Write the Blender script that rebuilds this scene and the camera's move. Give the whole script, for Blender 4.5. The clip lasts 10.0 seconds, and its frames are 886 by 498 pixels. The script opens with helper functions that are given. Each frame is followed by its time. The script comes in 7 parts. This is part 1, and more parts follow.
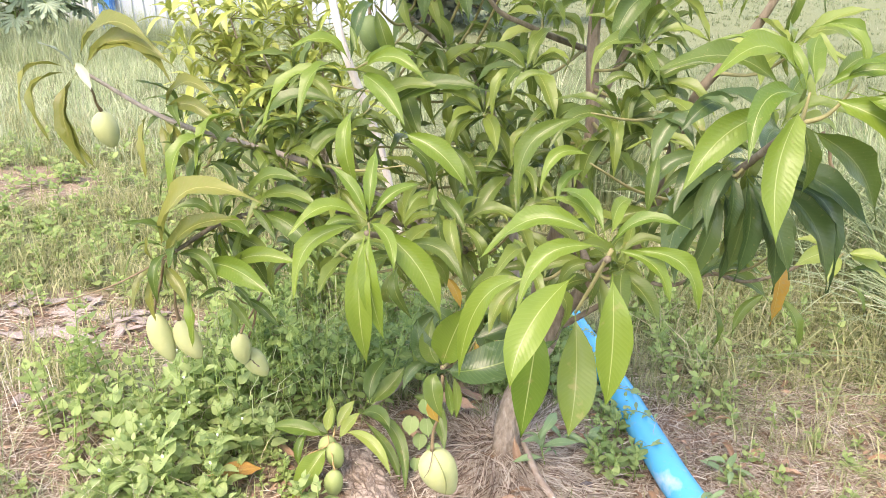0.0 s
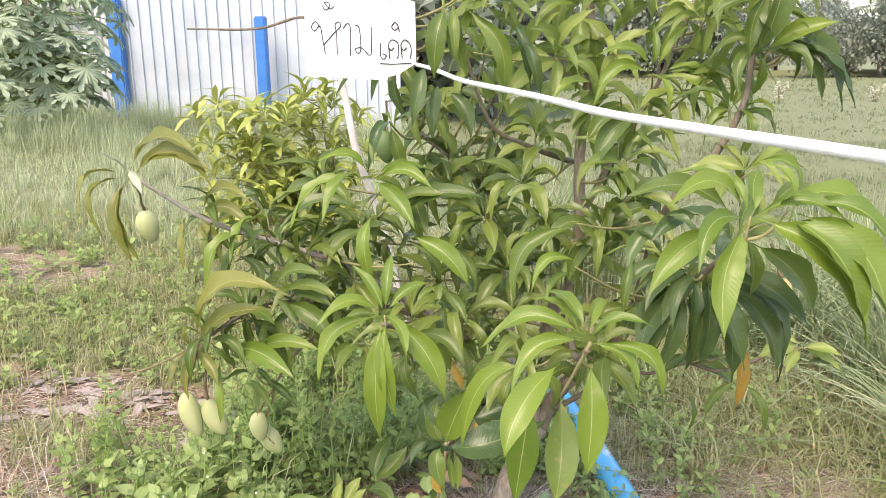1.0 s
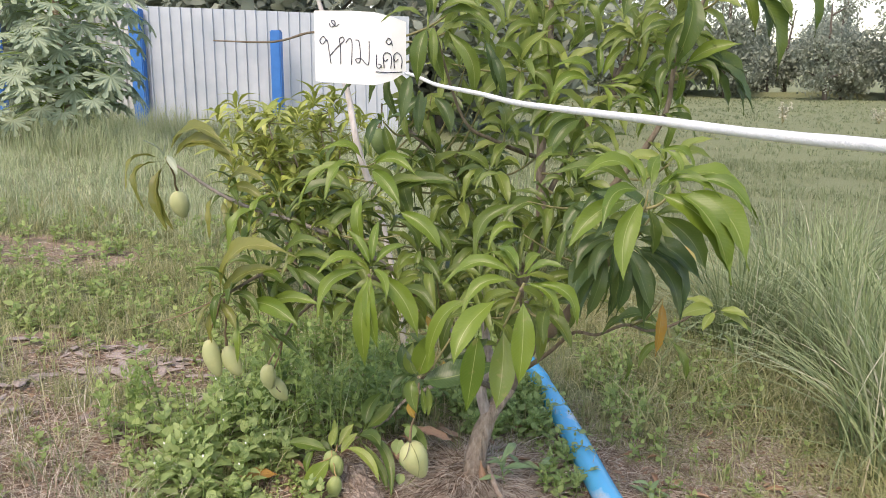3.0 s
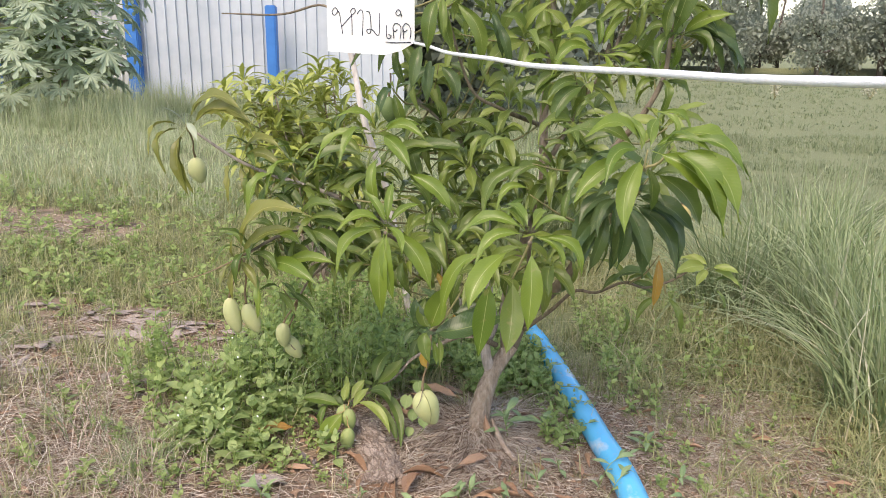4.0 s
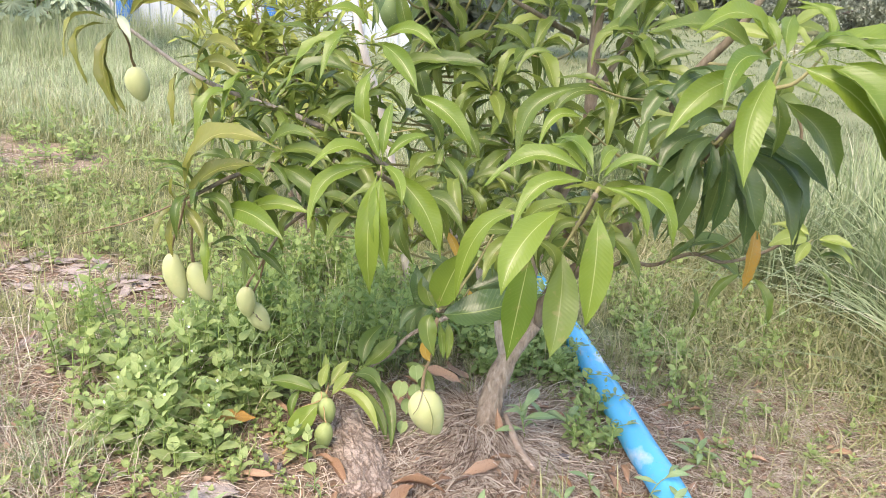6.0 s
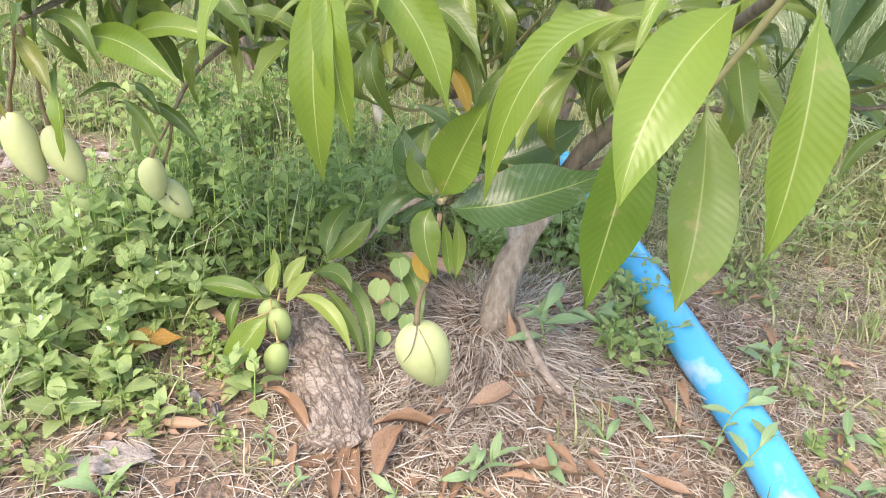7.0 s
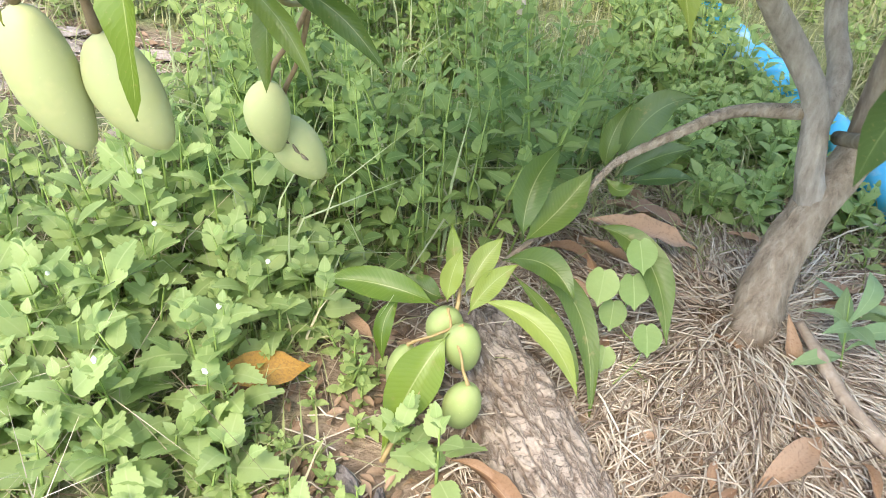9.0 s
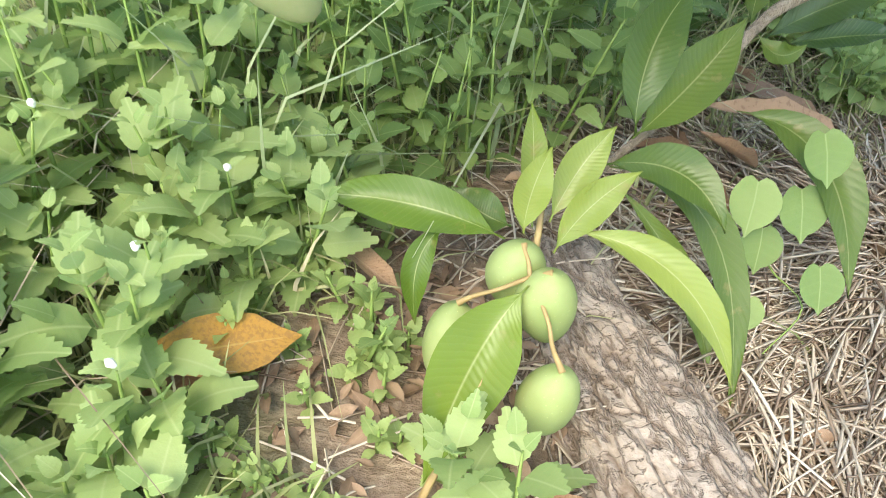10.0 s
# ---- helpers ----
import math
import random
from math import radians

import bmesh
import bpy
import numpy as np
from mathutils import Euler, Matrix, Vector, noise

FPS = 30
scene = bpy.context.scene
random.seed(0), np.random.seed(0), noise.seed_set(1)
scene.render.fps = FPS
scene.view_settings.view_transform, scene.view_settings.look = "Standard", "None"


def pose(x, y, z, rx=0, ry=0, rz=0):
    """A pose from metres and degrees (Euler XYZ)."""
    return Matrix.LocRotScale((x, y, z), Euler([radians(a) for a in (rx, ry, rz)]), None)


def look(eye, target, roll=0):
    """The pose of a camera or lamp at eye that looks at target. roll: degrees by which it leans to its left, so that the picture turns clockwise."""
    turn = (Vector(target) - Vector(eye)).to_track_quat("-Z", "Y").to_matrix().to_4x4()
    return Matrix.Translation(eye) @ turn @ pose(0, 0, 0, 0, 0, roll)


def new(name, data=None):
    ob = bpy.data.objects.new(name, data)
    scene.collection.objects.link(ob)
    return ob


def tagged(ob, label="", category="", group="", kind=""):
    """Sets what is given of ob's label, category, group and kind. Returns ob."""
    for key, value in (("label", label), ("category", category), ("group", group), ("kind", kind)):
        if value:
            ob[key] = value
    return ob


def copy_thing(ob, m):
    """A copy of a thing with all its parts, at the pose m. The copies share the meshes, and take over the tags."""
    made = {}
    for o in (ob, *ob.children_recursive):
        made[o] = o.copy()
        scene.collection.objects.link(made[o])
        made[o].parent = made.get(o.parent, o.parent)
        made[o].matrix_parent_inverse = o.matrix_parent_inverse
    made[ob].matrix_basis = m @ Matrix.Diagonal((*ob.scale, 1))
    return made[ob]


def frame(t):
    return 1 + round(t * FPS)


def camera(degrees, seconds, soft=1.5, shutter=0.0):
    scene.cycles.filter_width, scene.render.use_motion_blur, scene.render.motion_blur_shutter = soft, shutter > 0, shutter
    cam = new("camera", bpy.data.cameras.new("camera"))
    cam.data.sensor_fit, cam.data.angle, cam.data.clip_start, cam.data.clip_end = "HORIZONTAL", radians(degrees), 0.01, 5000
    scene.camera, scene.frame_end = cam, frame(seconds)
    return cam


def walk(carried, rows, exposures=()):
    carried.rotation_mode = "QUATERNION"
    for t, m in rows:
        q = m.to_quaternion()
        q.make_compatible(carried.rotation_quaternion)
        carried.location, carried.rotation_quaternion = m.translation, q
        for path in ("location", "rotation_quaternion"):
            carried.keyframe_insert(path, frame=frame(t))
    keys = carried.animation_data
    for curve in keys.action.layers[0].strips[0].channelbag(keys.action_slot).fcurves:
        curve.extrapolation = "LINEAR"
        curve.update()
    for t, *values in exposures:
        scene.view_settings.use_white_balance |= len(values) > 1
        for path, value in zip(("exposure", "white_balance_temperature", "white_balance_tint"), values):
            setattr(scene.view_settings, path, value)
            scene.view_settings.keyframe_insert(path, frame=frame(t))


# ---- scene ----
cam = camera(59.3, 10.0, soft=0.75, shutter=0.1)
PATH = [
    (0, (0.1, 0.001, 1.708), (0.008, 1.876, 1.018), -1.3),
    (0.5, (0.089, -0.133, 1.751), (-0.027, 1.771, 1.149), -1.1),
    (1, (0.091, -0.255, 1.819), (0.007, 1.683, 1.333), -0.4),
    (1.5, (0.132, -0.394, 1.814), (0.003, 1.558, 1.395), 0.3),
    (2, (0.197, -0.554, 1.811), (0.051, 1.392, 1.374), 1.2),
    (2.5, (0.237, -0.679, 1.812), (0.072, 1.268, 1.387), 1.2),
    (3, (0.22, -0.77, 1.8), (0.112, 1.176, 1.352), 0.6),
    (3.2, (0.201, -0.818, 1.784), (0.096, 1.115, 1.281), 0.7),
    (4.3, (0.164, -0.952, 1.771), (0.08, 0.982, 1.268), 0.5),
    (4.5, (0.162, -0.936, 1.767), (0.072, 1.0, 1.275), 0.4),
    (5, (0.163, -0.913, 1.765), (0.109, 1.016, 1.24), 1.1),
    (5.2, (0.156, -0.822, 1.737), (0.108, 1.09, 1.153), 1.8),
    (6.3, (0.048, 0.042, 1.539), (-0.03, 1.93, 0.886), 3.0),
    (6.5, (0.018, 0.223, 1.511), (-0.043, 2.079, 0.767), 2.1),
    (6.6, (0.014, 0.325, 1.485), (-0.034, 2.147, 0.661), 2.4),
    (7, (0.01, 0.544, 1.336), (0.027, 2.288, 0.357), 2.8),
    (7.5, (0.03, 0.784, 1.199), (0.018, 2.451, 0.094), 3.9),
    (8, (-0.006, 0.899, 1.098), (0.06, 2.556, -0.02), 5.1),
    (8.5, (-0.197, 1.041, 1.091), (-0.076, 2.676, -0.054), 5.8),
    (8.8, (-0.36, 1.186, 1.075), (-0.307, 2.779, -0.134), 4.3),
    (9, (-0.398, 1.282, 1.075), (-0.438, 2.86, -0.154), 2.7),
    (9.5, (-0.463, 1.504, 0.985), (-0.534, 3.01, -0.329), 3.0),
    (10, (-0.482, 1.659, 0.76), (-0.499, 3.085, -0.642), 3.1),
]
EXPOSURES = [(0, 2.17, 7770, 18), (0.7, 2.02, 7770, 18), (1, 1.84, 7820, 18), (1.5, 1.31, 7820, 18), (2, 1.22, 7690, 18), (2.5, 1.24, 7690, 18), (3.2, 1.27, 7690, 18), (4.5, 1.47, 7690, 18),
             (5, 1.52, 7670, 18), (6.5, 2.04, 7430, 17), (7.5, 1.95, 7210, 10), (8, 1.9, 7230, 7), (9, 2.13, 7220, 7), (9.5, 1.98, 7190, 0), (10, 2.1, 7190, 3)]
walk(cam, [(t, look(eye, target, roll)) for t, eye, target, roll in PATH], EXPOSURES)


# ---- sky and sun: bright haze, high soft sun ----
SUN_UP, SUN_ROUND = 54.0, 200.0
world = bpy.data.worlds.new("sky")
scene.world = world
world.use_nodes = True
wn = world.node_tree.nodes
sky = wn.new("ShaderNodeTexSky")
sky.sky_type = 'NISHITA'
sky.sun_disc = False
sky.sun_elevation, sky.sun_rotation = radians(SUN_UP), radians(SUN_ROUND)
sky.air_density, sky.dust_density, sky.ozone_density = 1.0, 1.3, 1.0
wn["Background"].inputs["Strength"].default_value = 0.15
world.node_tree.links.new(sky.outputs[0], wn["Background"].inputs["Color"])
lamp = bpy.data.lights.new("sun", 'SUN')
lamp.energy, lamp.angle, lamp.color = 1.05, radians(28), (1.0, 0.94, 0.84)
sun = new("sun", lamp)
a, e = radians(SUN_ROUND), radians(SUN_UP)
sun.matrix_world = look((0, 0, 0), (-math.sin(a) * math.cos(e), -math.cos(a) * math.cos(e), -math.sin(e)))
sun.location = (0, 0, 30)


# ---- materials ----
class Nodes:
    """A small builder round one node material."""

    def __init__(self, name, rough=0.6, spec=0.4):
        self.mat = bpy.data.materials.new(name)
        self.mat.use_nodes = True
        self.tree = self.mat.node_tree
        self.bsdf = self.tree.nodes["Principled BSDF"]
        self.out = self.tree.nodes["Material Output"]
        self.bsdf.inputs["Roughness"].default_value = rough
        self.bsdf.inputs["Specular IOR Level"].default_value = spec

    def add(self, kind, **inputs):
        n = self.tree.nodes.new(kind)
        for key, v in inputs.items():
            self.plug(n, key.replace("_", " "), v)
        return n

    def plug(self, n, key, v):
        if hasattr(v, "links"):
            self.tree.links.new(v, n.inputs[key])
        else:
            n.inputs[key].default_value = v

    def coord(self, kind="Object"):
        return self.add("ShaderNodeTexCoord").outputs[kind]

    def noise(self, scale, detail=4.0, rough=0.6, vec=None, stretch=None):
        vec = vec or self.coord()
        if stretch:
            m = self.add("ShaderNodeMapping", Vector=vec)
            m.inputs["Scale"].default_value = stretch
            vec = m.outputs[0]
        return self.add("ShaderNodeTexNoise", Vector=vec, Scale=scale, Detail=detail, Roughness=rough).outputs["Fac"]

    def math(self, op, a, b=0.0, c=None):
        n = self.tree.nodes.new("ShaderNodeMath")
        n.operation = op
        for i, v in enumerate((a, b) if c is None else (a, b, c)):
            if hasattr(v, "links"):
                self.tree.links.new(v, n.inputs[i])
            else:
                n.inputs[i].default_value = v
        return n.outputs[0]

    def ramp(self, fac, stops):
        n = self.tree.nodes.new("ShaderNodeValToRGB")
        self.tree.links.new(fac, n.inputs[0])
        while len(n.color_ramp.elements) < len(stops):
            n.color_ramp.elements.new(0.5)
        for el, (at, col) in zip(n.color_ramp.elements, stops):
            el.position = at
            el.color = (*col, 1) if not isinstance(col, float) else (col, col, col, 1)
        return n.outputs[0]

    def mix(self, fac, a, b):
        n = self.tree.nodes.new("ShaderNodeMix")
        n.data_type = 'RGBA'
        for key, v in ((0, fac), (6, a), (7, b)):
            if hasattr(v, "links"):
                self.tree.links.new(v, n.inputs[key])
            else:
                n.inputs[key].default_value = v if key == 0 else (*v, 1)
        return n.outputs[2]

    def colour(self, c):
        self.plug(self.bsdf, "Base Color", c)
        return self

    def bump(self, height, strength=0.4, distance=0.01):
        n = self.add("ShaderNodeBump", Height=height, Strength=strength, Distance=distance)
        self.tree.links.new(n.outputs[0], self.bsdf.inputs["Normal"])
        return n.outputs[0]

    def thin(self, colour, amount):
        """Lets light through, as a leaf does."""
        t = self.add("ShaderNodeBsdfTranslucent", Color=colour)
        m = self.add("ShaderNodeMixShader", Fac=amount)
        self.tree.links.new(self.bsdf.outputs[0], m.inputs[1])
        self.tree.links.new(t.outputs[0], m.inputs[2])
        self.tree.links.new(m.outputs[0], self.out.inputs["Surface"])


def chance(n, island):
    return n.add("ShaderNodeNewGeometry").outputs["Random Per Island"] if island else n.add("ShaderNodeObjectInfo").outputs["Random"]


def leaf_material(name, low, high, rib, island=False, rough=0.36, veins=25.0, spots=(0.30, 0.24, 0.10), spotty=0.62, thin=0.28, rib_show=0.07):
    n = Nodes(name, rough, 0.45)
    uv = n.add("ShaderNodeSeparateXYZ", Vector=n.coord("UV"))
    across = n.math('ABSOLUTE', n.math('SUBTRACT', uv.outputs[0], 0.5))
    along = uv.outputs[1]
    bent = n.math('ADD', n.math('SUBTRACT', along, n.math('MULTIPLY', across, 0.22)), n.math('MULTIPLY', n.noise(25.0), 0.035))
    wave = n.math('SINE', n.math('MULTIPLY', bent, veins * 6.2832))
    vein = n.math('MULTIPLY', n.math('POWER', n.math('MAXIMUM', wave, 0.0), 6.0), rib_show)
    mid = n.math('SUBTRACT', 1.0, n.math('SMOOTH_MIN', n.math('MULTIPLY', across, 42.0), 1.0, 0.3))
    lines = n.math('MAXIMUM', mid, vein)
    tone = n.math('ADD', n.math('MULTIPLY', chance(n, island), 0.75), n.math('MULTIPLY', n.noise(9.0), 0.25))
    blade = n.mix(tone, low, high)
    blot = n.ramp(n.noise(34.0, 5.0), [(spotty, 0.0), (spotty + 0.1, 1.0)])
    blade = n.mix(n.math('MULTIPLY', blot, 0.45), blade, spots)
    base = n.mix(n.math('MULTIPLY', lines, 0.75), blade, rib)
    n.colour(base)
    n.bump(n.math('ADD', n.math('MULTIPLY', wave, 0.14), n.math('MULTIPLY', n.noise(16.0, 2.0), 0.8)), 0.16, 0.004)
    n.thin(base, thin)
    return n.mat


YOUNG, FULL, DARK, OLD, PALE, TENDER, DUSTY, OLIVE = "young", "full", "dark", "old", "pale", "tender", "dusty", "olive"
LEAF = {
    YOUNG: leaf_material("young_leaf", (0.090, 0.160, 0.020), (0.180, 0.255, 0.036), (0.42, 0.46, 0.20)),
    OLIVE: leaf_material("olive_leaf", (0.105, 0.130, 0.026), (0.215, 0.225, 0.050), (0.40, 0.40, 0.16), spots=(0.26, 0.19, 0.07), spotty=0.56),
    FULL: leaf_material("grown_leaf", (0.058, 0.108, 0.020), (0.150, 0.210, 0.038), (0.33, 0.36, 0.16)),
    DARK: leaf_material("dark_leaf", (0.050, 0.096, 0.030), (0.105, 0.158, 0.050), (0.20, 0.26, 0.11), rough=0.3),
    TENDER: leaf_material("tender_leaf", (0.185, 0.25, 0.045), (0.28, 0.335, 0.080), (0.42, 0.44, 0.21)),
    DUSTY: leaf_material("dusty_dark_leaf", (0.040, 0.085, 0.026), (0.065, 0.115, 0.034), (0.26, 0.32, 0.11), rough=0.32, spots=(0.22, 0.25, 0.18), spotty=0.57, rib_show=0.22),
    PALE: leaf_material("pale_new_leaf", (0.30, 0.35, 0.25), (0.40, 0.45, 0.33), (0.50, 0.53, 0.42), spotty=0.75),
    OLD: leaf_material("old_leaf", (0.38, 0.27, 0.04), (0.42, 0.20, 0.035), (0.50, 0.44, 0.18), spotty=0.5),
}
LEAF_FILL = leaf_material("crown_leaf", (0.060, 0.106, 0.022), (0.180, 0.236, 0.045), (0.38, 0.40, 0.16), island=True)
# pale young leaves, lightened beyond that to offset the crown's own shade
LEAF_CROWN_TOP = leaf_material("young_lightened_crown_leaf", (0.135, 0.205, 0.048), (0.32, 0.385, 0.10), (0.44, 0.46, 0.21), island=True, thin=0.42)
LEAF_SAPLING = leaf_material("sapling_leaf", (0.25, 0.31, 0.06), (0.44, 0.47, 0.13), (0.46, 0.46, 0.16), island=True, veins=14.0)
LEAF_WEED = leaf_material("weed_leaf", (0.265, 0.375, 0.13), (0.445, 0.54, 0.23), (0.48, 0.56, 0.27), rough=0.6, veins=6.0, spotty=0.74, thin=0.46)
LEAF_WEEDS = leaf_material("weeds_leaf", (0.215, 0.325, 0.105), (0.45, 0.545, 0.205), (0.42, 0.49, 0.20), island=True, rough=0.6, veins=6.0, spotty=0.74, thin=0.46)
# a deeper green, darkened further to stand for the shade under the tree
LEAF_WEEDS_DEEP_SHADED = leaf_material("deep_shaded_weeds_leaf", (0.14, 0.24, 0.075), (0.35, 0.46, 0.155), (0.37, 0.47, 0.19), island=True, rough=0.55, veins=6.0, spotty=0.74, thin=0.46)
LEAF_DEAD = leaf_material("dead_leaf", (0.25, 0.145, 0.085), (0.43, 0.275, 0.175), (0.43, 0.30, 0.20), rough=0.55, spots=(0.17, 0.09, 0.05), spotty=0.52, thin=0.08)
LEAF_LITTER = leaf_material("leaf_crumbs", (0.13, 0.08, 0.05), (0.46, 0.31, 0.21), (0.36, 0.25, 0.16), island=True, rough=0.7, spots=(0.12, 0.07, 0.04), spotty=0.5, thin=0.08)
LEAF_AUTUMN = leaf_material("orange_dead_leaf", (0.42, 0.22, 0.05), (0.50, 0.28, 0.07), (0.52, 0.36, 0.12), spots=(0.20, 0.11, 0.05), spotty=0.48, thin=0.1)
LEAF_SAPLING_ONE = leaf_material("sapling_single_leaf", (0.26, 0.32, 0.06), (0.45, 0.48, 0.13), (0.46, 0.46, 0.16), veins=14.0)
LEAF_SEEDLING = leaf_material("seedling_leaf", (0.17, 0.27, 0.115), (0.30, 0.40, 0.19), (0.38, 0.47, 0.27), rough=0.55, veins=7.0, spotty=0.75, thin=0.25)
LEAF_VINE = leaf_material("vine_leaf", (0.165, 0.255, 0.075), (0.27, 0.36, 0.12), (0.36, 0.44, 0.19), rough=0.5, veins=5.0, spotty=0.74, thin=0.3)
LEAF_FIELD = leaf_material("pale_field_leaf", (0.42, 0.42, 0.30), (0.56, 0.53, 0.41), (0.55, 0.52, 0.40), island=True, rough=0.6, veins=2.0)
# grey-green leaf with a haze veil mixed into its base colour
LEAF_PAPAYA_HAZED = leaf_material("hazed_papaya_leaf", (0.31, 0.385, 0.275), (0.47, 0.56, 0.39), (0.31, 0.38, 0.23), island=True, rough=0.5, veins=4.0, thin=0.4)
# green paled and greyed so that the leaf colour itself carries the distance haze
LEAF_FAR_HAZED = leaf_material("hazed_far_leaf", (0.235, 0.27, 0.22), (0.36, 0.40, 0.31), (0.31, 0.34, 0.26), island=True, rough=0.6, veins=2.0, thin=0.4)


def grass_material(name, stops, rough=0.55):
    n = Nodes(name, rough, 0.3)
    c = n.ramp(chance(n, True), stops)
    n.colour(c)
    n.thin(c, 0.25)
    return n.mat


GRASS = grass_material("grass_blade", [(0.0, (0.205, 0.235, 0.095)), (0.45, (0.345, 0.36, 0.165)), (0.8, (0.44, 0.435, 0.23)), (1.0, (0.53, 0.47, 0.32))])
GRASS_TALL = grass_material("tall_grass_blade", [(0.0, (0.17, 0.235, 0.105)), (0.55, (0.31, 0.37, 0.19)), (0.85, (0.45, 0.49, 0.30)), (1.0, (0.56, 0.54, 0.40))])
GRASS_SEED = grass_material("seeding_grass_blade", [(0.0, (0.26, 0.32, 0.165)), (0.45, (0.375, 0.435, 0.24)), (0.8, (0.46, 0.505, 0.31)), (1.0, (0.54, 0.52, 0.38))])
GRASS_FIELD = grass_material("field_grass_blade", [(0.0, (0.125, 0.165, 0.080)), (0.5, (0.205, 0.25, 0.13)), (0.85, (0.28, 0.315, 0.18)), (1.0, (0.37, 0.365, 0.24))])
STRAW = grass_material("straw", [(0.0, (0.19, 0.13, 0.095)), (0.25, (0.42, 0.325, 0.25)), (0.55, (0.60, 0.50, 0.405)), (0.85, (0.73, 0.635, 0.53)), (1.0, (0.80, 0.73, 0.64))], 0.7)


def soil_material():
    n = Nodes("soil", 0.9, 0.2)
    fine, broad = n.noise(60.0, 8.0, 0.7), n.noise(2.2, 5.0)
    fibre = n.noise(46.0, 6.0, 0.7, stretch=(1.0, 2.6, 1.0))
    dirt = n.ramp(fine, [(0.25, (0.09, 0.058, 0.042)), (0.5, (0.245, 0.175, 0.13)), (0.75, (0.46, 0.36, 0.285))])
    litter = n.ramp(fibre, [(0.35, (0.17, 0.115, 0.08)), (0.6, (0.43, 0.335, 0.25)), (0.8, (0.60, 0.49, 0.375))])
    moss = n.ramp(fine, [(0.3, (0.075, 0.11, 0.035)), (0.7, (0.17, 0.21, 0.075))])
    c = n.mix(n.ramp(n.noise(7.0, 4.0), [(0.4, 0.0), (0.6, 1.0)]), dirt, litter)
    c = n.mix(n.ramp(broad, [(0.55, 0.0), (0.72, 0.6)]), c, moss)
    open_earth = n.tree.nodes.new("ShaderNodeAttribute")
    open_earth.attribute_name = "bare"
    field = n.math('ADD', n.math('SUBTRACT', 1.0, open_earth.outputs["Fac"]), n.math('MULTIPLY', n.math('SUBTRACT', broad, 0.5), 0.9))
    sward = n.ramp(fine, [(0.3, (0.115, 0.145, 0.065)), (0.7, (0.23, 0.27, 0.135))])
    c = n.mix(n.ramp(field, [(0.25, 0.0), (0.75, 0.85)]), c, sward)
    n.colour(c)
    n.bump(n.math('ADD', fine, fibre), 0.7, 0.012)
    return n.mat


def bark_material(name, low, mid, high, scale, deep):
    n = Nodes(name, 0.85, 0.2)
    v = n.noise(scale, 8.0, 0.65, stretch=(1.0, 1.0, 0.3))
    w = n.noise(scale * 0.22, 4.0)
    n.colour(n.mix(n.math('MULTIPLY', w, 0.5), n.ramp(v, [(0.28, low), (0.5, mid), (0.72, high)]), mid))
    n.bump(v, 0.8, deep)
    return n.mat


def fissured_material():
    """Old bark: worn plates with winding cracks that run along the log."""
    n = Nodes("fissured_bark", 0.9, 0.15)
    long = n.noise(44.0, 5.0, 0.6, stretch=(1.0, 0.22, 1.0))
    cross = n.noise(46.0, 4.0, 0.55, stretch=(0.8, 0.9, 0.8))
    ridge = n.math('MINIMUM', n.math('ABSOLUTE', n.math('SUBTRACT', long, 0.5)), n.math('MULTIPLY', n.math('ABSOLUTE', n.math('SUBTRACT', cross, 0.5)), 3.0))
    crack = n.ramp(ridge, [(0.0, 0.0), (0.022, 0.55), (0.055, 1.0)])
    fine = n.noise(150.0, 6.0, 0.7)
    tone = n.ramp(n.math('ADD', n.math('MULTIPLY', fine, 0.6), n.math('MULTIPLY', n.noise(16.0), 0.4)), [(0.3, (0.25, 0.195, 0.16)), (0.5, (0.37, 0.30, 0.25)), (0.7, (0.48, 0.405, 0.345))])
    plate = n.tree.nodes.new("ShaderNodeAttribute")
    plate.attribute_name = "plate"
    worn = n.mix(n.math('ADD', n.math('MULTIPLY', crack, 0.65), 0.35), (0.15, 0.105, 0.08), tone)
    n.colour(n.mix(n.ramp(plate.outputs["Fac"], [(0.0, 0.0), (0.45, 1.0)]), (0.19, 0.14, 0.11), worn))
    n.bump(n.math('ADD', n.math('MULTIPLY', crack, 1.2), n.math('MULTIPLY', fine, 0.5)), 0.7, 0.007)
    return n.mat


def pipe_material():
    n = Nodes("blue_plastic_pipe", 0.26, 0.6)
    patch = n.ramp(n.noise(5.5, 6.0, 0.55, stretch=(1.0, 0.6, 1.0)), [(0.54, 0.0), (0.64, 0.85)])
    grime = n.ramp(n.noise(26.0, 7.0, 0.7), [(0.55, 0.0), (0.7, 0.5)])
    c = n.mix(n.noise(1.8), (0.030, 0.36, 0.70), (0.10, 0.52, 0.82))
    c = n.mix(patch, c, (0.60, 0.67, 0.73))
    speck = n.ramp(n.noise(95.0, 3.0), [(0.70, 0.0), (0.76, 0.7)])
    c = n.mix(speck, c, (0.05, 0.10, 0.16))
    c = n.mix(n.math('MULTIPLY', grime, 0.6), c, (0.30, 0.30, 0.30))
    n.colour(c)
    n.bump(n.noise(40.0), 0.1, 0.003)
    return n.mat


def plain_material(name, low, high, scale, rough, bump=0.15, spec=0.4, metal=0.0):
    n = Nodes(name, rough, spec)
    n.bsdf.inputs["Metallic"].default_value = metal
    f = n.noise(scale, 6.0)
    n.colour(n.mix(n.ramp(f, [(0.3, 0.0), (0.7, 1.0)]), low, high))
    n.bump(n.noise(scale * 5), bump, 0.004)
    return n.mat


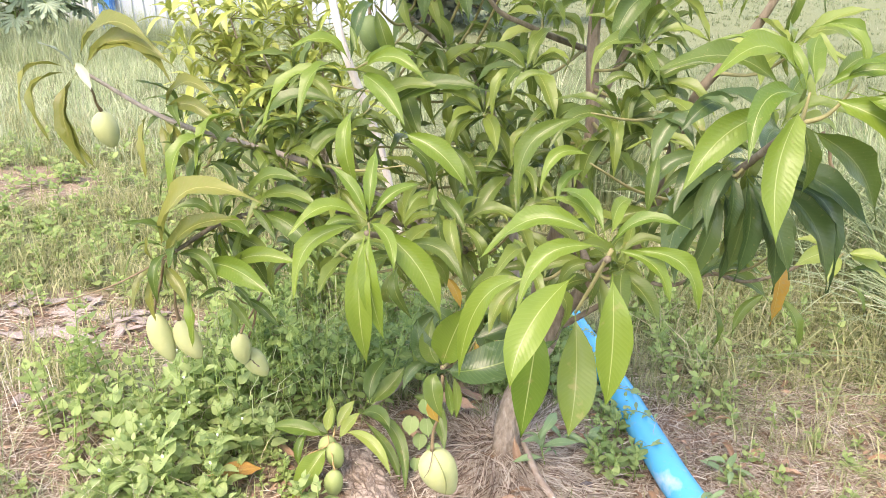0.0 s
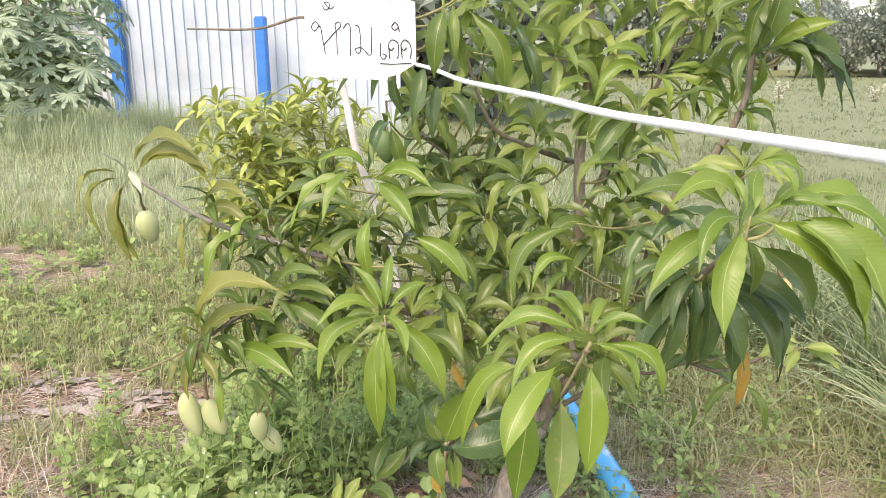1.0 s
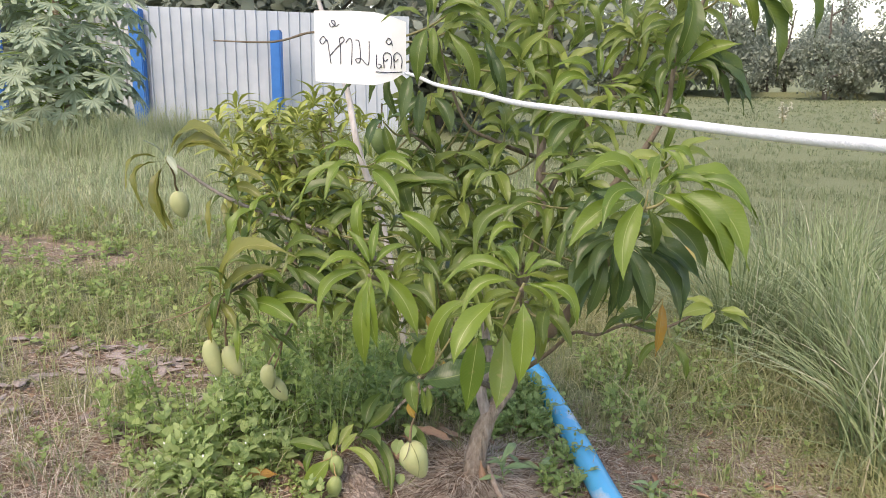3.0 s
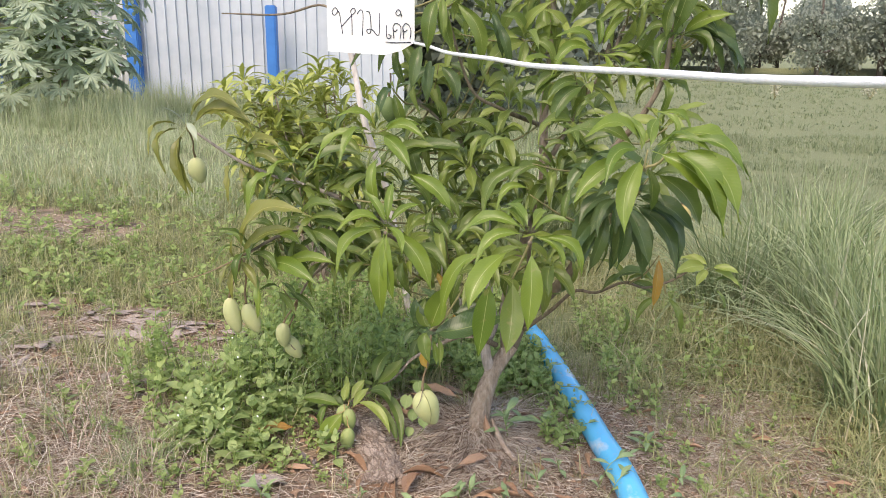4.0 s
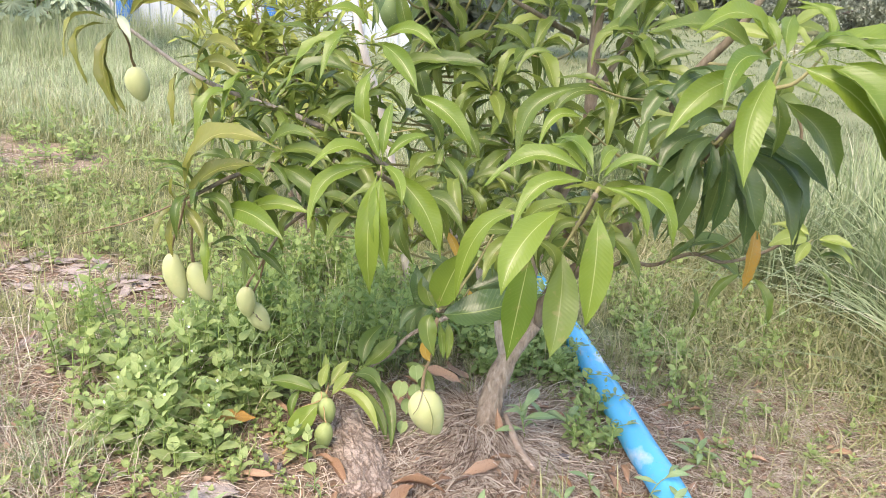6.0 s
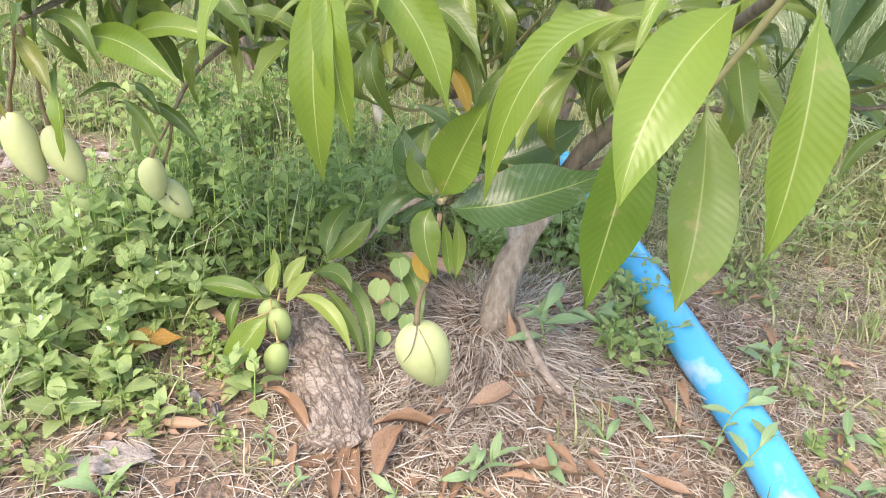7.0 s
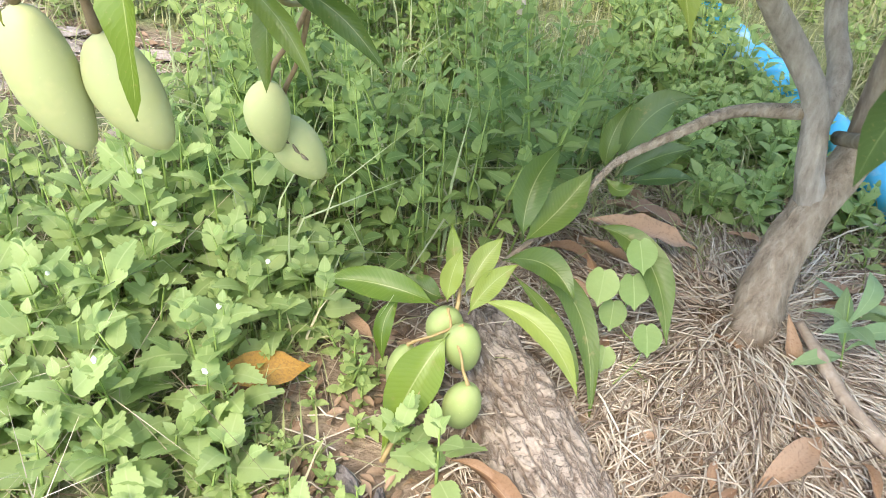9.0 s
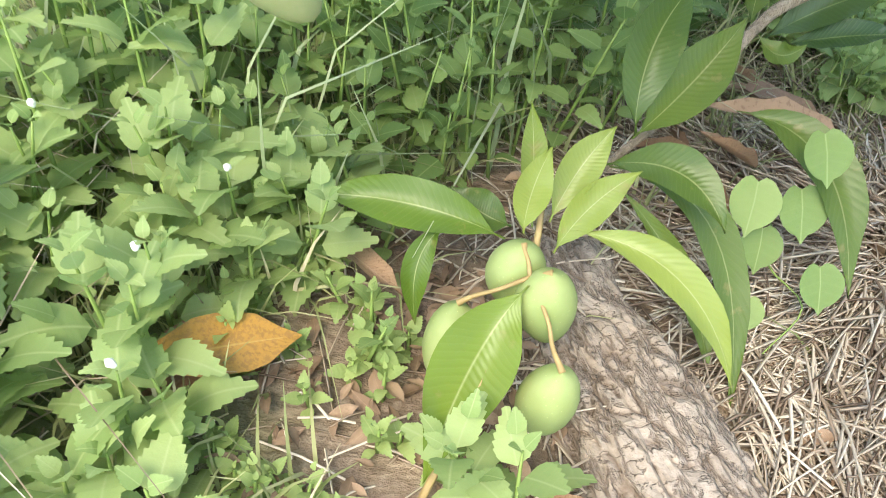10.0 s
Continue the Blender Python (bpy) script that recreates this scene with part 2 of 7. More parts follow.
def fruit_material(name, low, high, blush):
    n = Nodes(name, 0.55, 0.3)
    dots = n.add("ShaderNodeTexVoronoi", Vector=n.coord(), Scale=140.0).outputs["Distance"]
    speck = n.ramp(dots, [(0.06, 1.0), (0.14, 0.0)])
    c = n.mix(n.noise(14.0), low, high)
    c = n.mix(n.ramp(n.noise(22.0, 3.0), [(0.5, 0.0), (0.75, 0.6)]), c, blush)
    c = n.mix(n.math('MULTIPLY', speck, 0.45), c, (0.46, 0.48, 0.22))
    scar = n.ramp(n.noise(19.0, 6.0, 0.6), [(0.70, 0.0), (0.74, 0.55)])
    c = n.mix(scar, c, (0.17, 0.12, 0.05))
    n.colour(c)
    n.bsdf.inputs["Subsurface Weight"].default_value = 0.08
    n.bsdf.inputs["Subsurface Radius"].default_value = (0.01, 0.012, 0.004)
    n.bump(n.noise(70.0), 0.05, 0.002)
    return n.mat


SOIL = soil_material()
BARK = bark_material("grey_bark", (0.15, 0.113, 0.082), (0.37, 0.295, 0.228), (0.57, 0.49, 0.405), 55.0, 0.04)
BARK_LOG = fissured_material()
BARK_LIMB = bark_material("brown_branch_bark", (0.085, 0.068, 0.048), (0.18, 0.148, 0.108), (0.30, 0.255, 0.195), 50.0, 0.006)
BARK_GREY = bark_material("smooth_grey_bark", (0.17, 0.14, 0.118), (0.34, 0.295, 0.255), (0.49, 0.44, 0.39), 60.0, 0.012)
BARK_STEM = bark_material("brown_grey_bark", (0.135, 0.105, 0.085), (0.27, 0.22, 0.175), (0.41, 0.355, 0.30), 60.0, 0.012)
BARK_FAR = bark_material("dark_bark", (0.06, 0.05, 0.04), (0.13, 0.11, 0.09), (0.22, 0.19, 0.16), 9.0, 0.03)
TWIG = plain_material("green_twig", (0.20, 0.19, 0.08), (0.30, 0.27, 0.13), 40.0, 0.7)
STALK = plain_material("stalk", (0.14, 0.10, 0.057), (0.24, 0.18, 0.105), 60.0, 0.7)
STEM_WEED = plain_material("weed_stem", (0.17, 0.27, 0.06), (0.26, 0.34, 0.10), 50.0, 0.6)
PETAL = plain_material("white_petal", (0.78, 0.80, 0.72), (0.86, 0.87, 0.82), 90.0, 0.6)
PIPE = pipe_material()
ROPE = plain_material("white_plastic_cord", (0.66, 0.68, 0.70), (0.82, 0.83, 0.84), 60.0, 0.5, 0.45)
BOARD = plain_material("white_corrugated_sheet", (0.74, 0.76, 0.76), (0.84, 0.85, 0.85), 12.0, 0.5)
INK = plain_material("black_marker", (0.03, 0.03, 0.05), (0.07, 0.07, 0.11), 60.0, 0.6)
CHIP = bark_material("grey_dry_bark", (0.19, 0.145, 0.125), (0.40, 0.335, 0.30), (0.60, 0.53, 0.48), 30.0, 0.01)
POLE = bark_material("weathered_pale_wood", (0.30, 0.26, 0.23), (0.52, 0.48, 0.45), (0.70, 0.67, 0.64), 30.0, 0.004)
SHEET = plain_material("pale_painted_steel", (0.38, 0.43, 0.48), (0.51, 0.55, 0.59), 1.3, 0.45)
SHEET_BARE = plain_material("grey_steel_sheet", (0.36, 0.37, 0.37), (0.52, 0.53, 0.53), 1.5, 0.5)
POST = plain_material("blue_paint", (0.02, 0.14, 0.42), (0.035, 0.19, 0.52), 3.0, 0.5)
POLE_BROWN = bark_material("dry_brown_wood", (0.20, 0.145, 0.105), (0.37, 0.285, 0.22), (0.52, 0.43, 0.35), 40.0, 0.008)
STONE = plain_material("grey_brown_stone", (0.12, 0.10, 0.10), (0.24, 0.21, 0.20), 30.0, 0.85, 0.6)
FRUIT = fruit_material("mango_skin", (0.325, 0.36, 0.165), (0.42, 0.44, 0.225), (0.52, 0.48, 0.25))
SAP = plain_material("dried_sap", (0.16, 0.18, 0.07), (0.26, 0.28, 0.12), 80.0, 0.5)
# green mango skin darkened to stand for the shade inside the crown
FRUIT_SHADED = fruit_material("shaded_mango_skin", (0.085, 0.135, 0.050), (0.13, 0.185, 0.070), (0.16, 0.21, 0.09))
STALK_YOUNG = plain_material("young_stalk", (0.28, 0.19, 0.08), (0.40, 0.29, 0.13), 60.0, 0.6)
FRUIT_RIPE = fruit_material("ripe_mango_skin", (0.50, 0.40, 0.14), (0.60, 0.50, 0.20), (0.62, 0.36, 0.14))
FRUIT_GREEN = fruit_material("green_mango_skin", (0.215, 0.275, 0.095), (0.30, 0.355, 0.140), (0.35, 0.385, 0.17))


# ---- building blocks ----
def ground_z(x, y):
    rise = 0.75 * (1 - math.exp(-max(-x, 0.0) / 4.5))
    soft = 0.012 * noise.noise((x * 3, y * 3, 0)) + 0.03 * noise.noise((x * 0.7, y * 0.7, 5))
    return rise + soft * min(1.0, 0.35 + 0.1 * math.hypot(x, y - 2))


def mesh_of(name, verts, faces, mat, uvs=None, smooth=True):
    me = bpy.data.meshes.new(name)
    me.from_pydata([tuple(v) for v in verts], [], faces)
    if uvs is not None:
        layer = me.uv_layers.new(name="UVMap")
        flat = np.array([uvs[i] for f in faces for i in f], dtype=np.float32)
        layer.data.foreach_set("uv", flat.ravel())
    me.materials.append(mat)
    if smooth:
        me.polygons.foreach_set("use_smooth", [True] * len(me.polygons))
    me.update()
    return me


def mesh_np(name, verts, loops, sizes, mat, uvs=None, smooth=True):
    """A big mesh from arrays: verts (n, 3), loops flat, sizes per face."""
    me = bpy.data.meshes.new(name)
    me.vertices.add(len(verts))
    me.vertices.foreach_set("co", np.ascontiguousarray(verts, dtype=np.float32).ravel())
    me.loops.add(len(loops))
    me.loops.foreach_set("vertex_index", np.ascontiguousarray(loops, dtype=np.int32))
    me.polygons.add(len(sizes))
    starts = np.concatenate(([0], np.cumsum(sizes)[:-1])).astype(np.int32)
    me.polygons.foreach_set("loop_start", starts)
    if uvs is not None:
        me.uv_layers.new(name="UVMap").data.foreach_set("uv", np.ascontiguousarray(uvs[loops], dtype=np.float32).ravel())
    me.materials.append(mat)
    me.update(calc_edges=True)
    me.validate()
    if smooth:
        me.polygons.foreach_set("use_smooth", [True] * len(me.polygons))
    return me


def many(name, pattern, mats, mat):
    """One mesh of many copies of a small pattern (verts, faces, uvs), each under its own matrix."""
    v, faces, uv = pattern
    v = np.array(v)
    m = np.array([[list(r) for r in q] for q in mats])
    pts = np.einsum('nij,kj->nki', m[:, :3, :3], v) + m[:, None, :3, 3]
    flat = np.array([i for f in faces for i in f])
    sizes = np.tile([len(f) for f in faces], len(mats))
    loops = (flat[None, :] + (np.arange(len(mats)) * len(v))[:, None]).ravel()
    return mesh_np(name, pts.reshape(-1, 3), loops, sizes, mat, np.tile(np.array(uv), (len(mats), 1)))


def thing(name, at, label, category, group="", kind=""):
    ob = new(name)
    ob.empty_display_size = 0.05
    ob.location = at
    return tagged(ob, label, category, group, kind)


PLACE = {}


def put(name, me, parent, m=None, label=""):
    """A mesh object as a part of parent, given in world terms."""
    ob = new(name, me)
    ob.parent = parent
    ob.matrix_parent_inverse = PLACE.get(parent.name, Matrix.Translation(parent.location)).inverted()
    ob.matrix_basis = PLACE[ob.name] = m or Matrix()
    return tagged(ob, label)


def smooth_line(pts, steps=5):
    """A soft line through the points; each may carry a radius as its fourth number."""
    p = [np.array(q, float) for q in pts]
    p = [2 * p[0] - p[1]] + p + [2 * p[-1] - p[-2]]
    out = []
    for i in range(1, len(p) - 2):
        for k in range(steps):
            t = k / steps
            out.append(0.5 * ((2 * p[i]) + (-p[i - 1] + p[i + 1]) * t + (2 * p[i - 1] - 5 * p[i] + 4 * p[i + 1] - p[i + 2]) * t * t
                              + (-p[i - 1] + 3 * p[i] - 3 * p[i + 1] + p[i + 2]) * t ** 3))
    out.append(p[-2])
    return out


def tube_data(line, seg=8, rough=0.0):
    """Verts and faces of a round limb along rows of x, y, z, radius."""
    verts, faces = [], []
    side = Vector((1, 0.2, 0))
    for i, q in enumerate(line):
        a, b = line[max(i - 1, 0)], line[min(i + 1, len(line) - 1)]
        d = Vector(b[:3]) - Vector(a[:3])
        d = d.normalized() if d.length > 1e-9 else Vector((0, 0, 1))
        side = (side - d * side.dot(d))
        side = side.normalized() if side.length > 1e-6 else d.orthogonal().normalized()
        up = d.cross(side)
        for k in range(seg):
            w = 2 * math.pi * k / seg
            r = max(q[3], 0.0004)
            o = side * math.cos(w) + up * math.sin(w)
            c = Vector(q[:3])
            if rough:
                r *= 1 + rough * noise.noise((c + o * r) * 14) + 0.5 * rough * noise.noise((c + o * r) * 45)
            verts.append(c + o * r)
    for i in range(len(line) - 1):
        for k in range(seg):
            a, b = i * seg + k, i * seg + (k + 1) % seg
            faces.append((a, b, b + seg, a + seg))
    n = len(line) * seg
    verts += [Vector(line[0][:3]), Vector(line[-1][:3])]
    for k in range(seg):
        faces.append((n, (k + 1) % seg, k))
        faces.append((n + 1, n - seg + k, n - seg + (k + 1) % seg))
    return verts, faces


def tube(name, pts, mat, seg=8, steps=5, rough=0.0):
    v, f = tube_data(smooth_line(pts, steps), seg, rough)
    return mesh_of(name, v, f, mat)


def leaf_data(bend=0.2, width=0.115, rows=9, fold=0.25, ripple=0.012, side=0.0, stem=0.1, widest=0.55, twist=0.0):
    """A lance-shaped leaf from the origin to (0, 1, 0), arched upwards by bend, keeled along its midrib and twisted towards its tip."""
    verts, uvs, faces = [], [], []
    for i in range(rows + 1):
        t = i / rows
        y = t
        k = max(0.0, (t - stem) / (1 - stem))
        s = math.sin(math.pi * k ** (math.log(0.5) / math.log(widest))) if 0 < k < 1 else 0.0
        w = width * s ** (0.72 if k < widest else 0.72 + 0.5 * (k - widest) / (1 - widest)) + 0.006 * (1 - t)
        z = bend * math.sin(math.pi * t ** 0.85)
        x = side * math.sin(math.pi * t)
        turn = twist * (t - 0.35)
        keel = fold * (1.25 - 0.6 * t)
        for j in (-2, -1, 0, 1, 2):
            u = j / 2
            across, lift = w * u, keel * w * abs(u) ** 1.3 + ripple * math.sin(t * 21 + j * 0.9) * abs(u) * (k > 0)
            verts.append((x + across * math.cos(turn) - lift * math.sin(turn), y, z + across * math.sin(turn) + lift * math.cos(turn)))
            uvs.append((0.5 + u / 2, t))
    for i in range(rows):
        for j in range(4):
            a = i * 5 + j
            faces.append((a, a + 1, a + 6, a + 5))
    return verts, faces, uvs


def weed_leaf_data(teeth=7, width=0.27, bend=0.1):
    """A pointed oval leaf with a toothed edge, one unit long."""
    verts, uvs, faces = [(0, 0, 0)], [(0.5, 0)], []
    n = teeth * 2
    for i in range(n + 1):
        k = i / n
        t = 0.14 + 0.86 * k
        w = width * (math.sin(math.pi * k ** 0.7) ** 0.75 * (1 - 0.3 * k) * 1.15 if 0 < k < 1 else 0.012)
        if 0 < k < 1:
            w += 0.017 if i % 2 else -0.012
        z = bend * math.sin(math.pi * t)
        y = t + (0.034 if i % 2 else -0.016) * (0 < k < 1)
        verts += [(-w, y, z + 0.16 * w), (0, t, z), (w, y, z + 0.16 * w)]
        uvs += [(0.5 - w, t), (0.5, t), (0.5 + w, t)]
    faces += [(0, 2, 1), (0, 3, 2)]
    for i in range(n):
        a = 1 + i * 3
        faces += [(a, a + 1, a + 4, a + 3), (a + 1, a + 2, a + 5, a + 4)]
    return verts, faces, uvs


def aim(base, tip, roll=0.0, size=None, face=None):
    """The matrix that lays a leaf from base to tip, its face turned up or the way of its shoot."""
    d = Vector(tip) - Vector(base)
    length = d.length if size is None else size
    y = d.normalized()
    up = face if face and abs(y.dot(face)) < 0.95 else Vector((0, 0, 1)) if abs(y.z) < 0.93 else Vector((y.x, y.y, 0)).normalized() * (1 if y.z < 0 else -1) + Vector((0, -0.3, 0))
    x = y.cross(up).normalized()
    z = x.cross(y)
    r = Matrix((x, y, z)).transposed()
    return Matrix.Translation(base) @ r.to_4x4() @ pose(0, 0, 0, 0, roll, 0) @ Matrix.Diagonal((length, length, length, 1))


def nearest_on(lines, p):
    def cost(q):
        away = (Vector(q[:3]) - Vector(p)).length
        return away + 0.5 * max(0, q[2] - p[2] + 0.08) + (0 if away < 0.12 else 1.5 * max(0, p[1] + 0.3 - q[1]))

    return min((q for l in lines for q in l), key=cost)


# ---- ground ----
def spread(lo, hi, fine_lo, fine_hi, step, grow=1.13):
    out = list(np.arange(fine_lo, fine_hi, step))
    s, v = step, fine_hi
    while v < hi:
        out.append(v)
        s *= grow
        v += s
    out.append(hi)
    s, v = step, fine_lo
    while v > lo:
        s *= grow
        v -= s
        out.append(max(v, lo))
    return sorted(set(round(float(q), 4) for q in out))


gx, gy = spread(-600, 600, -2.6, 2.6, 0.045), spread(-120, 900, 0.6, 4.6, 0.045)
gv = [(x, y, ground_z(x, y)) for y in gy for x in gx]
w = len(gx)
gf = [(j * w + i, j * w + i + 1, (j + 1) * w + i + 1, (j + 1) * w + i) for j in range(len(gy) - 1) for i in range(w - 1)]
ground_mesh = mesh_of("ground", gv, gf, SOIL)
ground = tagged(new("ground", ground_mesh), "bare brown earth with dry litter and green field", "ground", kind="structure")

BARE = [(0.25, 1.75, 0.80, 1.0, 1.0), (1.15, 1.85, 0.72, 0.70, 0.96), (-0.1, 2.2, 0.5, 0.55, 1.0), (-1.83, 3.1, 0.66, 0.36, 1.0), (-3.35, 4.95, 1.0, 0.5, 1.0), (-2.4, 2.4, 0.7, 0.3, 0.95),
        (-0.6, 1.3, 0.9, 0.6, 0.95), (-1.5, 2.1, 0.45, 0.42, 0.94), (-1.4, 1.6, 0.7, 0.5, 0.92), (1.25, 2.45, 0.60, 0.5, 0.9)]


def bareness(x, y):
    """1 where the earth lies open, 0 under full grass."""
    b = 0.0
    for cx, cy, rx, ry, most in BARE:
        d = math.hypot((x - cx) / rx, (y - cy) / ry) + 0.35 * noise.noise((x * 2.3, y * 2.3, 2))
        b = max(b, most * min(1.0, max(0.0, (1.25 - d) / 0.5)))
    return b


ground_mesh.attributes.new("bare", 'FLOAT', 'POINT').data.foreach_set("value", [bareness(x, y) if abs(x) < 9 and -3 < y < 9 else 0.0 for x, y, _ in gv])


def blades(name, spots, mat, rows=3):
    """One mesh of grass: spots of x, y, z, height, width, lean, way."""
    s = np.array(spots)
    n = len(s)
    t = np.linspace(0, 1, rows + 1)
    x, y, z, hh, wd, ln, wy = s.T
    arc = t[None, :] ** 1.8 * ln[:, None] * hh[:, None]
    cx = x[:, None] + np.cos(wy)[:, None] * arc
    cy = y[:, None] + np.sin(wy)[:, None] * arc
    cz = z[:, None] + hh[:, None] * (t[None, :] - 0.45 * ln[:, None] * t[None, :] ** 2.6)
    half = wd[:, None] * (1 - t[None, :] ** 1.6) * 0.5 + 0.0002
    turn = wy + np.pi / 2 + 0.8 * np.sin(wy * 7)
    sx, sy = np.cos(turn)[:, None] * half, np.sin(turn)[:, None] * half
    v = np.stack((np.stack((cx - sx, cy - sy, cz), -1), np.stack((cx + sx, cy + sy, cz), -1)), 2).reshape(n, -1, 3)
    k = 2 * (rows + 1)
    quad = np.array([[2 * i, 2 * i + 1, 2 * i + 3, 2 * i + 2] for i in range(rows)]).ravel()
    loops = (quad[None, :] + (np.arange(n) * k)[:, None]).ravel()
    return mesh_np(name, v.reshape(-1, 3), loops, np.full(n * rows, 4), mat)


rnd = random.Random(11)


def sow(count, x0, x1, y0, y1, h0, h1, wide, tuft=5, keep=0.04, lean=0.5, gap=1.6, feather=0.0):
    """Tufts of fanned-out blades, with gaps between them; feather softens the edge of the patch."""
    out = []
    while len(out) < count:
        x, y = rnd.uniform(x0, x1) + rnd.gauss(0, feather), rnd.uniform(y0, y1) + rnd.gauss(0, feather)
        if rnd.random() > 1 - bareness(x, y) + (keep if -0.9 < x < 0.9 else 5 * keep):
            continue
        if noise.noise((x * gap, y * gap, 9)) + 0.5 * noise.noise((x * gap * 3, y * gap * 3, 1)) < rnd.uniform(-0.7, 0.05):
            continue
        lift = (0.75 + 0.6 * noise.noise((x * 0.7, y * 0.7, 4))) * rnd.uniform(0.55, 1.25)
        fan = rnd.uniform(0.5, 1.5)
        for _ in range(rnd.randint(tuft // 2, tuft)):
            px, py = x + rnd.gauss(0, 0.012 + 1.6 * wide), y + rnd.gauss(0, 0.012 + 1.6 * wide)
            out.append((px, py, ground_z(px, py) - 0.01, rnd.uniform(h0, h1) * lift, wide * rnd.uniform(0.6, 1.3), min(1.7, abs(rnd.gauss(0.5, 0.5)) * lean * 1.6 * fan), rnd.uniform(0, 6.283)))
    return out


def grass_patch(name, spots, mat, label):
    return tagged(new(name, blades(name, spots, mat, 2 if len(spots) < 110000 else 3)), label, "grass", kind="stuff")


grass_patch("meadow_grass", sow(134000, -4.6, 3.9, 0.9, 6.8, 0.07, 0.25, 0.0052, 12, 0.03, 0.85, feather=0.5), GRASS, "short green meadow grass with dry tips")
grass_patch("meadow_grass", sow(36000, -10, 9, -6, 6.8, 0.08, 0.26, 0.007, 9, 0.03, 0.85), GRASS, "trodden green meadow grass round the tree")
grass_patch("meadow_grass", sow(72000, -11, -0.4, 5.5, 15.5, 0.17, 0.42, 0.0065, 9, 0.04, 0.6, 0.9) + sow(9000, -11, -1, 13.4, 14.6, 0.5, 0.95, 0.007, 7, 0.04, 0.35, 0.9)
            + sow(7000, -9.5, -4.6, 9.8, 11.2, 0.45, 0.9, 0.006, 7, 0.04, 0.35, 0.9), GRASS_SEED, "knee-high green meadow grass gone to seed")
grass_patch("field_grass", sow(62000, -0.6, 11, 5.5, 16, 0.10, 0.24, 0.0065, 9, 0.04, 0.7, 0.9), GRASS_FIELD, "short even blue-green field grass")
grass_patch("field_grass", sow(70000, -24, 36, 13, 40, 0.10, 0.22, 0.018, 9, 0.04, 0.7, 0.4) + sow(24000, -10, 52, 38, 64, 0.10, 0.2, 0.045, 9, 0.04, 0.7, 0.3), GRASS_FIELD, "distant green field of short grass")



# ---- fence of steel sheets, with blue posts ----
def sheet(x0, y0, x1, y1, top, mat, rib=0.217, fall=0.0):
    """A ribbed steel sheet between two places."""
    d = Vector((x1 - x0, y1 - y0, 0))
    along, out = d.normalized(), Vector((d.y, -d.x, 0)).normalized()
    pts, s = [], 0.0
    while s < d.length:
        for ds, o in ((0.0, 0.0), (rib * 0.84, 0.0), (rib * 0.86, 0.045), (rib * 0.97, 0.045)):
            if s + ds < d.length:
                pts.append(Vector((x0, y0, 0)) + along * (s + ds) + out * o)
        s += rib
    pts.append(Vector((x1, y1, 0)))
    v = []
    for thick in (0.0, -0.012):
        v += [p + out * thick + Vector((0, 0, ground_z(p.x, p.y) - 0.1)) for p in pts] + [p + out * thick + Vector((0, 0, top - fall * (p.x - x0))) for p in pts]
    n = len(pts)
    f = []
    for i in range(n - 1):
        f += [(i, i + 1, n + i + 1, n + i), (2 * n + i + 1, 2 * n + i, 3 * n + i, 3 * n + i + 1), (n + i, n + i + 1, 3 * n + i + 1, 3 * n + i)]
    return mesh_of("sheet", v, f, mat, smooth=False)


def box_data(x0, y0, z0, x1, y1, z1, c=0.012):
    bm = bmesh.new()
    bmesh.ops.create_cube(bm, size=1)
    for v in bm.verts:
        v.co = Vector(((x0 + x1) / 2 + v.co.x * (x1 - x0), (y0 + y1) / 2 + v.co.y * (y1 - y0), (z0 + z1) / 2 + v.co.z * (z1 - z0)))
    bmesh.ops.bevel(bm, geom=bm.edges[:], offset=c, segments=2, affect='EDGES')
    return bm


def box(name, mat, *b, c=0.012):
    bm = box_data(*b, c=c)
    me = bpy.data.meshes.new(name)
    bm.to_mesh(me)
    bm.free()
    me.materials.append(mat)
    return me


fence = thing("metal_fence", (-6.78, 15.0, 0.5), "tall fence of pale blue-white ribbed steel sheets", "fence", kind="structure")
x = -6.78
while x < -1.5:
    put("sheet", sheet(x, 15.0, x + 1.08, 15.0, 2.98 - 0.032 * (x + 6.6), SHEET, fall=0.032), fence)
    x += 1.084
for k in range(4):
    put("sheet", sheet(-9.88 + 0.775 * k, 16.6 - 0.4 * k, -9.11 + 0.775 * k, 16.2 - 0.4 * k, 3.05, SHEET_BARE, 0.2), fence, None, "unpainted grey steel sheet")
put("rail", box("rail", SHEET_BARE, -6.78, 15.03, 2.60, -1.4, 15.08, 2.66), fence)
for x, y, z, wd in ((-6.78, 14.86, 2.92, 0.25), (-3.88, 14.5, 2.51, 0.2), (-10.2, 15.6, 2.75, 0.25), (-9.0, 16.3, 2.9, 0.2)):
    tagged(new("fence_post", box("fence_post", POST, x - wd / 2, y - 0.1, ground_z(x, y) - 0.1, x + wd / 2, y + 0.1, z, c=0.02)), "bright blue painted square concrete fence post", "post", "fence posts")

# ---- far trees and shrubs behind the field ----
LEAF_CLUMP = ([(-0.5, 0, 0), (0, -0.32, 0.1), (0.5, 0, 0), (0, 0.32, 0.14), (0.05, 0.0, 0.2)],
              [(0, 1, 4), (1, 2, 4), (2, 3, 4), (3, 0, 4)], [(0, 0), (0.5, 0.2), (1, 0.5), (0.5, 0.9), (0.5, 0.5)])


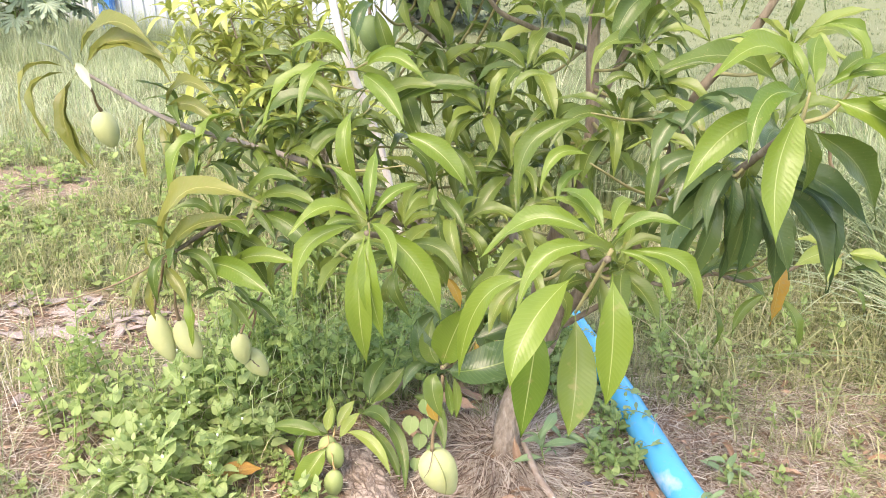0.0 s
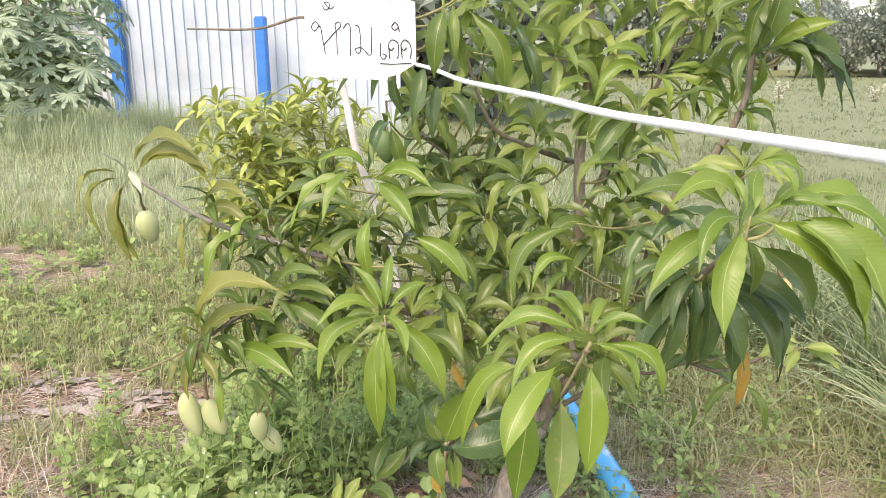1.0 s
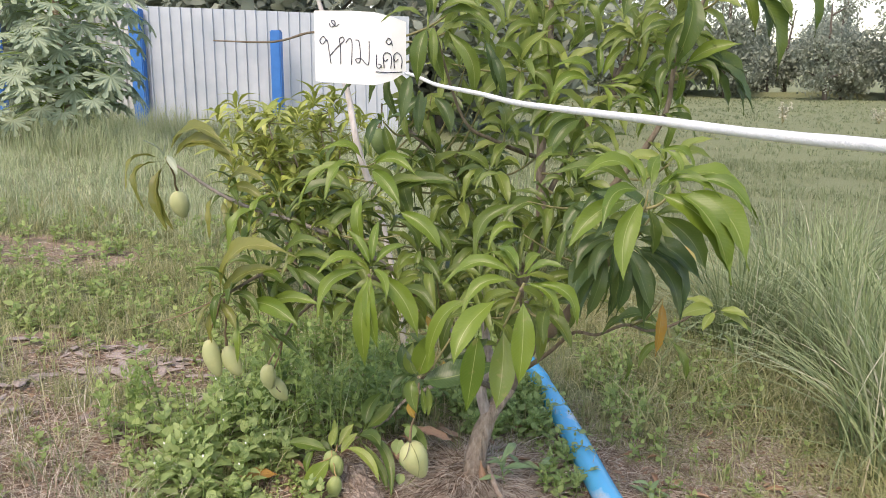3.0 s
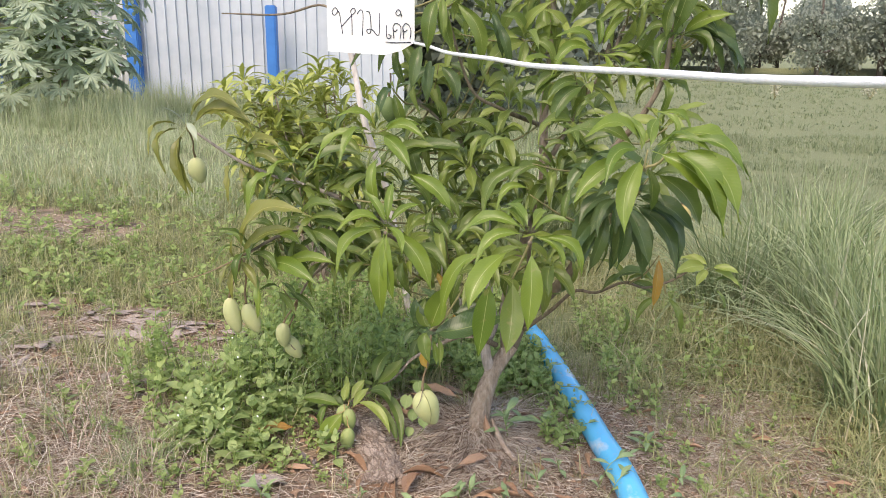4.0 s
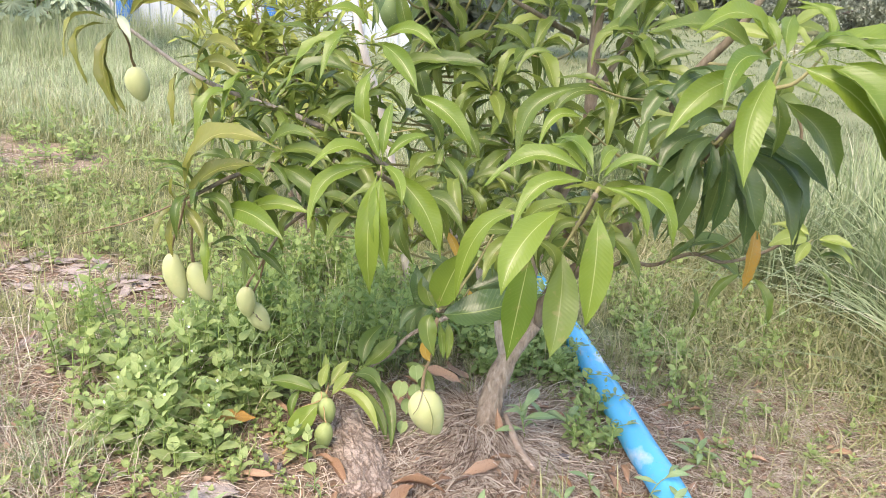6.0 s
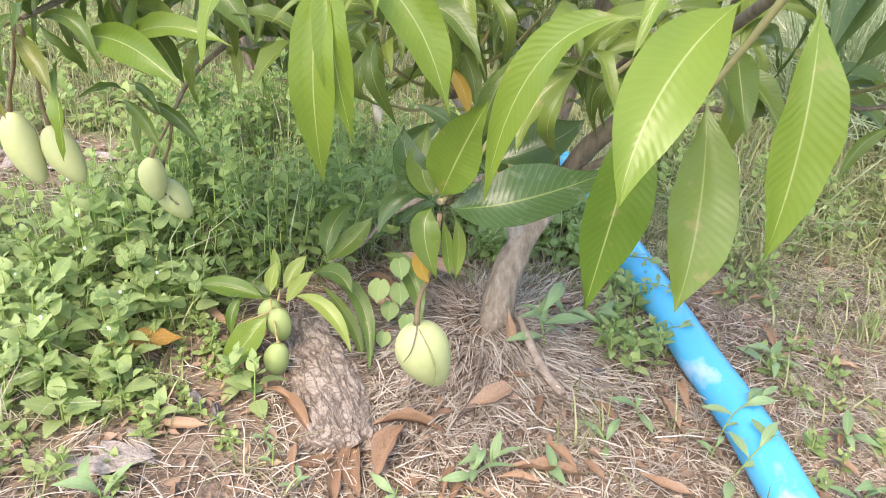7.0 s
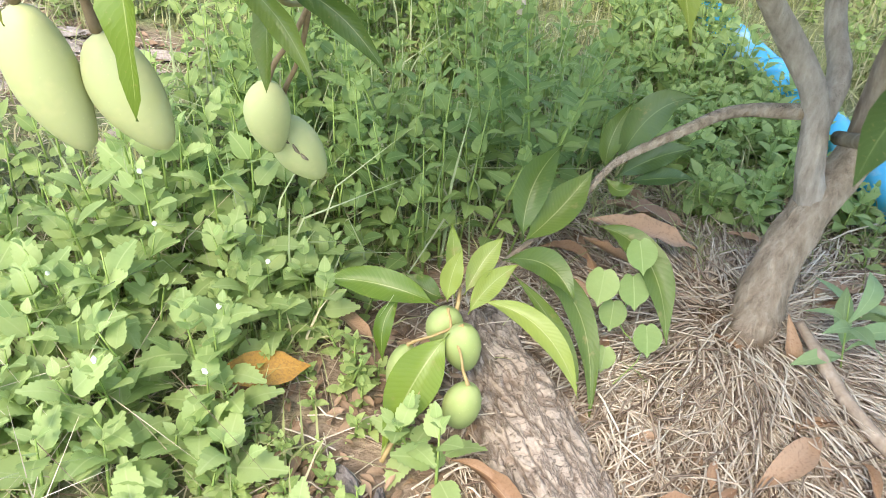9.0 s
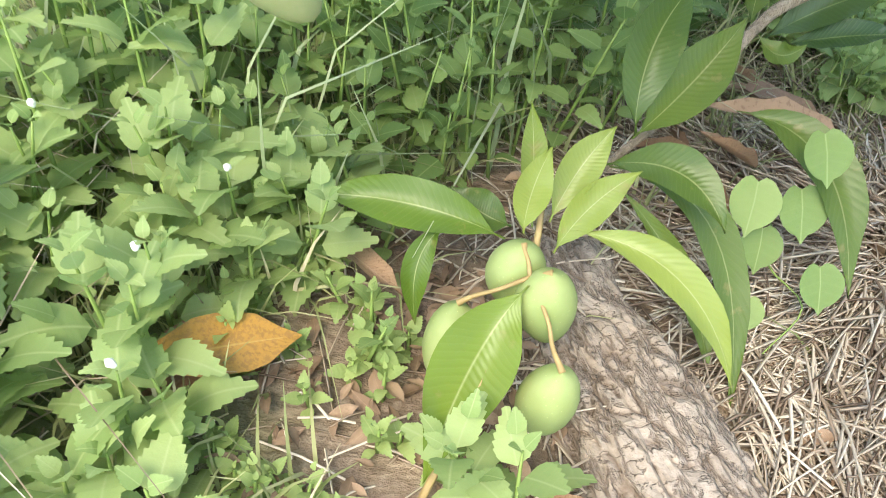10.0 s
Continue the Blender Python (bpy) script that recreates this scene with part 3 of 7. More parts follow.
def far_tree(at, tall, wide, seed, gap=0.25):
    r = random.Random(seed)
    root = thing("tree", at, "distant broad-leaved tree at the field edge, its green paled for haze", "tree", "trees behind the field")
    o = Vector(at)
    top = o + Vector((r.uniform(-0.3, 0.3), 0, tall * 0.75))
    put("trunk", tube("trunk", [(*o, 0.028 * tall), (*(o.lerp(top, 0.5) + Vector((r.uniform(-0.2, 0.2), 0.1, 0))), 0.02 * tall), (*top, 0.006 * tall)], BARK_FAR, 7, 4), root)
    mats = []
    for k in range(9):
        s = o.lerp(top, r.uniform(0.10, 0.9))
        w = r.uniform(0, 6.283)
        e = s + Vector((math.cos(w) * wide * r.uniform(0.5, 1), math.sin(w) * wide * r.uniform(0.5, 1), tall * r.uniform(0.05, 0.28)))
        put("limb", tube("limb", [(*s, 0.010 * tall), (*s.lerp(e, 0.5), 0.007 * tall), (*e, 0.002 * tall)], BARK_FAR, 5, 3), root)
        for c in range(8):
            q = s.lerp(e, r.uniform(0.35, 1.1)) + Vector((r.gauss(0, wide * 0.16), r.gauss(0, wide * 0.16), r.gauss(0, tall * 0.05)))
            spread_by = wide * r.uniform(0.09, 0.2)
            for _ in range(40):
                if r.random() < gap:
                    continue
                p = q + Vector((r.gauss(0, spread_by), r.gauss(0, spread_by), r.gauss(0, spread_by * 0.7)))
                sz = r.uniform(0.15, 0.32)
                mats.append(Matrix.Translation(p) @ Euler((r.uniform(-1, 1), r.uniform(-1, 1), r.uniform(0, 6.3))).to_matrix().to_4x4() @ Matrix.Diagonal((sz, sz, sz, 1)))
    put("crown", many("crown", LEAF_CLUMP, mats, LEAF_FAR_HAZED), root)
    return root


grown = [far_tree((0, 0, 0), 6.5, 2.3, 3, 0.1), far_tree((0, 0, 0), 5.0, 1.9, 8, 0.2), far_tree((0, 0, 0), 3.0, 2.0, 21, 0.05)]
sites = [(11.5, 50, 0, 1.0), (15.5, 54, 1, 1.15), (18.2, 49, 1, 0.95), (21.5, 50, 0, 1.0), (24, 55, 0, 1.1), (28, 52, 1, 1.2), (8.0, 52, 1, 1.1), (4.6, 50, 0, 1.0), (1.0, 53, 1, 1.2), (-3.0, 34, 0, 0.9), (-6.5, 31, 1, 1.0), (-9.5, 33, 0, 1.0), (-13, 30, 1, 1.1), (-1.0, 40, 0, 1.1), (-16.5, 28, 0, 1.0), (32, 50, 0, 1.1), (13.5, 46, 2, 0.8), (23, 46, 2, 1.0), (20, 47, 2, 0.8), (9.5, 47, 2, 0.9)]
sites += [(26.5, 47, 2, 0.9), (6.0, 47, 2, 0.9), (2.5, 46, 2, 0.8), (17.7, 42, 0, 0.72), (21.2, 42.5, 0, 0.95), (19.4, 44, 2, 0.9), (23.4, 43, 2, 1.3), (15.0, 47.5, 2, 1.0), (16.8, 48, 2, 0.9), (12.0, 48, 2, 1.0), (10.6, 47, 2, 1.1), (25.2, 46, 2, 1.1), (28.4, 46, 2, 1.1), (30.5, 47, 2, 1.2), (21.8, 48, 2, 1.0), (7.4, 46, 0, 1.15), (3.6, 44, 0, 1.1), (10.2, 45, 0, 1.1), (13.2, 44, 0, 1.0), (-13.5, 20.5, 2, 1.8)]
sites += [(-11.3, 21.5, 0, 0.75), (-9.6, 20.2, 2, 1.7), (-7.9, 21.8, 0, 0.7), (-6.3, 20.4, 2, 1.75), (-4.5, 21.4, 2, 1.8), (-2.8, 20.6, 0, 0.75), (-1.2, 21.8, 2, 1.8), (0.6, 22.5, 2, 1.7)]
for i, (x, y, k, s) in enumerate(sites):
    if y > 39:
        x, y, s = x * 1.34, y * 1.34, s * 1.3
    m = Matrix.Translation((x, y, ground_z(x, y) - 0.05)) @ pose(0, 0, 0, 0, 0, i * 77)
    if i in (0, 1, 16):
        t = grown[k]
        t.matrix_basis = m
    else:
        t = copy_thing(grown[k], m)
    t.scale = (s, s, s * (1.45 if y > 39 else 1.0))
bank = [(x, y, 0.02 + (0.55 * math.exp(-((y - 63.5) / 1.2) ** 2)) * (0.8 + 0.3 * noise.noise((x * 0.2, 0, 3)))) for y in np.arange(60.3, 66.7, 0.5) for x in np.arange(2, 62, 1.1)]
bw = len(np.arange(2, 62, 1.1))
tagged(new("earth_bank", mesh_of("earth_bank", bank, [(j * bw + i, j * bw + i + 1, (j + 1) * bw + i + 1, (j + 1) * bw + i) for j in range(len(bank) // bw - 1) for i in range(bw - 1)], SOIL)), "low brown earth bank at the far field edge", "bank", kind="structure")


# ---- pale dry plants that stand out of the field ----
def field_plant(x, y, tall, seed):
    r = random.Random(seed)
    o = Vector((x, y, ground_z(x, y)))
    root = thing("field_plant", tuple(o), "pale yellowish leafy plant standing in the field", "plant", "pale plants in the field")
    mats = []
    for k in range(5):
        top = o + Vector((r.gauss(0, 0.16), r.gauss(0, 0.16), tall * r.uniform(0.7, 1.0)))
        put("stem", tube("stem", [(*o, 0.012), (*o.lerp(top, 0.5), 0.009), (*top, 0.004)], TWIG, 5, 3), root)
        for _ in range(26):
            p = o.lerp(top, r.uniform(0.35, 1.0)) + Vector((r.gauss(0, 0.07), r.gauss(0, 0.07), r.gauss(0, 0.04)))
            sz = r.uniform(0.07, 0.14)
            mats.append(Matrix.Translation(p) @ Euler((r.uniform(-1, 1), r.uniform(-1, 1), r.uniform(0, 6.3))).to_matrix().to_4x4() @ Matrix.Diagonal((sz, sz, sz, 1)))
    put("foliage", many("foliage", LEAF_CLUMP, mats, LEAF_FIELD), root)


field_plant(10.9, 28.5, 0.8, 4)
field_plant(14.8, 29.5, 0.6, 9)


# ---- papaya plant beside the fence ----
def papaya_leaf_data():
    verts, uvs, faces = [(0, 0, 0)], [(0.5, 0.0)], []
    for lobe in range(7):
        c = radians(-126 + 42 * lobe)
        for k, (da, rr) in enumerate(((-0.30, 0.35), (-0.30, 0.62), (-0.10, 0.66), (-0.14, 0.88), (0, 1.0), (0.14, 0.88), (0.10, 0.66), (0.30, 0.62))):
            ang = c + da
            verts.append((math.sin(ang) * rr * 0.5, math.cos(ang) * rr * 0.5, -0.16 * rr * rr))
            uvs.append((0.5 + da, rr))
    n = len(verts) - 1
    faces = [(0, 1 + (i + 1) % n, 1 + i) for i in range(n - 1)]
    return verts, faces, uvs


papaya = thing("papaya_tree", (-6.4, 11.3, ground_z(-6.4, 11.3)), "papaya plant with large lobed grey-green leaves, paled for haze, beside the fence", "papaya tree")
pz = ground_z(-6.4, 11.3)
put("trunk", tube("trunk", [(-6.4, 11.3, pz - 0.05, 0.09), (-6.38, 11.3, pz + 1.2, 0.07), (-6.45, 11.3, 3.2, 0.05)], BARK, 9, 6), papaya)
pr = random.Random(5)
pattern = papaya_leaf_data()
hazed_papaya_leaf = mesh_of("leaf", *pattern[:2], LEAF_PAPAYA_HAZED, pattern[2])
for k in range(190):
    w, lift = k * 2.4, pr.uniform(1.35, 3.3) if k < 135 else pr.uniform(0.95, 1.8)
    reach = pr.uniform(0.35, 1.25) * (1.1 if lift < 2.6 else 0.8)
    s = Vector((-6.42, 11.3, lift))
    tip_at = s + Vector((math.cos(w) * reach, math.sin(w) * reach, pr.uniform(-0.15, 0.35)))
    stalk = put("leaf_stalk", tube("leaf_stalk", [(*s, 0.012), (*(s.lerp(tip_at, 0.5) + Vector((0, 0, 0.12))), 0.009), (*tip_at, 0.006)], STEM_WEED, 5, 3), papaya)
    m = Matrix.Translation(tip_at) @ Euler((pr.uniform(-0.9, -0.2), pr.uniform(-0.3, 0.3), w - math.pi / 2)).to_matrix().to_4x4()
    put("leaf", hazed_papaya_leaf, stalk, m @ Matrix.Scale(pr.uniform(0.46, 0.74), 4))

# ---- mango tree ----
tree = thing("mango_tree", (0.2, 2.48, 0.0), "young mango tree with long glossy leaves and green fruit", "mango tree")
BOUGHS = {}
BOUGHS["trunk"] = [(0.186, 2.432, -0.042, 0.080), (0.193, 2.435, 0.007, 0.062), (0.199, 2.45, 0.066, 0.050), (0.210, 2.48, 0.154, 0.042), (0.250, 2.507, 0.264, 0.041), (0.300, 2.54, 0.340, 0.040), (0.345, 2.56, 0.395, 0.036)]
BOUGHS["left_fork"] = [(0.250, 2.506, 0.272, 0.031), (0.224, 2.508, 0.350, 0.026), (0.201, 2.531, 0.472, 0.0235), (0.143, 2.555, 0.563, 0.0235), (0.068, 2.538, 0.655, 0.021), (-0.047, 2.518, 0.821, 0.02), (-0.195, 2.428, 0.978, 0.014), (-0.420, 2.261, 1.157, 0.01), (-0.770, 2.211, 1.287, 0.0075), (-0.990, 2.150, 1.445, 0.005)]
BOUGHS["inner_fork"] = [(0.216, 2.532, 0.405, 0.022), (0.257, 2.600, 0.495, 0.021), (0.231, 2.656, 0.617, 0.019), (0.213, 2.742, 0.949, 0.017), (0.091, 2.644, 1.350, 0.012), (-0.162, 2.552, 1.603, 0.009), (-0.239, 2.578, 1.907, 0.005)]
BOUGHS["main_stem"] = [(0.325, 2.555, 0.36, 0.036), (0.318, 2.552, 0.46, 0.032), (0.312, 2.53, 0.62, 0.029), (0.375, 2.476, 0.90, 0.026), (0.441, 2.366, 1.154, 0.022), (0.431, 2.311, 1.504, 0.018), (0.452, 2.320, 1.807, 0.014), (0.444, 2.318, 2.217, 0.008)]
BOUGHS["right_limb"] = [(0.340, 2.565, 0.38, 0.033), (0.41, 2.51, 0.57, 0.028), (0.600, 2.279, 0.899, 0.023), (0.642, 2.037, 1.335, 0.014), (0.752, 1.957, 1.527, 0.011), (0.824, 1.950, 1.677, 0.009), (0.849, 1.937, 1.869, 0.008), (0.962, 1.861, 2.172, 0.005)]
BOUGHS["low_limb"] = [(0.196, 2.534, 0.453, 0.016), (0.087, 2.577, 0.424, 0.012), (-0.005, 2.547, 0.395, 0.01), (-0.100, 2.530, 0.345, 0.008), (-0.146, 2.500, 0.320, 0.007), (-0.200, 2.450, 0.270, 0.0055), (-0.292, 2.370, 0.236, 0.005), (-0.357, 2.300, 0.220, 0.0045), (-0.396, 2.250, 0.226, 0.0045)]
BOUGHS["left_bough"] = [(-0.090, 2.496, 0.871, 0.014), (-0.322, 2.325, 0.973, 0.011), (-0.577, 2.097, 1.041, 0.008), (-0.724, 1.902, 0.995, 0.005)]
BOUGHS["front_bough"] = [(0.038, 2.514, 0.697, 0.015), (0.058, 2.175, 0.905, 0.011), (-0.065, 1.855, 1.040, 0.008), (-0.134, 1.527, 1.183, 0.006)]
BOUGHS["middle_bough"] = [(0.405, 2.497, 0.721, 0.015), (0.383, 2.039, 0.948, 0.011), (0.341, 1.567, 1.084, 0.008), (0.319, 1.246, 1.230, 0.006)]
BOUGHS["right_bough"] = [(0.599, 2.245, 0.953, 0.014), (0.639, 1.800, 1.181, 0.011), (0.634, 1.510, 1.333, 0.008), (0.646, 1.350, 1.436, 0.006)]
BOUGHS["low_right_bough"] = [(0.395, 2.497, 0.500, 0.012), (0.499, 2.366, 0.638, 0.009), (0.582, 2.227, 0.777, 0.007), (0.662, 2.146, 0.799, 0.006), (0.753, 2.061, 0.871, 0.006), (0.831, 2.016, 0.865, 0.005), (0.922, 1.977, 0.910, 0.005), (1.008, 1.951, 0.980, 0.0035)]
BOUGHS["low_front_bough"] = [(0.265, 2.537, 0.404, 0.014), (0.140, 2.015, 0.663, 0.01), (0.052, 1.747, 0.763, 0.008), (0.013, 1.615, 0.818, 0.006)]
BOUGHS["cross_bough"] = [(0.424, 2.444, 1.454, 0.01), (0.245, 2.272, 1.536, 0.008), (0.126, 2.178, 1.626, 0.006), (0.026, 1.997, 1.946, 0.004)]
BOUGHS["back_bough"] = [(0.436, 2.348, 1.254, 0.012), (0.573, 2.419, 1.505, 0.01), (0.692, 2.430, 1.706, 0.008), (0.817, 2.471, 2.003, 0.005)]
BOUGHS["left_low_bough"] = [(-0.322, 2.325, 0.973, 0.008), (-0.523, 2.240, 0.827, 0.006), (-0.602, 2.227, 0.715, 0.004)]
lines = []
for name, pts in BOUGHS.items():
    v, f = tube_data(smooth_line(pts, 7), 30 if name == "trunk" else 9, 0.2 if name == "trunk" else 0.08)
    put("trunk" if name == "trunk" else "branch", mesh_of("branch", v, f, BARK if name in ("trunk", "low_limb") else BARK_GREY if name in ("left_fork", "inner_fork") else BARK_STEM if name == "main_stem" else BARK_LIMB), tree)
    lines.append(smooth_line(pts, 7))

SHAPES = ((0.09, 0.095), (0.20, 0.090), (0.30, 0.092), (0.40, 0.090), (0.50, 0.095), (0.16, 0.122), (0.22, 0.136), (0.09, 0.160), (0.10, 0.215))
# each shape arches straight up, or bows to its right or left
LEAF_SHAPES = [leaf_data(b * (0.45 if bow else 1.0), w, side=0.70 * b * bow + 0.015, ripple=0.014 + 0.018 * b, rows=12, widest=0.45, fold=0.55, twist=tw) for b, w in SHAPES for bow, tw in ((0, 0.5), (1, -0.7), (-1, 0.7))]
LEAF_MESH = {(i, k): mesh_of("leaf", d[0], d[1], LEAF[k], d[2]) for i, d in enumerate(LEAF_SHAPES) for k in LEAF}
lr = random.Random(4)
left_over = []
leaf_count = 0


def shoot_way(c, rise=0.55):
    """The way a shoot at c points: up and out from the middle of the crown."""
    if c[2] < 0.35:
        return Vector((0.05, -0.60, 0.8)).normalized()
    h = Vector((c[0] - 0.28, c[1] - 3.3, 0))
    return (h.normalized() + Vector((0, 0, rise))).normalized()


def crosses_notice(a, b):
    return any(-0.52 < p.x < -0.05 and p.y < 2.40 and 1.68 < p.z < 2.06 for p in (Vector(a).lerp(Vector(b), k / 4) for k in range(5)))


def leaf(base, tip_at, kind, shape=None, roll=None, extra=True, rise=0.75, at=None):
    """One mango leaf, as a part of the tree; past the first few hundred it joins the crown's inner leaves."""
    global leaf_count
    shape = lr.choice((0, 1, 1, 2, 2, 3)) if shape is None else shape
    m = aim(base, tip_at, lr.uniform(-25, 25) if roll is None else roll, None, shoot_way(at or base, rise))
    slant = m.col[0].xyz.normalized().z
    shape = shape * 3 + (0 if abs(slant) < 0.3 else 1 if slant > 0 else 2)
    leaf_count += 1
    if leaf_count <= 300 or not extra:
        put("leaf", LEAF_MESH[shape, kind], tree, m)
    else:
        left_over.append((shape, m))


def whorl(c, tips, kind, twig=None, spare=0):
    """A head of leaves at c whose tips lie at the given offsets."""
    c = Vector(c)
    s = Vector(twig) if twig else Vector(nearest_on(lines, c)[:3])
    if (s - c).length > 0.02 and not crosses_notice(s, c):
        put("twig", tube("twig", [(*s, 0.0055), (*(s.lerp(c, 0.55) + Vector((0, 0, -0.03))), 0.0045), (*c, 0.003)], TWIG, 6, 4), tree)
    back = (s - c).normalized() if (s - c).length > 0.02 else Vector((0, 0.5, -0.8))
    for i, t in enumerate(tips):
        t = Vector(t)
        b = c + back * (0.012 * (i % 4)) + back * max(0.0, t.length - 0.25)
        flat = math.hypot(t.x, t.y)
        shape = 5 if i % 3 == 1 else 1 if t.z > 0.05 else (2 if flat > 0.16 else (3 if flat > 0.08 else 4))
        if not crosses_notice(b, c + t):
            leaf(b, c + t, kind if isinstance(kind, str) else kind[i % len(kind)], shape, rise=1.1 if c.z < 1.7 else 0.5)


def random_whorl(c, count, size, kinds, droop=0.5, up=(0, 0, 1)):
    c = Vector(c)
    tips = []
    turn = lr.uniform(0, 6.283)
    for i in range(count):
        w = turn + i * 2.4
        el = 0.75 - (1.15 + droop) * (i + 0.5) / count + lr.uniform(-0.15, 0.15)
        n = size * lr.uniform(0.75, 1.15)
        if c.x < -0.45 or c.z + math.sin(el) * n > 0.80:
            tips.append((math.cos(w) * math.cos(el) * n, math.sin(w) * math.cos(el) * n, math.sin(el) * n))
    whorl(c, tips, kinds)


# heads of leaves, each leaf from its foot to its tip with a number for its shape
WHORLS = []
WHORLS.append((YOUNG, (-0.133, 1.573, 1.192), [
    (-0.147, 1.570, 1.203, -0.285, 1.462, 1.197, 2),
    (-0.162, 1.573, 1.183, -0.292, 1.493, 1.044, 2),
    (-0.116, 1.498, 1.183, -0.101, 1.465, 0.967, 1),
    (-0.140, 1.506, 1.180, -0.142, 1.478, 0.901, 1),
    (-0.128, 1.563, 1.195, -0.071, 1.441, 1.128, 1),
    (-0.100, 1.577, 1.178, 0.019, 1.508, 0.993, 5),
    (-0.119, 1.579, 1.213, -0.017, 1.629, 1.260, 1),
    (-0.138, 1.578, 1.212, -0.218, 1.610, 1.310, 0),
    (-0.131, 1.599, 1.207, -0.121, 1.659, 1.335, 1),
    (-0.162, 1.593, 1.181, -0.248, 1.568, 1.167, 1),
]))
WHORLS.append((YOUNG, (-0.189, 1.870, 1.396), [
    (-0.191, 1.871, 1.392, -0.189, 1.803, 1.184, 2),
    (-0.089, 1.863, 1.326, 0.078, 1.795, 1.191, 5),
    (-0.053, 2.087, 1.102, 0.046, 1.984, 1.041, 1),
    (-0.030, 2.090, 1.037, 0.037, 2.011, 0.900, 2),
]))
WHORLS.append((YOUNG, (-0.222, 2.134, 1.448), [
    (-0.254, 2.132, 1.471, -0.384, 2.038, 1.511, 2),
    (-0.283, 2.139, 1.432, -0.474, 2.026, 1.300, 2),
    (-0.272, 2.118, 1.435, -0.362, 1.962, 1.336, 2),
    (-0.199, 2.116, 1.424, -0.090, 2.001, 1.311, 5),
    (-0.182, 2.133, 1.439, -0.031, 2.027, 1.422, 2),
    (-0.205, 2.151, 1.465, -0.042, 2.220, 1.452, 1),
]))
WHORLS.append((FULL, (-0.225, 2.247, 1.364), [
    (-0.226, 2.150, 1.481, -0.250, 2.192, 1.555, 0),
    (-0.187, 2.246, 1.345, 0.013, 2.173, 1.379, 1),
    (-0.100, 2.242, 1.305, 0.132, 2.163, 1.374, 1),
    (-0.326, 2.229, 1.332, -0.560, 2.170, 1.248, 2),
    (-0.439, 2.332, 1.229, -0.509, 2.239, 1.156, 1),
    (-0.327, 2.230, 1.209, -0.385, 2.138, 1.160, 5),
    (0.003, 2.190, 1.226, 0.096, 2.120, 1.094, 1),
]))
WHORLS.append((YOUNG, (0.329, 1.256, 1.251), [
    (0.307, 1.259, 1.264, 0.102, 1.262, 1.226, 2),
    (0.292, 1.216, 1.253, 0.160, 1.164, 1.170, 2),
    (0.332, 1.214, 1.244, 0.416, 1.187, 1.152, 2),
    (0.354, 1.223, 1.239, 0.467, 1.201, 1.119, 3),
    (0.330, 1.256, 1.247, 0.446, 1.220, 1.291, 2),
    (0.315, 1.267, 1.265, 0.252, 1.398, 1.310, 1),
    (0.328, 1.265, 1.269, 0.385, 1.384, 1.296, 1),
    (0.285, 1.301, 1.264, 0.216, 1.406, 1.288, 1),
]))
WHORLS.append((YOUNG, (0.350, 1.626, 1.339), [
    (0.354, 1.626, 1.336, 0.227, 1.580, 1.249, 3),
    (0.329, 1.681, 1.254, 0.266, 1.596, 1.221, 1),
]))
WHORLS.append((FULL, (0.328, 1.691, 1.381), [
    (0.320, 1.692, 1.381, 0.189, 1.686, 1.188, 2),
    (0.468, 1.569, 1.338, 0.438, 1.511, 1.217, 1),
    (0.288, 1.957, 1.440, 0.178, 1.921, 1.386, 2),
    (0.345, 1.862, 1.372, 0.419, 1.813, 1.300, 1),
]))
WHORLS.append((YOUNG, (0.645, 1.315, 1.487), [
    (0.612, 1.316, 1.508, 0.451, 1.204, 1.535, 2),
    (0.617, 1.339, 1.520, 0.498, 1.413, 1.567, 2),
    (0.618, 1.307, 1.478, 0.515, 1.189, 1.408, 2),
    (0.552, 1.365, 1.418, 0.442, 1.278, 1.339, 5),
    (0.619, 1.311, 1.438, 0.581, 1.209, 1.269, 5),
    (0.684, 1.314, 1.483, 0.856, 1.204, 1.267, 6),
    (0.767, 1.343, 1.461, 0.909, 1.237, 1.298, 6),
    (0.718, 1.321, 1.510, 0.944, 1.291, 1.411, 3),
    (0.677, 1.323, 1.500, 0.833, 1.272, 1.483, 2),
    (0.635, 1.325, 1.502, 0.605, 1.409, 1.579, 1),
    (0.674, 1.333, 1.495, 0.703, 1.445, 1.576, 5),
    (0.692, 1.464, 1.585, 0.813, 1.468, 1.498, 3),
]))
WHORLS.append((FULL, (0.634, 1.378, 1.497), [
    (0.574, 1.374, 1.527, 0.399, 1.344, 1.530, 1),
    (0.716, 1.456, 1.353, 0.869, 1.469, 1.219, 5),
    (0.656, 1.399, 1.414, 0.692, 1.409, 1.285, 5),
    (0.764, 1.397, 1.522, 0.836, 1.467, 1.537, 1),
]))
WHORLS.append((DARK, (0.694, 1.517, 1.294), [
    (0.688, 1.517, 1.272, 0.616, 1.484, 1.088, 5),
    (0.686, 1.508, 1.268, 0.715, 1.457, 1.102, 5),
    (0.705, 1.507, 1.272, 0.800, 1.471, 1.067, 3),
    (0.582, 1.562, 1.300, 0.506, 1.538, 1.081, 5),
    (0.550, 1.562, 1.359, 0.436, 1.527, 1.236, 2),
    (0.642, 1.539, 1.308, 0.545, 1.457, 1.196, 2),
    (0.574, 1.556, 1.216, 0.536, 1.556, 1.051, 1),
    (0.457, 1.663, 1.387, 0.539, 1.564, 1.338, 2),
    (0.532, 1.610, 1.419, 0.622, 1.509, 1.382, 2),
    (0.611, 1.531, 1.285, 0.585, 1.486, 1.170, 5),
]))
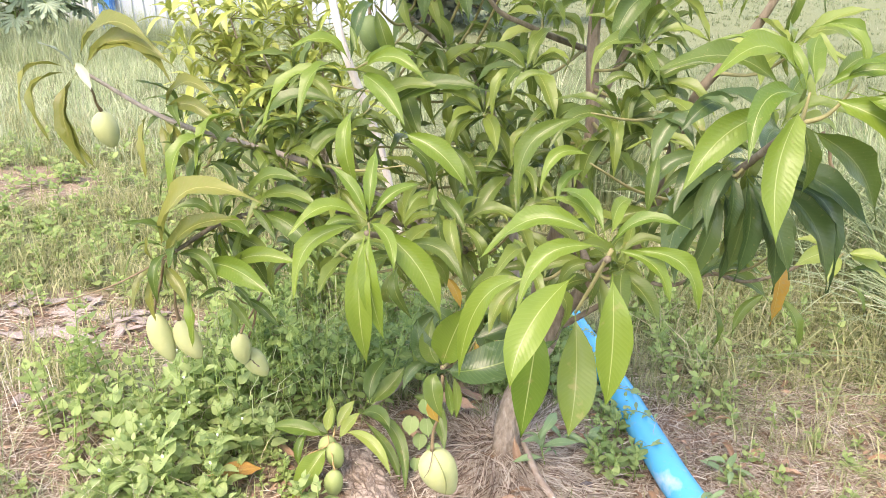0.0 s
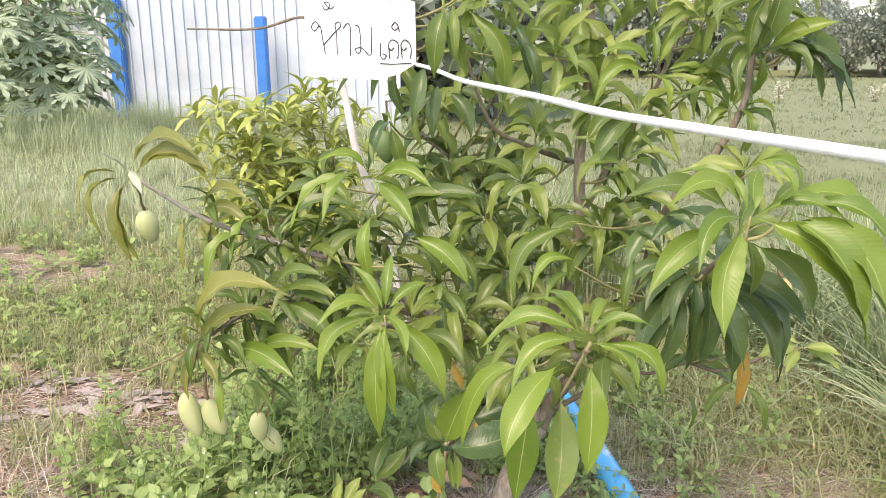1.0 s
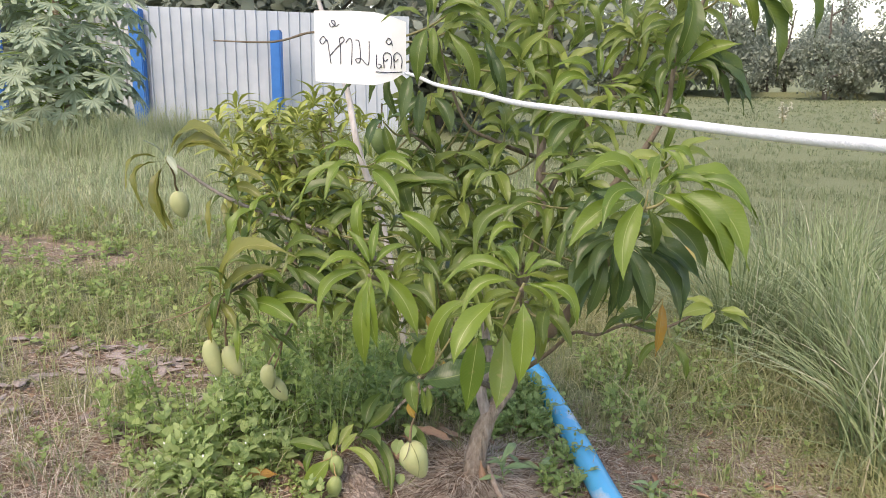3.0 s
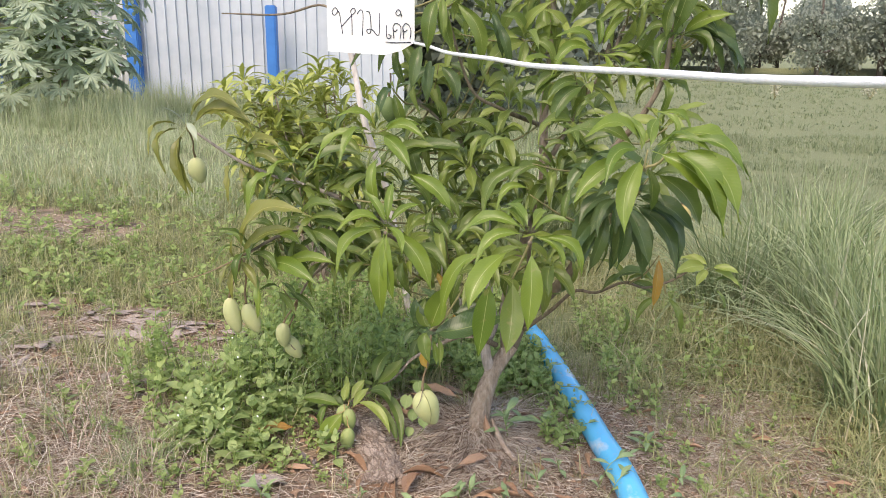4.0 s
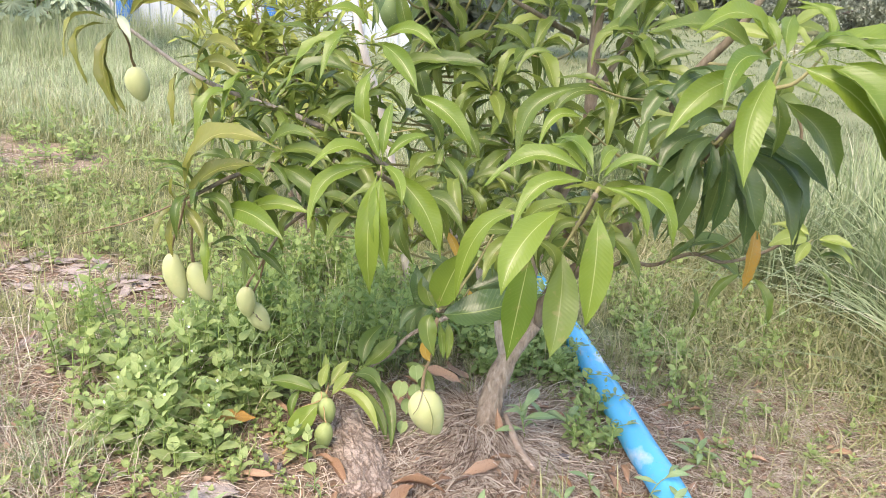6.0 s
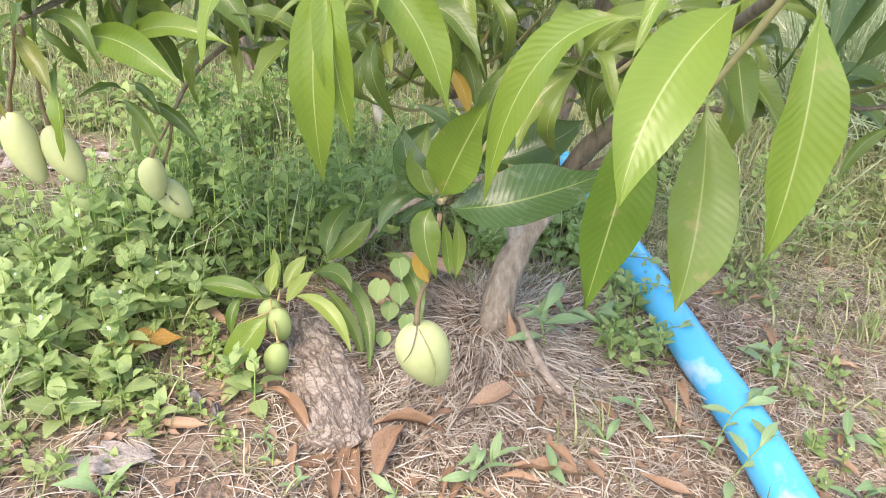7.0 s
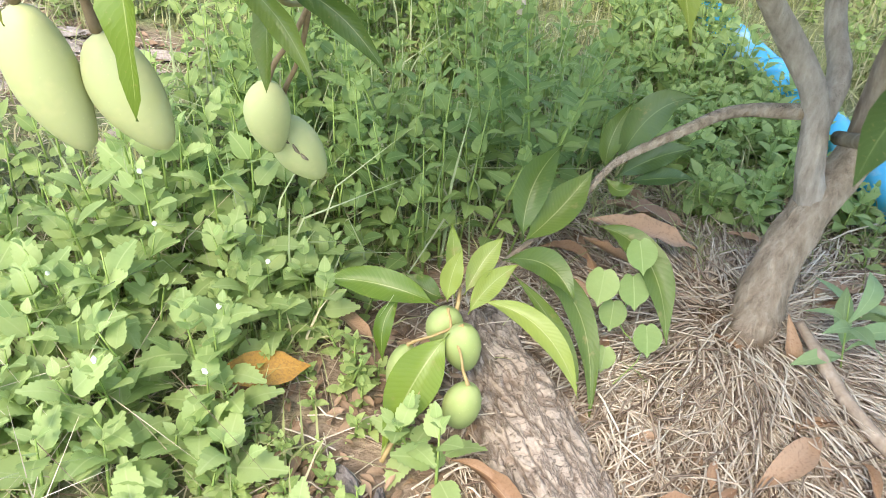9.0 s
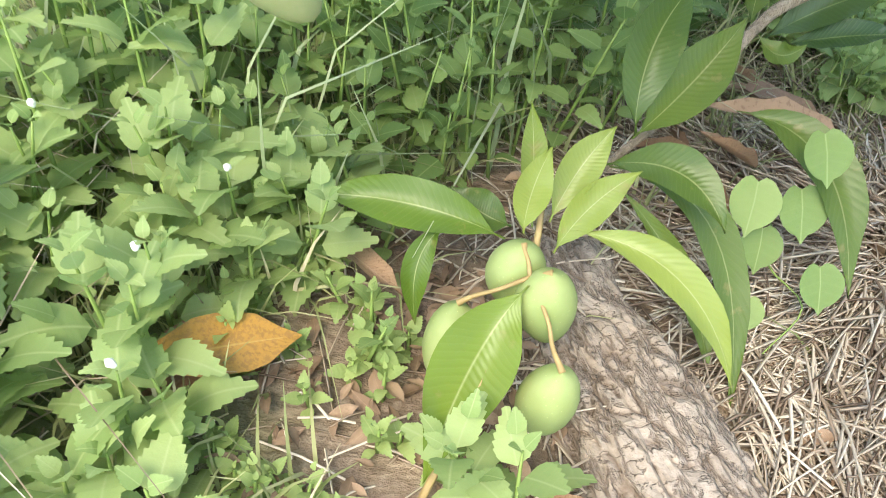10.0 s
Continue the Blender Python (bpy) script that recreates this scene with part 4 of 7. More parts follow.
WHORLS.append((TENDER, (1.038, 1.949, 0.970), [
    (1.027, 1.950, 0.978, 0.906, 1.888, 0.962, 7),
    (1.039, 1.939, 0.957, 0.989, 1.883, 0.913, 7),
    (1.067, 1.948, 0.976, 1.155, 1.898, 0.961, 7),
    (1.077, 1.947, 0.957, 1.162, 1.897, 0.906, 7),
    (1.050, 1.959, 0.989, 0.947, 2.001, 0.994, 7),
]))
WHORLS.append((FULL, (0.931, 1.965, 0.846), [
    (1.066, 1.956, 0.917, 1.190, 1.914, 0.875, 2),
    (1.078, 1.955, 0.885, 1.115, 1.913, 0.805, 1),
    (0.746, 2.008, 0.800, 0.743, 1.973, 0.670, 1),
    (0.843, 1.985, 0.831, 0.788, 1.947, 0.738, 1),
    (0.889, 1.974, 0.823, 0.958, 1.920, 0.698, 2),
    (0.844, 1.998, 0.902, 0.663, 1.935, 0.894, 2),
]))
WHORLS.append((OLD, (0.808, 1.742, 1.064), [
    (0.809, 1.742, 1.069, 0.795, 1.718, 0.875, 0),
]))
WHORLS.append((FULL, (0.007, 1.985, 1.976), [
    (-0.013, 1.997, 1.956, -0.147, 1.936, 1.956, 2),
    (0.016, 1.991, 1.939, 0.034, 1.937, 1.796, 1),
    (-0.020, 2.006, 1.939, -0.027, 1.962, 1.749, 6),
    (0.036, 2.005, 1.928, 0.065, 1.988, 1.757, 5),
    (0.025, 1.988, 1.988, 0.201, 1.943, 1.997, 2),
    (0.026, 1.989, 1.963, 0.221, 1.933, 1.941, 2),
    (0.108, 2.031, 1.923, 0.165, 2.002, 1.689, 2),
    (0.117, 2.021, 1.944, 0.262, 1.980, 1.890, 2),
    (-0.022, 2.000, 1.974, -0.043, 1.967, 2.092, 1),
    (0.025, 1.980, 2.005, 0.115, 1.960, 2.091, 1),
]))
WHORLS.append((DARK, (0.215, 2.118, 1.896), [
    (0.201, 2.129, 1.908, 0.250, 2.091, 1.724, 1),
    (0.222, 2.123, 1.871, 0.282, 2.094, 1.688, 2),
    (-0.066, 2.174, 1.786, -0.100, 2.100, 1.610, 5),
    (-0.029, 2.230, 1.726, -0.040, 2.147, 1.587, 1),
]))
WHORLS.append((FULL, (0.420, 2.298, 1.965), [
    (0.410, 2.297, 1.971, 0.281, 2.238, 1.924, 2),
    (0.423, 2.296, 1.971, 0.536, 2.223, 1.907, 2),
    (0.430, 2.295, 1.975, 0.515, 2.235, 2.015, 1),
    (0.409, 2.293, 1.990, 0.369, 2.328, 2.083, 1),
    (0.411, 2.300, 1.959, 0.262, 2.218, 1.880, 2),
    (0.412, 2.287, 1.920, 0.401, 2.237, 1.703, 5),
    (0.441, 2.288, 1.908, 0.467, 2.255, 1.723, 1),
]))
WHORLS.append((YOUNG, (0.636, 2.133, 1.748), [
    (0.605, 2.132, 1.766, 0.441, 2.081, 1.813, 2),
    (0.596, 2.115, 1.751, 0.428, 2.043, 1.666, 3),
    (0.457, 2.137, 1.723, 0.307, 2.066, 1.663, 2),
    (0.644, 2.120, 1.736, 0.770, 2.017, 1.626, 2),
    (0.662, 2.123, 1.756, 0.821, 2.035, 1.610, 3),
    (0.681, 2.131, 1.771, 0.807, 2.085, 1.709, 2),
    (0.625, 2.119, 1.735, 0.640, 2.018, 1.638, 1),
    (0.605, 2.148, 1.793, 0.616, 2.163, 1.898, 1),
    (0.644, 2.148, 1.797, 0.724, 2.159, 1.899, 1),
]))
WHORLS.append((FULL, (0.527, 2.039, 1.627), [
    (0.532, 2.039, 1.616, 0.435, 1.996, 1.488, 6),
    (0.487, 2.020, 1.646, 0.413, 1.987, 1.587, 1),
    (0.723, 2.238, 1.696, 0.774, 2.158, 1.612, 1),
]))
WHORLS.append((FULL, (0.824, 1.914, 1.877), [
    (0.840, 1.900, 2.009, 0.802, 1.864, 1.803, 6),
    (0.864, 1.905, 1.959, 0.826, 1.882, 1.817, 1),
    (0.972, 1.905, 1.957, 0.868, 1.866, 1.877, 2),
    (0.909, 1.939, 1.825, 1.060, 1.876, 1.665, 6),
    (0.934, 1.909, 1.906, 0.981, 1.892, 1.836, 1),
    (0.855, 1.931, 1.888, 0.974, 1.893, 1.868, 2),
    (0.749, 1.993, 2.011, 0.658, 1.953, 1.957, 2),
    (0.798, 1.952, 1.958, 0.708, 1.912, 1.904, 1),
]))
WHORLS.append((DARK, (0.011, 1.620, 0.819), [
    (0.001, 1.620, 0.824, -0.032, 1.680, 0.949, 6),
    (0.167, 1.800, 0.930, 0.113, 1.760, 0.880, 6),
]))
WHORLS.append((OLD, (0.088, 1.670, 0.870), [
    (0.090, 1.660, 0.864, 0.101, 1.640, 0.820, 7),
]))
WHORLS.append((OLIVE, (-1.014, 2.140, 1.459), [
    (-1.001, 2.140, 1.481, -0.727, 2.020, 1.514, 3),
    (-0.958, 2.140, 1.453, -0.697, 2.020, 1.430, 3),
    (-0.957, 2.140, 1.464, -0.692, 2.040, 1.470, 2),
    (-1.026, 2.130, 1.453, -1.116, 2.020, 1.348, 3),
    (-1.014, 2.130, 1.442, -1.050, 2.020, 1.275, 3),
    (-1.005, 2.130, 1.442, -0.984, 2.060, 1.191, 1),
    (-1.001, 2.120, 1.434, -0.961, 2.060, 1.196, 1),
]))
WHORLS.append((PALE, (-1.005, 2.120, 1.471), [
    (-1.002, 2.120, 1.461, -1.058, 2.060, 1.537, 0),
    (-0.989, 2.120, 1.487, -0.933, 2.060, 1.407, 5),
    (-1.008, 2.130, 1.455, -0.988, 2.100, 1.519, 0),
]))
WHORLS.append((OLIVE, (-0.791, 2.200, 1.309), [
    (-0.889, 2.180, 1.334, -0.840, 2.100, 1.155, 2),
    (-0.816, 2.200, 1.287, -0.767, 2.120, 1.141, 1),
    (-0.799, 2.200, 1.295, -0.731, 2.140, 1.161, 2),
    (-0.782, 2.200, 1.318, -0.602, 2.100, 1.291, 2),
    (-0.781, 2.200, 1.327, -0.603, 2.100, 1.367, 3),
]))
WHORLS.append((YOUNG, (-0.521, 2.150, 1.358), [
    (-0.494, 2.180, 1.361, -0.657, 2.000, 1.201, 2),
    (-0.626, 2.100, 1.239, -0.728, 1.980, 1.102, 3),
    (-0.627, 2.100, 1.228, -0.689, 2.000, 1.116, 1),
]))
WHORLS.append((OLIVE, (-0.734, 1.880, 0.993), [
    (-0.736, 1.900, 1.001, -0.430, 1.800, 1.170, 3),
    (-0.732, 1.900, 0.990, -0.492, 1.840, 1.113, 1),
    (-0.749, 1.900, 0.983, -0.748, 1.860, 1.081, 1),
    (-0.740, 1.880, 0.967, -0.796, 1.800, 0.879, 1),
    (-0.735, 1.880, 0.973, -0.658, 1.820, 0.885, 5),
    (-0.732, 1.880, 0.951, -0.757, 1.840, 0.830, 1),
]))
WHORLS.append((YOUNG, (-0.632, 1.950, 0.968), [
    (-0.650, 1.960, 0.979, -0.432, 1.820, 0.909, 5),
    (-0.734, 1.880, 0.918, -0.660, 1.820, 0.765, 2),
    (-0.531, 1.980, 0.927, -0.363, 1.900, 0.963, 1),
]))
WHORLS.append((FULL, (-0.508, 2.050, 1.083), [
    (-0.514, 2.080, 1.117, -0.318, 1.980, 1.094, 1),
    (-0.592, 2.080, 1.124, -0.360, 2.000, 1.160, 2),
    (-0.558, 2.050, 1.077, -0.449, 1.970, 1.004, 1),
    (-0.487, 2.050, 1.042, -0.341, 1.970, 0.953, 6),
    (-0.500, 2.000, 1.004, -0.540, 1.920, 0.912, 1),
    (-0.462, 2.100, 1.119, -0.344, 2.000, 1.065, 5),
]))
WHORLS.append((FULL, (-0.622, 2.100, 0.784), [
    (-0.697, 2.100, 0.775, -0.559, 2.020, 0.704, 1),
    (-0.628, 2.100, 0.866, -0.557, 2.040, 0.777, 1),
    (-0.650, 2.100, 0.788, -0.714, 2.020, 0.812, 1),
    (-0.581, 2.120, 0.767, -0.486, 2.050, 0.708, 1),
    (-0.599, 2.100, 0.785, -0.616, 2.040, 0.683, 5),
]))
WHORLS.append((FULL, (-0.021, 1.900, 1.193), [
    (-0.007, 1.900, 1.210, -0.023, 1.840, 1.117, 5),
    (0.002, 1.900, 1.155, 0.067, 1.820, 1.082, 5),
    (0.007, 1.900, 1.076, 0.037, 1.840, 0.956, 5),
    (-0.016, 1.920, 1.189, -0.095, 1.900, 1.296, 1),
    (-0.021, 1.900, 1.172, -0.079, 1.840, 1.120, 1),
]))
WHORLS.append((OLD, (0.018, 1.800, 0.963), [
    (0.014, 1.800, 0.980, 0.054, 1.770, 0.898, 5),
]))
WHORLS.append((YOUNG, (0.678, 1.300, 1.494), [
    (0.687, 1.320, 1.478, 0.858, 1.220, 1.269, 6),
    (0.767, 1.320, 1.493, 0.897, 1.220, 1.309, 6),
    (0.758, 1.330, 1.530, 0.915, 1.240, 1.423, 2),
    (0.666, 1.320, 1.499, 0.742, 1.260, 1.544, 2),
    (0.748, 1.340, 1.526, 0.674, 1.360, 1.602, 2),
]))
WHORLS.append((DARK, (0.650, 1.550, 1.317), [
    (0.692, 1.560, 1.268, 0.703, 1.500, 1.052, 6),
    (0.709, 1.560, 1.265, 0.811, 1.500, 1.055, 6),
    (0.667, 1.560, 1.238, 0.606, 1.500, 1.102, 6),
    (0.609, 1.580, 1.243, 0.483, 1.500, 1.098, 6),
    (0.560, 1.600, 1.188, 0.598, 1.540, 1.048, 1),
    (0.634, 1.580, 1.289, 0.528, 1.500, 1.193, 6),
    (0.587, 1.600, 1.314, 0.493, 1.520, 1.220, 6),
    (0.645, 1.580, 1.388, 0.537, 1.500, 1.317, 6),
    (0.549, 1.650, 1.413, 0.459, 1.580, 1.299, 5),
    (0.630, 1.620, 1.437, 0.501, 1.550, 1.382, 5),
    (0.714, 1.500, 1.342, 0.852, 1.440, 1.205, 5),
    (0.581, 1.620, 1.169, 0.519, 1.560, 1.048, 1),
    (0.691, 1.550, 1.373, 0.752, 1.480, 1.297, 6),
]))
WHORLS.append((FULL, (-0.205, 2.550, 1.798), [
    (-0.217, 2.550, 1.810, -0.392, 2.460, 1.684, 5),
    (-0.204, 2.550, 1.822, -0.362, 2.500, 1.859, 2),
    (-0.180, 2.550, 1.799, -0.095, 2.470, 1.603, 5),
    (-0.156, 2.550, 1.811, 0.011, 2.480, 1.851, 2),
    (-0.195, 2.550, 1.794, -0.273, 2.470, 1.662, 1),
    (-0.214, 2.550, 1.826, -0.297, 2.520, 1.922, 1),
    (-0.170, 2.550, 1.776, -0.149, 2.480, 1.589, 1),
]))
WHORLS.append((DARK, (-0.001, 2.400, 1.665), [
    (-0.025, 2.400, 1.710, -0.054, 2.330, 1.542, 6),
    (0.003, 2.400, 1.699, 0.074, 2.330, 1.545, 6),
    (-0.048, 2.400, 1.687, -0.135, 2.330, 1.574, 5),
    (0.034, 2.400, 1.711, 0.129, 2.330, 1.636, 5),
]))
WHORLS.append((FULL, (0.498, 2.150, 1.651), [
    (0.541, 2.150, 1.666, 0.457, 2.080, 1.487, 6),
    (0.479, 2.200, 1.702, 0.370, 2.120, 1.597, 5),
    (0.447, 2.200, 1.690, 0.382, 2.120, 1.565, 5),
    (0.646, 2.150, 1.695, 0.673, 2.080, 1.605, 5),
]))
WHORLS.append((DARK, (0.942, 1.950, 1.812), [
    (0.935, 1.950, 1.816, 1.087, 1.880, 1.713, 5),
    (0.947, 1.950, 1.822, 1.071, 1.900, 1.795, 1),
]))
WHORLS.append((FULL, (0.011, 1.650, 0.817), [
    (0.099, 1.850, 0.994, 0.074, 1.800, 0.839, 5),
    (0.207, 1.800, 0.968, 0.179, 1.750, 0.790, 5),
]))
WHORLS.append((DARK, (-0.002, 1.660, 0.828), [
    (-0.017, 1.680, 0.805, -0.085, 1.640, 0.742, 6),
    (0.130, 1.900, 0.937, 0.107, 1.860, 0.774, 6),
    (0.228, 1.900, 0.861, 0.207, 1.860, 0.716, 6),
    (-0.051, 1.900, 0.864, -0.064, 1.860, 0.719, 6),
    (0.068, 1.900, 0.823, 0.126, 1.860, 0.679, 5),
]))
WHORLS.append((FULL, (0.878, 1.850, 2.033), [
    (0.858, 1.900, 2.057, 0.807, 1.820, 1.810, 6),
    (0.912, 1.750, 2.075, 1.009, 1.680, 1.906, 6),
    (1.005, 1.720, 2.032, 1.077, 1.660, 1.792, 6),
    (1.015, 1.720, 2.055, 1.052, 1.680, 1.882, 5),
    (1.085, 1.650, 2.082, 1.150, 1.600, 1.902, 6),
    (1.044, 1.680, 2.089, 1.094, 1.620, 1.939, 5),
    (0.698, 1.900, 2.085, 0.648, 1.850, 1.963, 6),
]))
WHORLS.append((DARK, (0.934, 1.920, 1.825), [
    (0.942, 1.900, 1.833, 1.081, 1.850, 1.675, 5),
    (0.940, 1.950, 1.816, 1.017, 1.900, 1.677, 5),
    (0.920, 1.950, 1.868, 0.984, 1.900, 1.791, 5),
]))
for kind, c, rows in WHORLS:
    middle = sum((Vector(q[:3]) for q in rows), Vector()) / len(rows)
    s = Vector(nearest_on(lines, c)[:3])
    if (s - middle).length > 0.03 and c[2] > 0.3 and not crosses_notice(s, middle):
        put("twig", tube("twig", [(*s, 0.0045), (*(s.lerp(middle, 0.55) + Vector((0, 0, -0.02))), 0.0038), (*middle, 0.002)], TWIG, 6, 4), tree)
    for x0, y0, z0, x1, y1, z1, shape in rows:
        foot = Vector((x0, y0, z0))
        if c[2] > 0.35 and (foot - middle).length < 0.14:
            foot = foot.lerp(middle, 0.6)
        leaf(foot, (x1, y1, z1), kind, shape, lr.uniform(-14, 14), at=c)
random_whorl((-0.19, 2.30, 1.60), 5, 0.17, (FULL, DARK), 1.1)
put("twig", tube("twig", [(-0.724, 1.902, 0.995, 0.003), (-0.783, 1.824, 0.972, 0.0026), (-0.883, 1.828, 0.928, 0.0022), (-1.065, 1.818, 0.876, 0.0012)], STALK, 6, 5), tree)
put("twig", tube("twig", [(-0.494, 2.000, 0.105, 0.004), (-0.434, 2.117, 0.166, 0.0035), (-0.398, 2.217, 0.207, 0.004), (-0.391, 2.256, 0.239, 0.003)], STALK_YOUNG, 6, 5), tree)

# heads of leaves further in and higher up
HEADS = [(0.447, 2.385, 2.023, 11), (0.881, 2.081, 2.102, 10), (0.318, 2.323, 2.121, 9), (0.121, 2.440, 1.806, 10), (-0.061, 2.587, 1.603, 9), (0.172, 2.635, 1.502, 9), (0.113, 2.498, 1.380, 9), (-0.039, 2.469, 1.367, 9), (-0.480, 2.522, 1.370, 9), (0.133, 2.246, 2.054, 10)]
HEADS_LOW = [(0.291, 2.107, 1.280, 9), (0.180, 2.125, 1.153, 9), (0.530, 2.137, 1.274, 10), (-0.420, 2.386, 1.200, 9), (-0.639, 2.380, 1.285, 8), (-0.047, 2.283, 1.078, 9), (0.087, 2.312, 0.940, 9), (-0.447, 2.268, 1.026, 8), (-0.323, 2.378, 0.951, 8),
             (0.651, 2.510, 1.476, 9), (-0.176, 2.457, 1.176, 9), (0.159, 2.326, 0.794, 7), (0.340, 2.293, 1.108, 9), (0.454, 1.952, 1.322, 9)]
HEADS_MID = [(0.283, 2.015, 0.837, 8), (0.160, 2.065, 0.742, 7), (0.365, 1.892, 0.968, 8), (0.325, 2.180, 1.807, 8), (0.117, 2.169, 1.307, 9), (-0.301, 2.320, 1.256, 9), (0.229, 2.153, 1.422, 9), (0.521, 2.041, 1.505, 9),
             (-0.004, 2.092, 0.951, 8), (0.202, 2.015, 1.032, 8), (0.736, 2.242, 1.925, 9), (0.854, 2.177, 1.758, 8), (0.546, 2.278, 2.052, 10), (0.284, 2.316, 1.556, 9)]
HEADS_OUT = [(-0.466, 2.172, 1.006, 8), (-0.626, 2.038, 1.043, 9), (-0.715, 1.914, 1.005, 9), (-0.556, 2.252, 1.200, 8), (-0.759, 2.221, 1.297, 8), (0.880, 1.939, 1.829, 9), (0.802, 1.998, 1.667, 7), (0.730, 1.631, 1.365, 9), (0.824, 1.839, 1.507, 9), (0.628, 1.800, 1.283, 9), (0.612, 1.658, 1.221, 8),
             (0.205, 1.667, 1.019, 8), (0.430, 1.660, 1.046, 8), (0.050, 1.884, 1.088, 8), (-0.086, 1.734, 1.037, 8), (0.763, 2.051, 0.881, 6), (-0.259, 2.325, 0.920, 8)]
HEADS_FILL = [(-0.45, 2.30, 1.22, 8), (-0.30, 2.30, 1.23, 8), (-0.14, 2.35, 1.34, 8), (0.00, 2.40, 1.34, 8), (-0.31, 2.20, 1.08, 8), (-0.11, 2.10, 0.99, 8), (-0.46, 2.25, 0.89, 8), (-0.38, 2.30, 0.78, 8), (0.11, 2.20, 0.97, 8), (0.08, 2.30, 1.16, 8), (0.22, 2.20, 1.14, 8), (0.15, 2.45, 1.26, 8),
              (0.29, 2.30, 1.24, 8), (0.02, 2.20, 0.82, 8), (-0.12, 2.20, 0.77, 8), (0.19, 2.15, 0.84, 8), (-0.01, 2.60, 1.44, 8), (0.19, 2.60, 1.42, 8), (0.45, 2.00, 1.23, 8), (0.53, 2.00, 1.40, 8), (0.56, 1.95, 1.09, 8), (0.40, 1.90, 0.92, 8), (0.50, 1.90, 1.03, 8)]
HEADS_FILL += [(-0.69, 2.15, 1.17, 7), (-0.60, 2.05, 0.99, 7), (-0.48, 2.20, 1.17, 7), (-0.37, 2.15, 1.02, 7), (-0.24, 2.00, 0.94, 7), (-0.11, 2.10, 0.89, 7), (-0.46, 2.40, 1.03, 7), (-0.28, 2.50, 1.09, 7), (-0.57, 2.35, 1.24, 7), (-0.37, 2.40, 0.85, 7)]
HEADS_TOP = [(-0.00, 2.35, 1.90, 6), (0.13, 2.35, 1.98, 6), (0.26, 2.35, 1.84, 6), (0.39, 2.45, 1.99, 6), (0.50, 2.25, 1.81, 6), (0.63, 2.35, 1.99, 6), (0.76, 2.15, 1.91, 6), (0.86, 2.05, 1.98, 6), (0.72, 2.15, 1.69, 6), (0.15, 2.55, 1.68, 6), (-0.08, 2.55, 1.64, 6), (0.58, 2.15, 1.63, 6), (0.92, 1.95, 2.03, 6), (0.31, 2.50, 1.64, 6), (0.46, 2.30, 1.64, 6)]
for x, y, z, n in HEADS_OUT:
    random_whorl((x, y, z), n + 2, 0.165, (FULL, YOUNG, FULL) if x < -0.4 or z > 1.4 else (FULL, DARK, FULL), 1.0)
for x, y, z, n in HEADS_LOW + HEADS + HEADS_MID + HEADS_FILL + HEADS_TOP:
    random_whorl((x, y, z), n + (1 if z < 1.3 else 3), 0.16 if z < 1.3 else 0.18, (FULL, DARK, FULL, YOUNG) if z > 1.2 else (FULL, DARK, DARK), 0.8)
# mostly unseen heads at the back, added to throw shade on the weeds below
inner = random.Random(31)
for _ in range(6):
    x, y, z = inner.uniform(-0.65, 0.50), inner.uniform(2.45, 2.95), inner.uniform(0.85, 1.35)
    random_whorl((x, y, z), 9, 0.17, (FULL, DARK), 0.6)
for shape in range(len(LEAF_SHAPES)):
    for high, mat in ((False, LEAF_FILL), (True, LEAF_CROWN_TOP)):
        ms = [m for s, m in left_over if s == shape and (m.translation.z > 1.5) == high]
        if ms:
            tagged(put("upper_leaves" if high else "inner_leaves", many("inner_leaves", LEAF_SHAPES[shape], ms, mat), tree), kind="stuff")


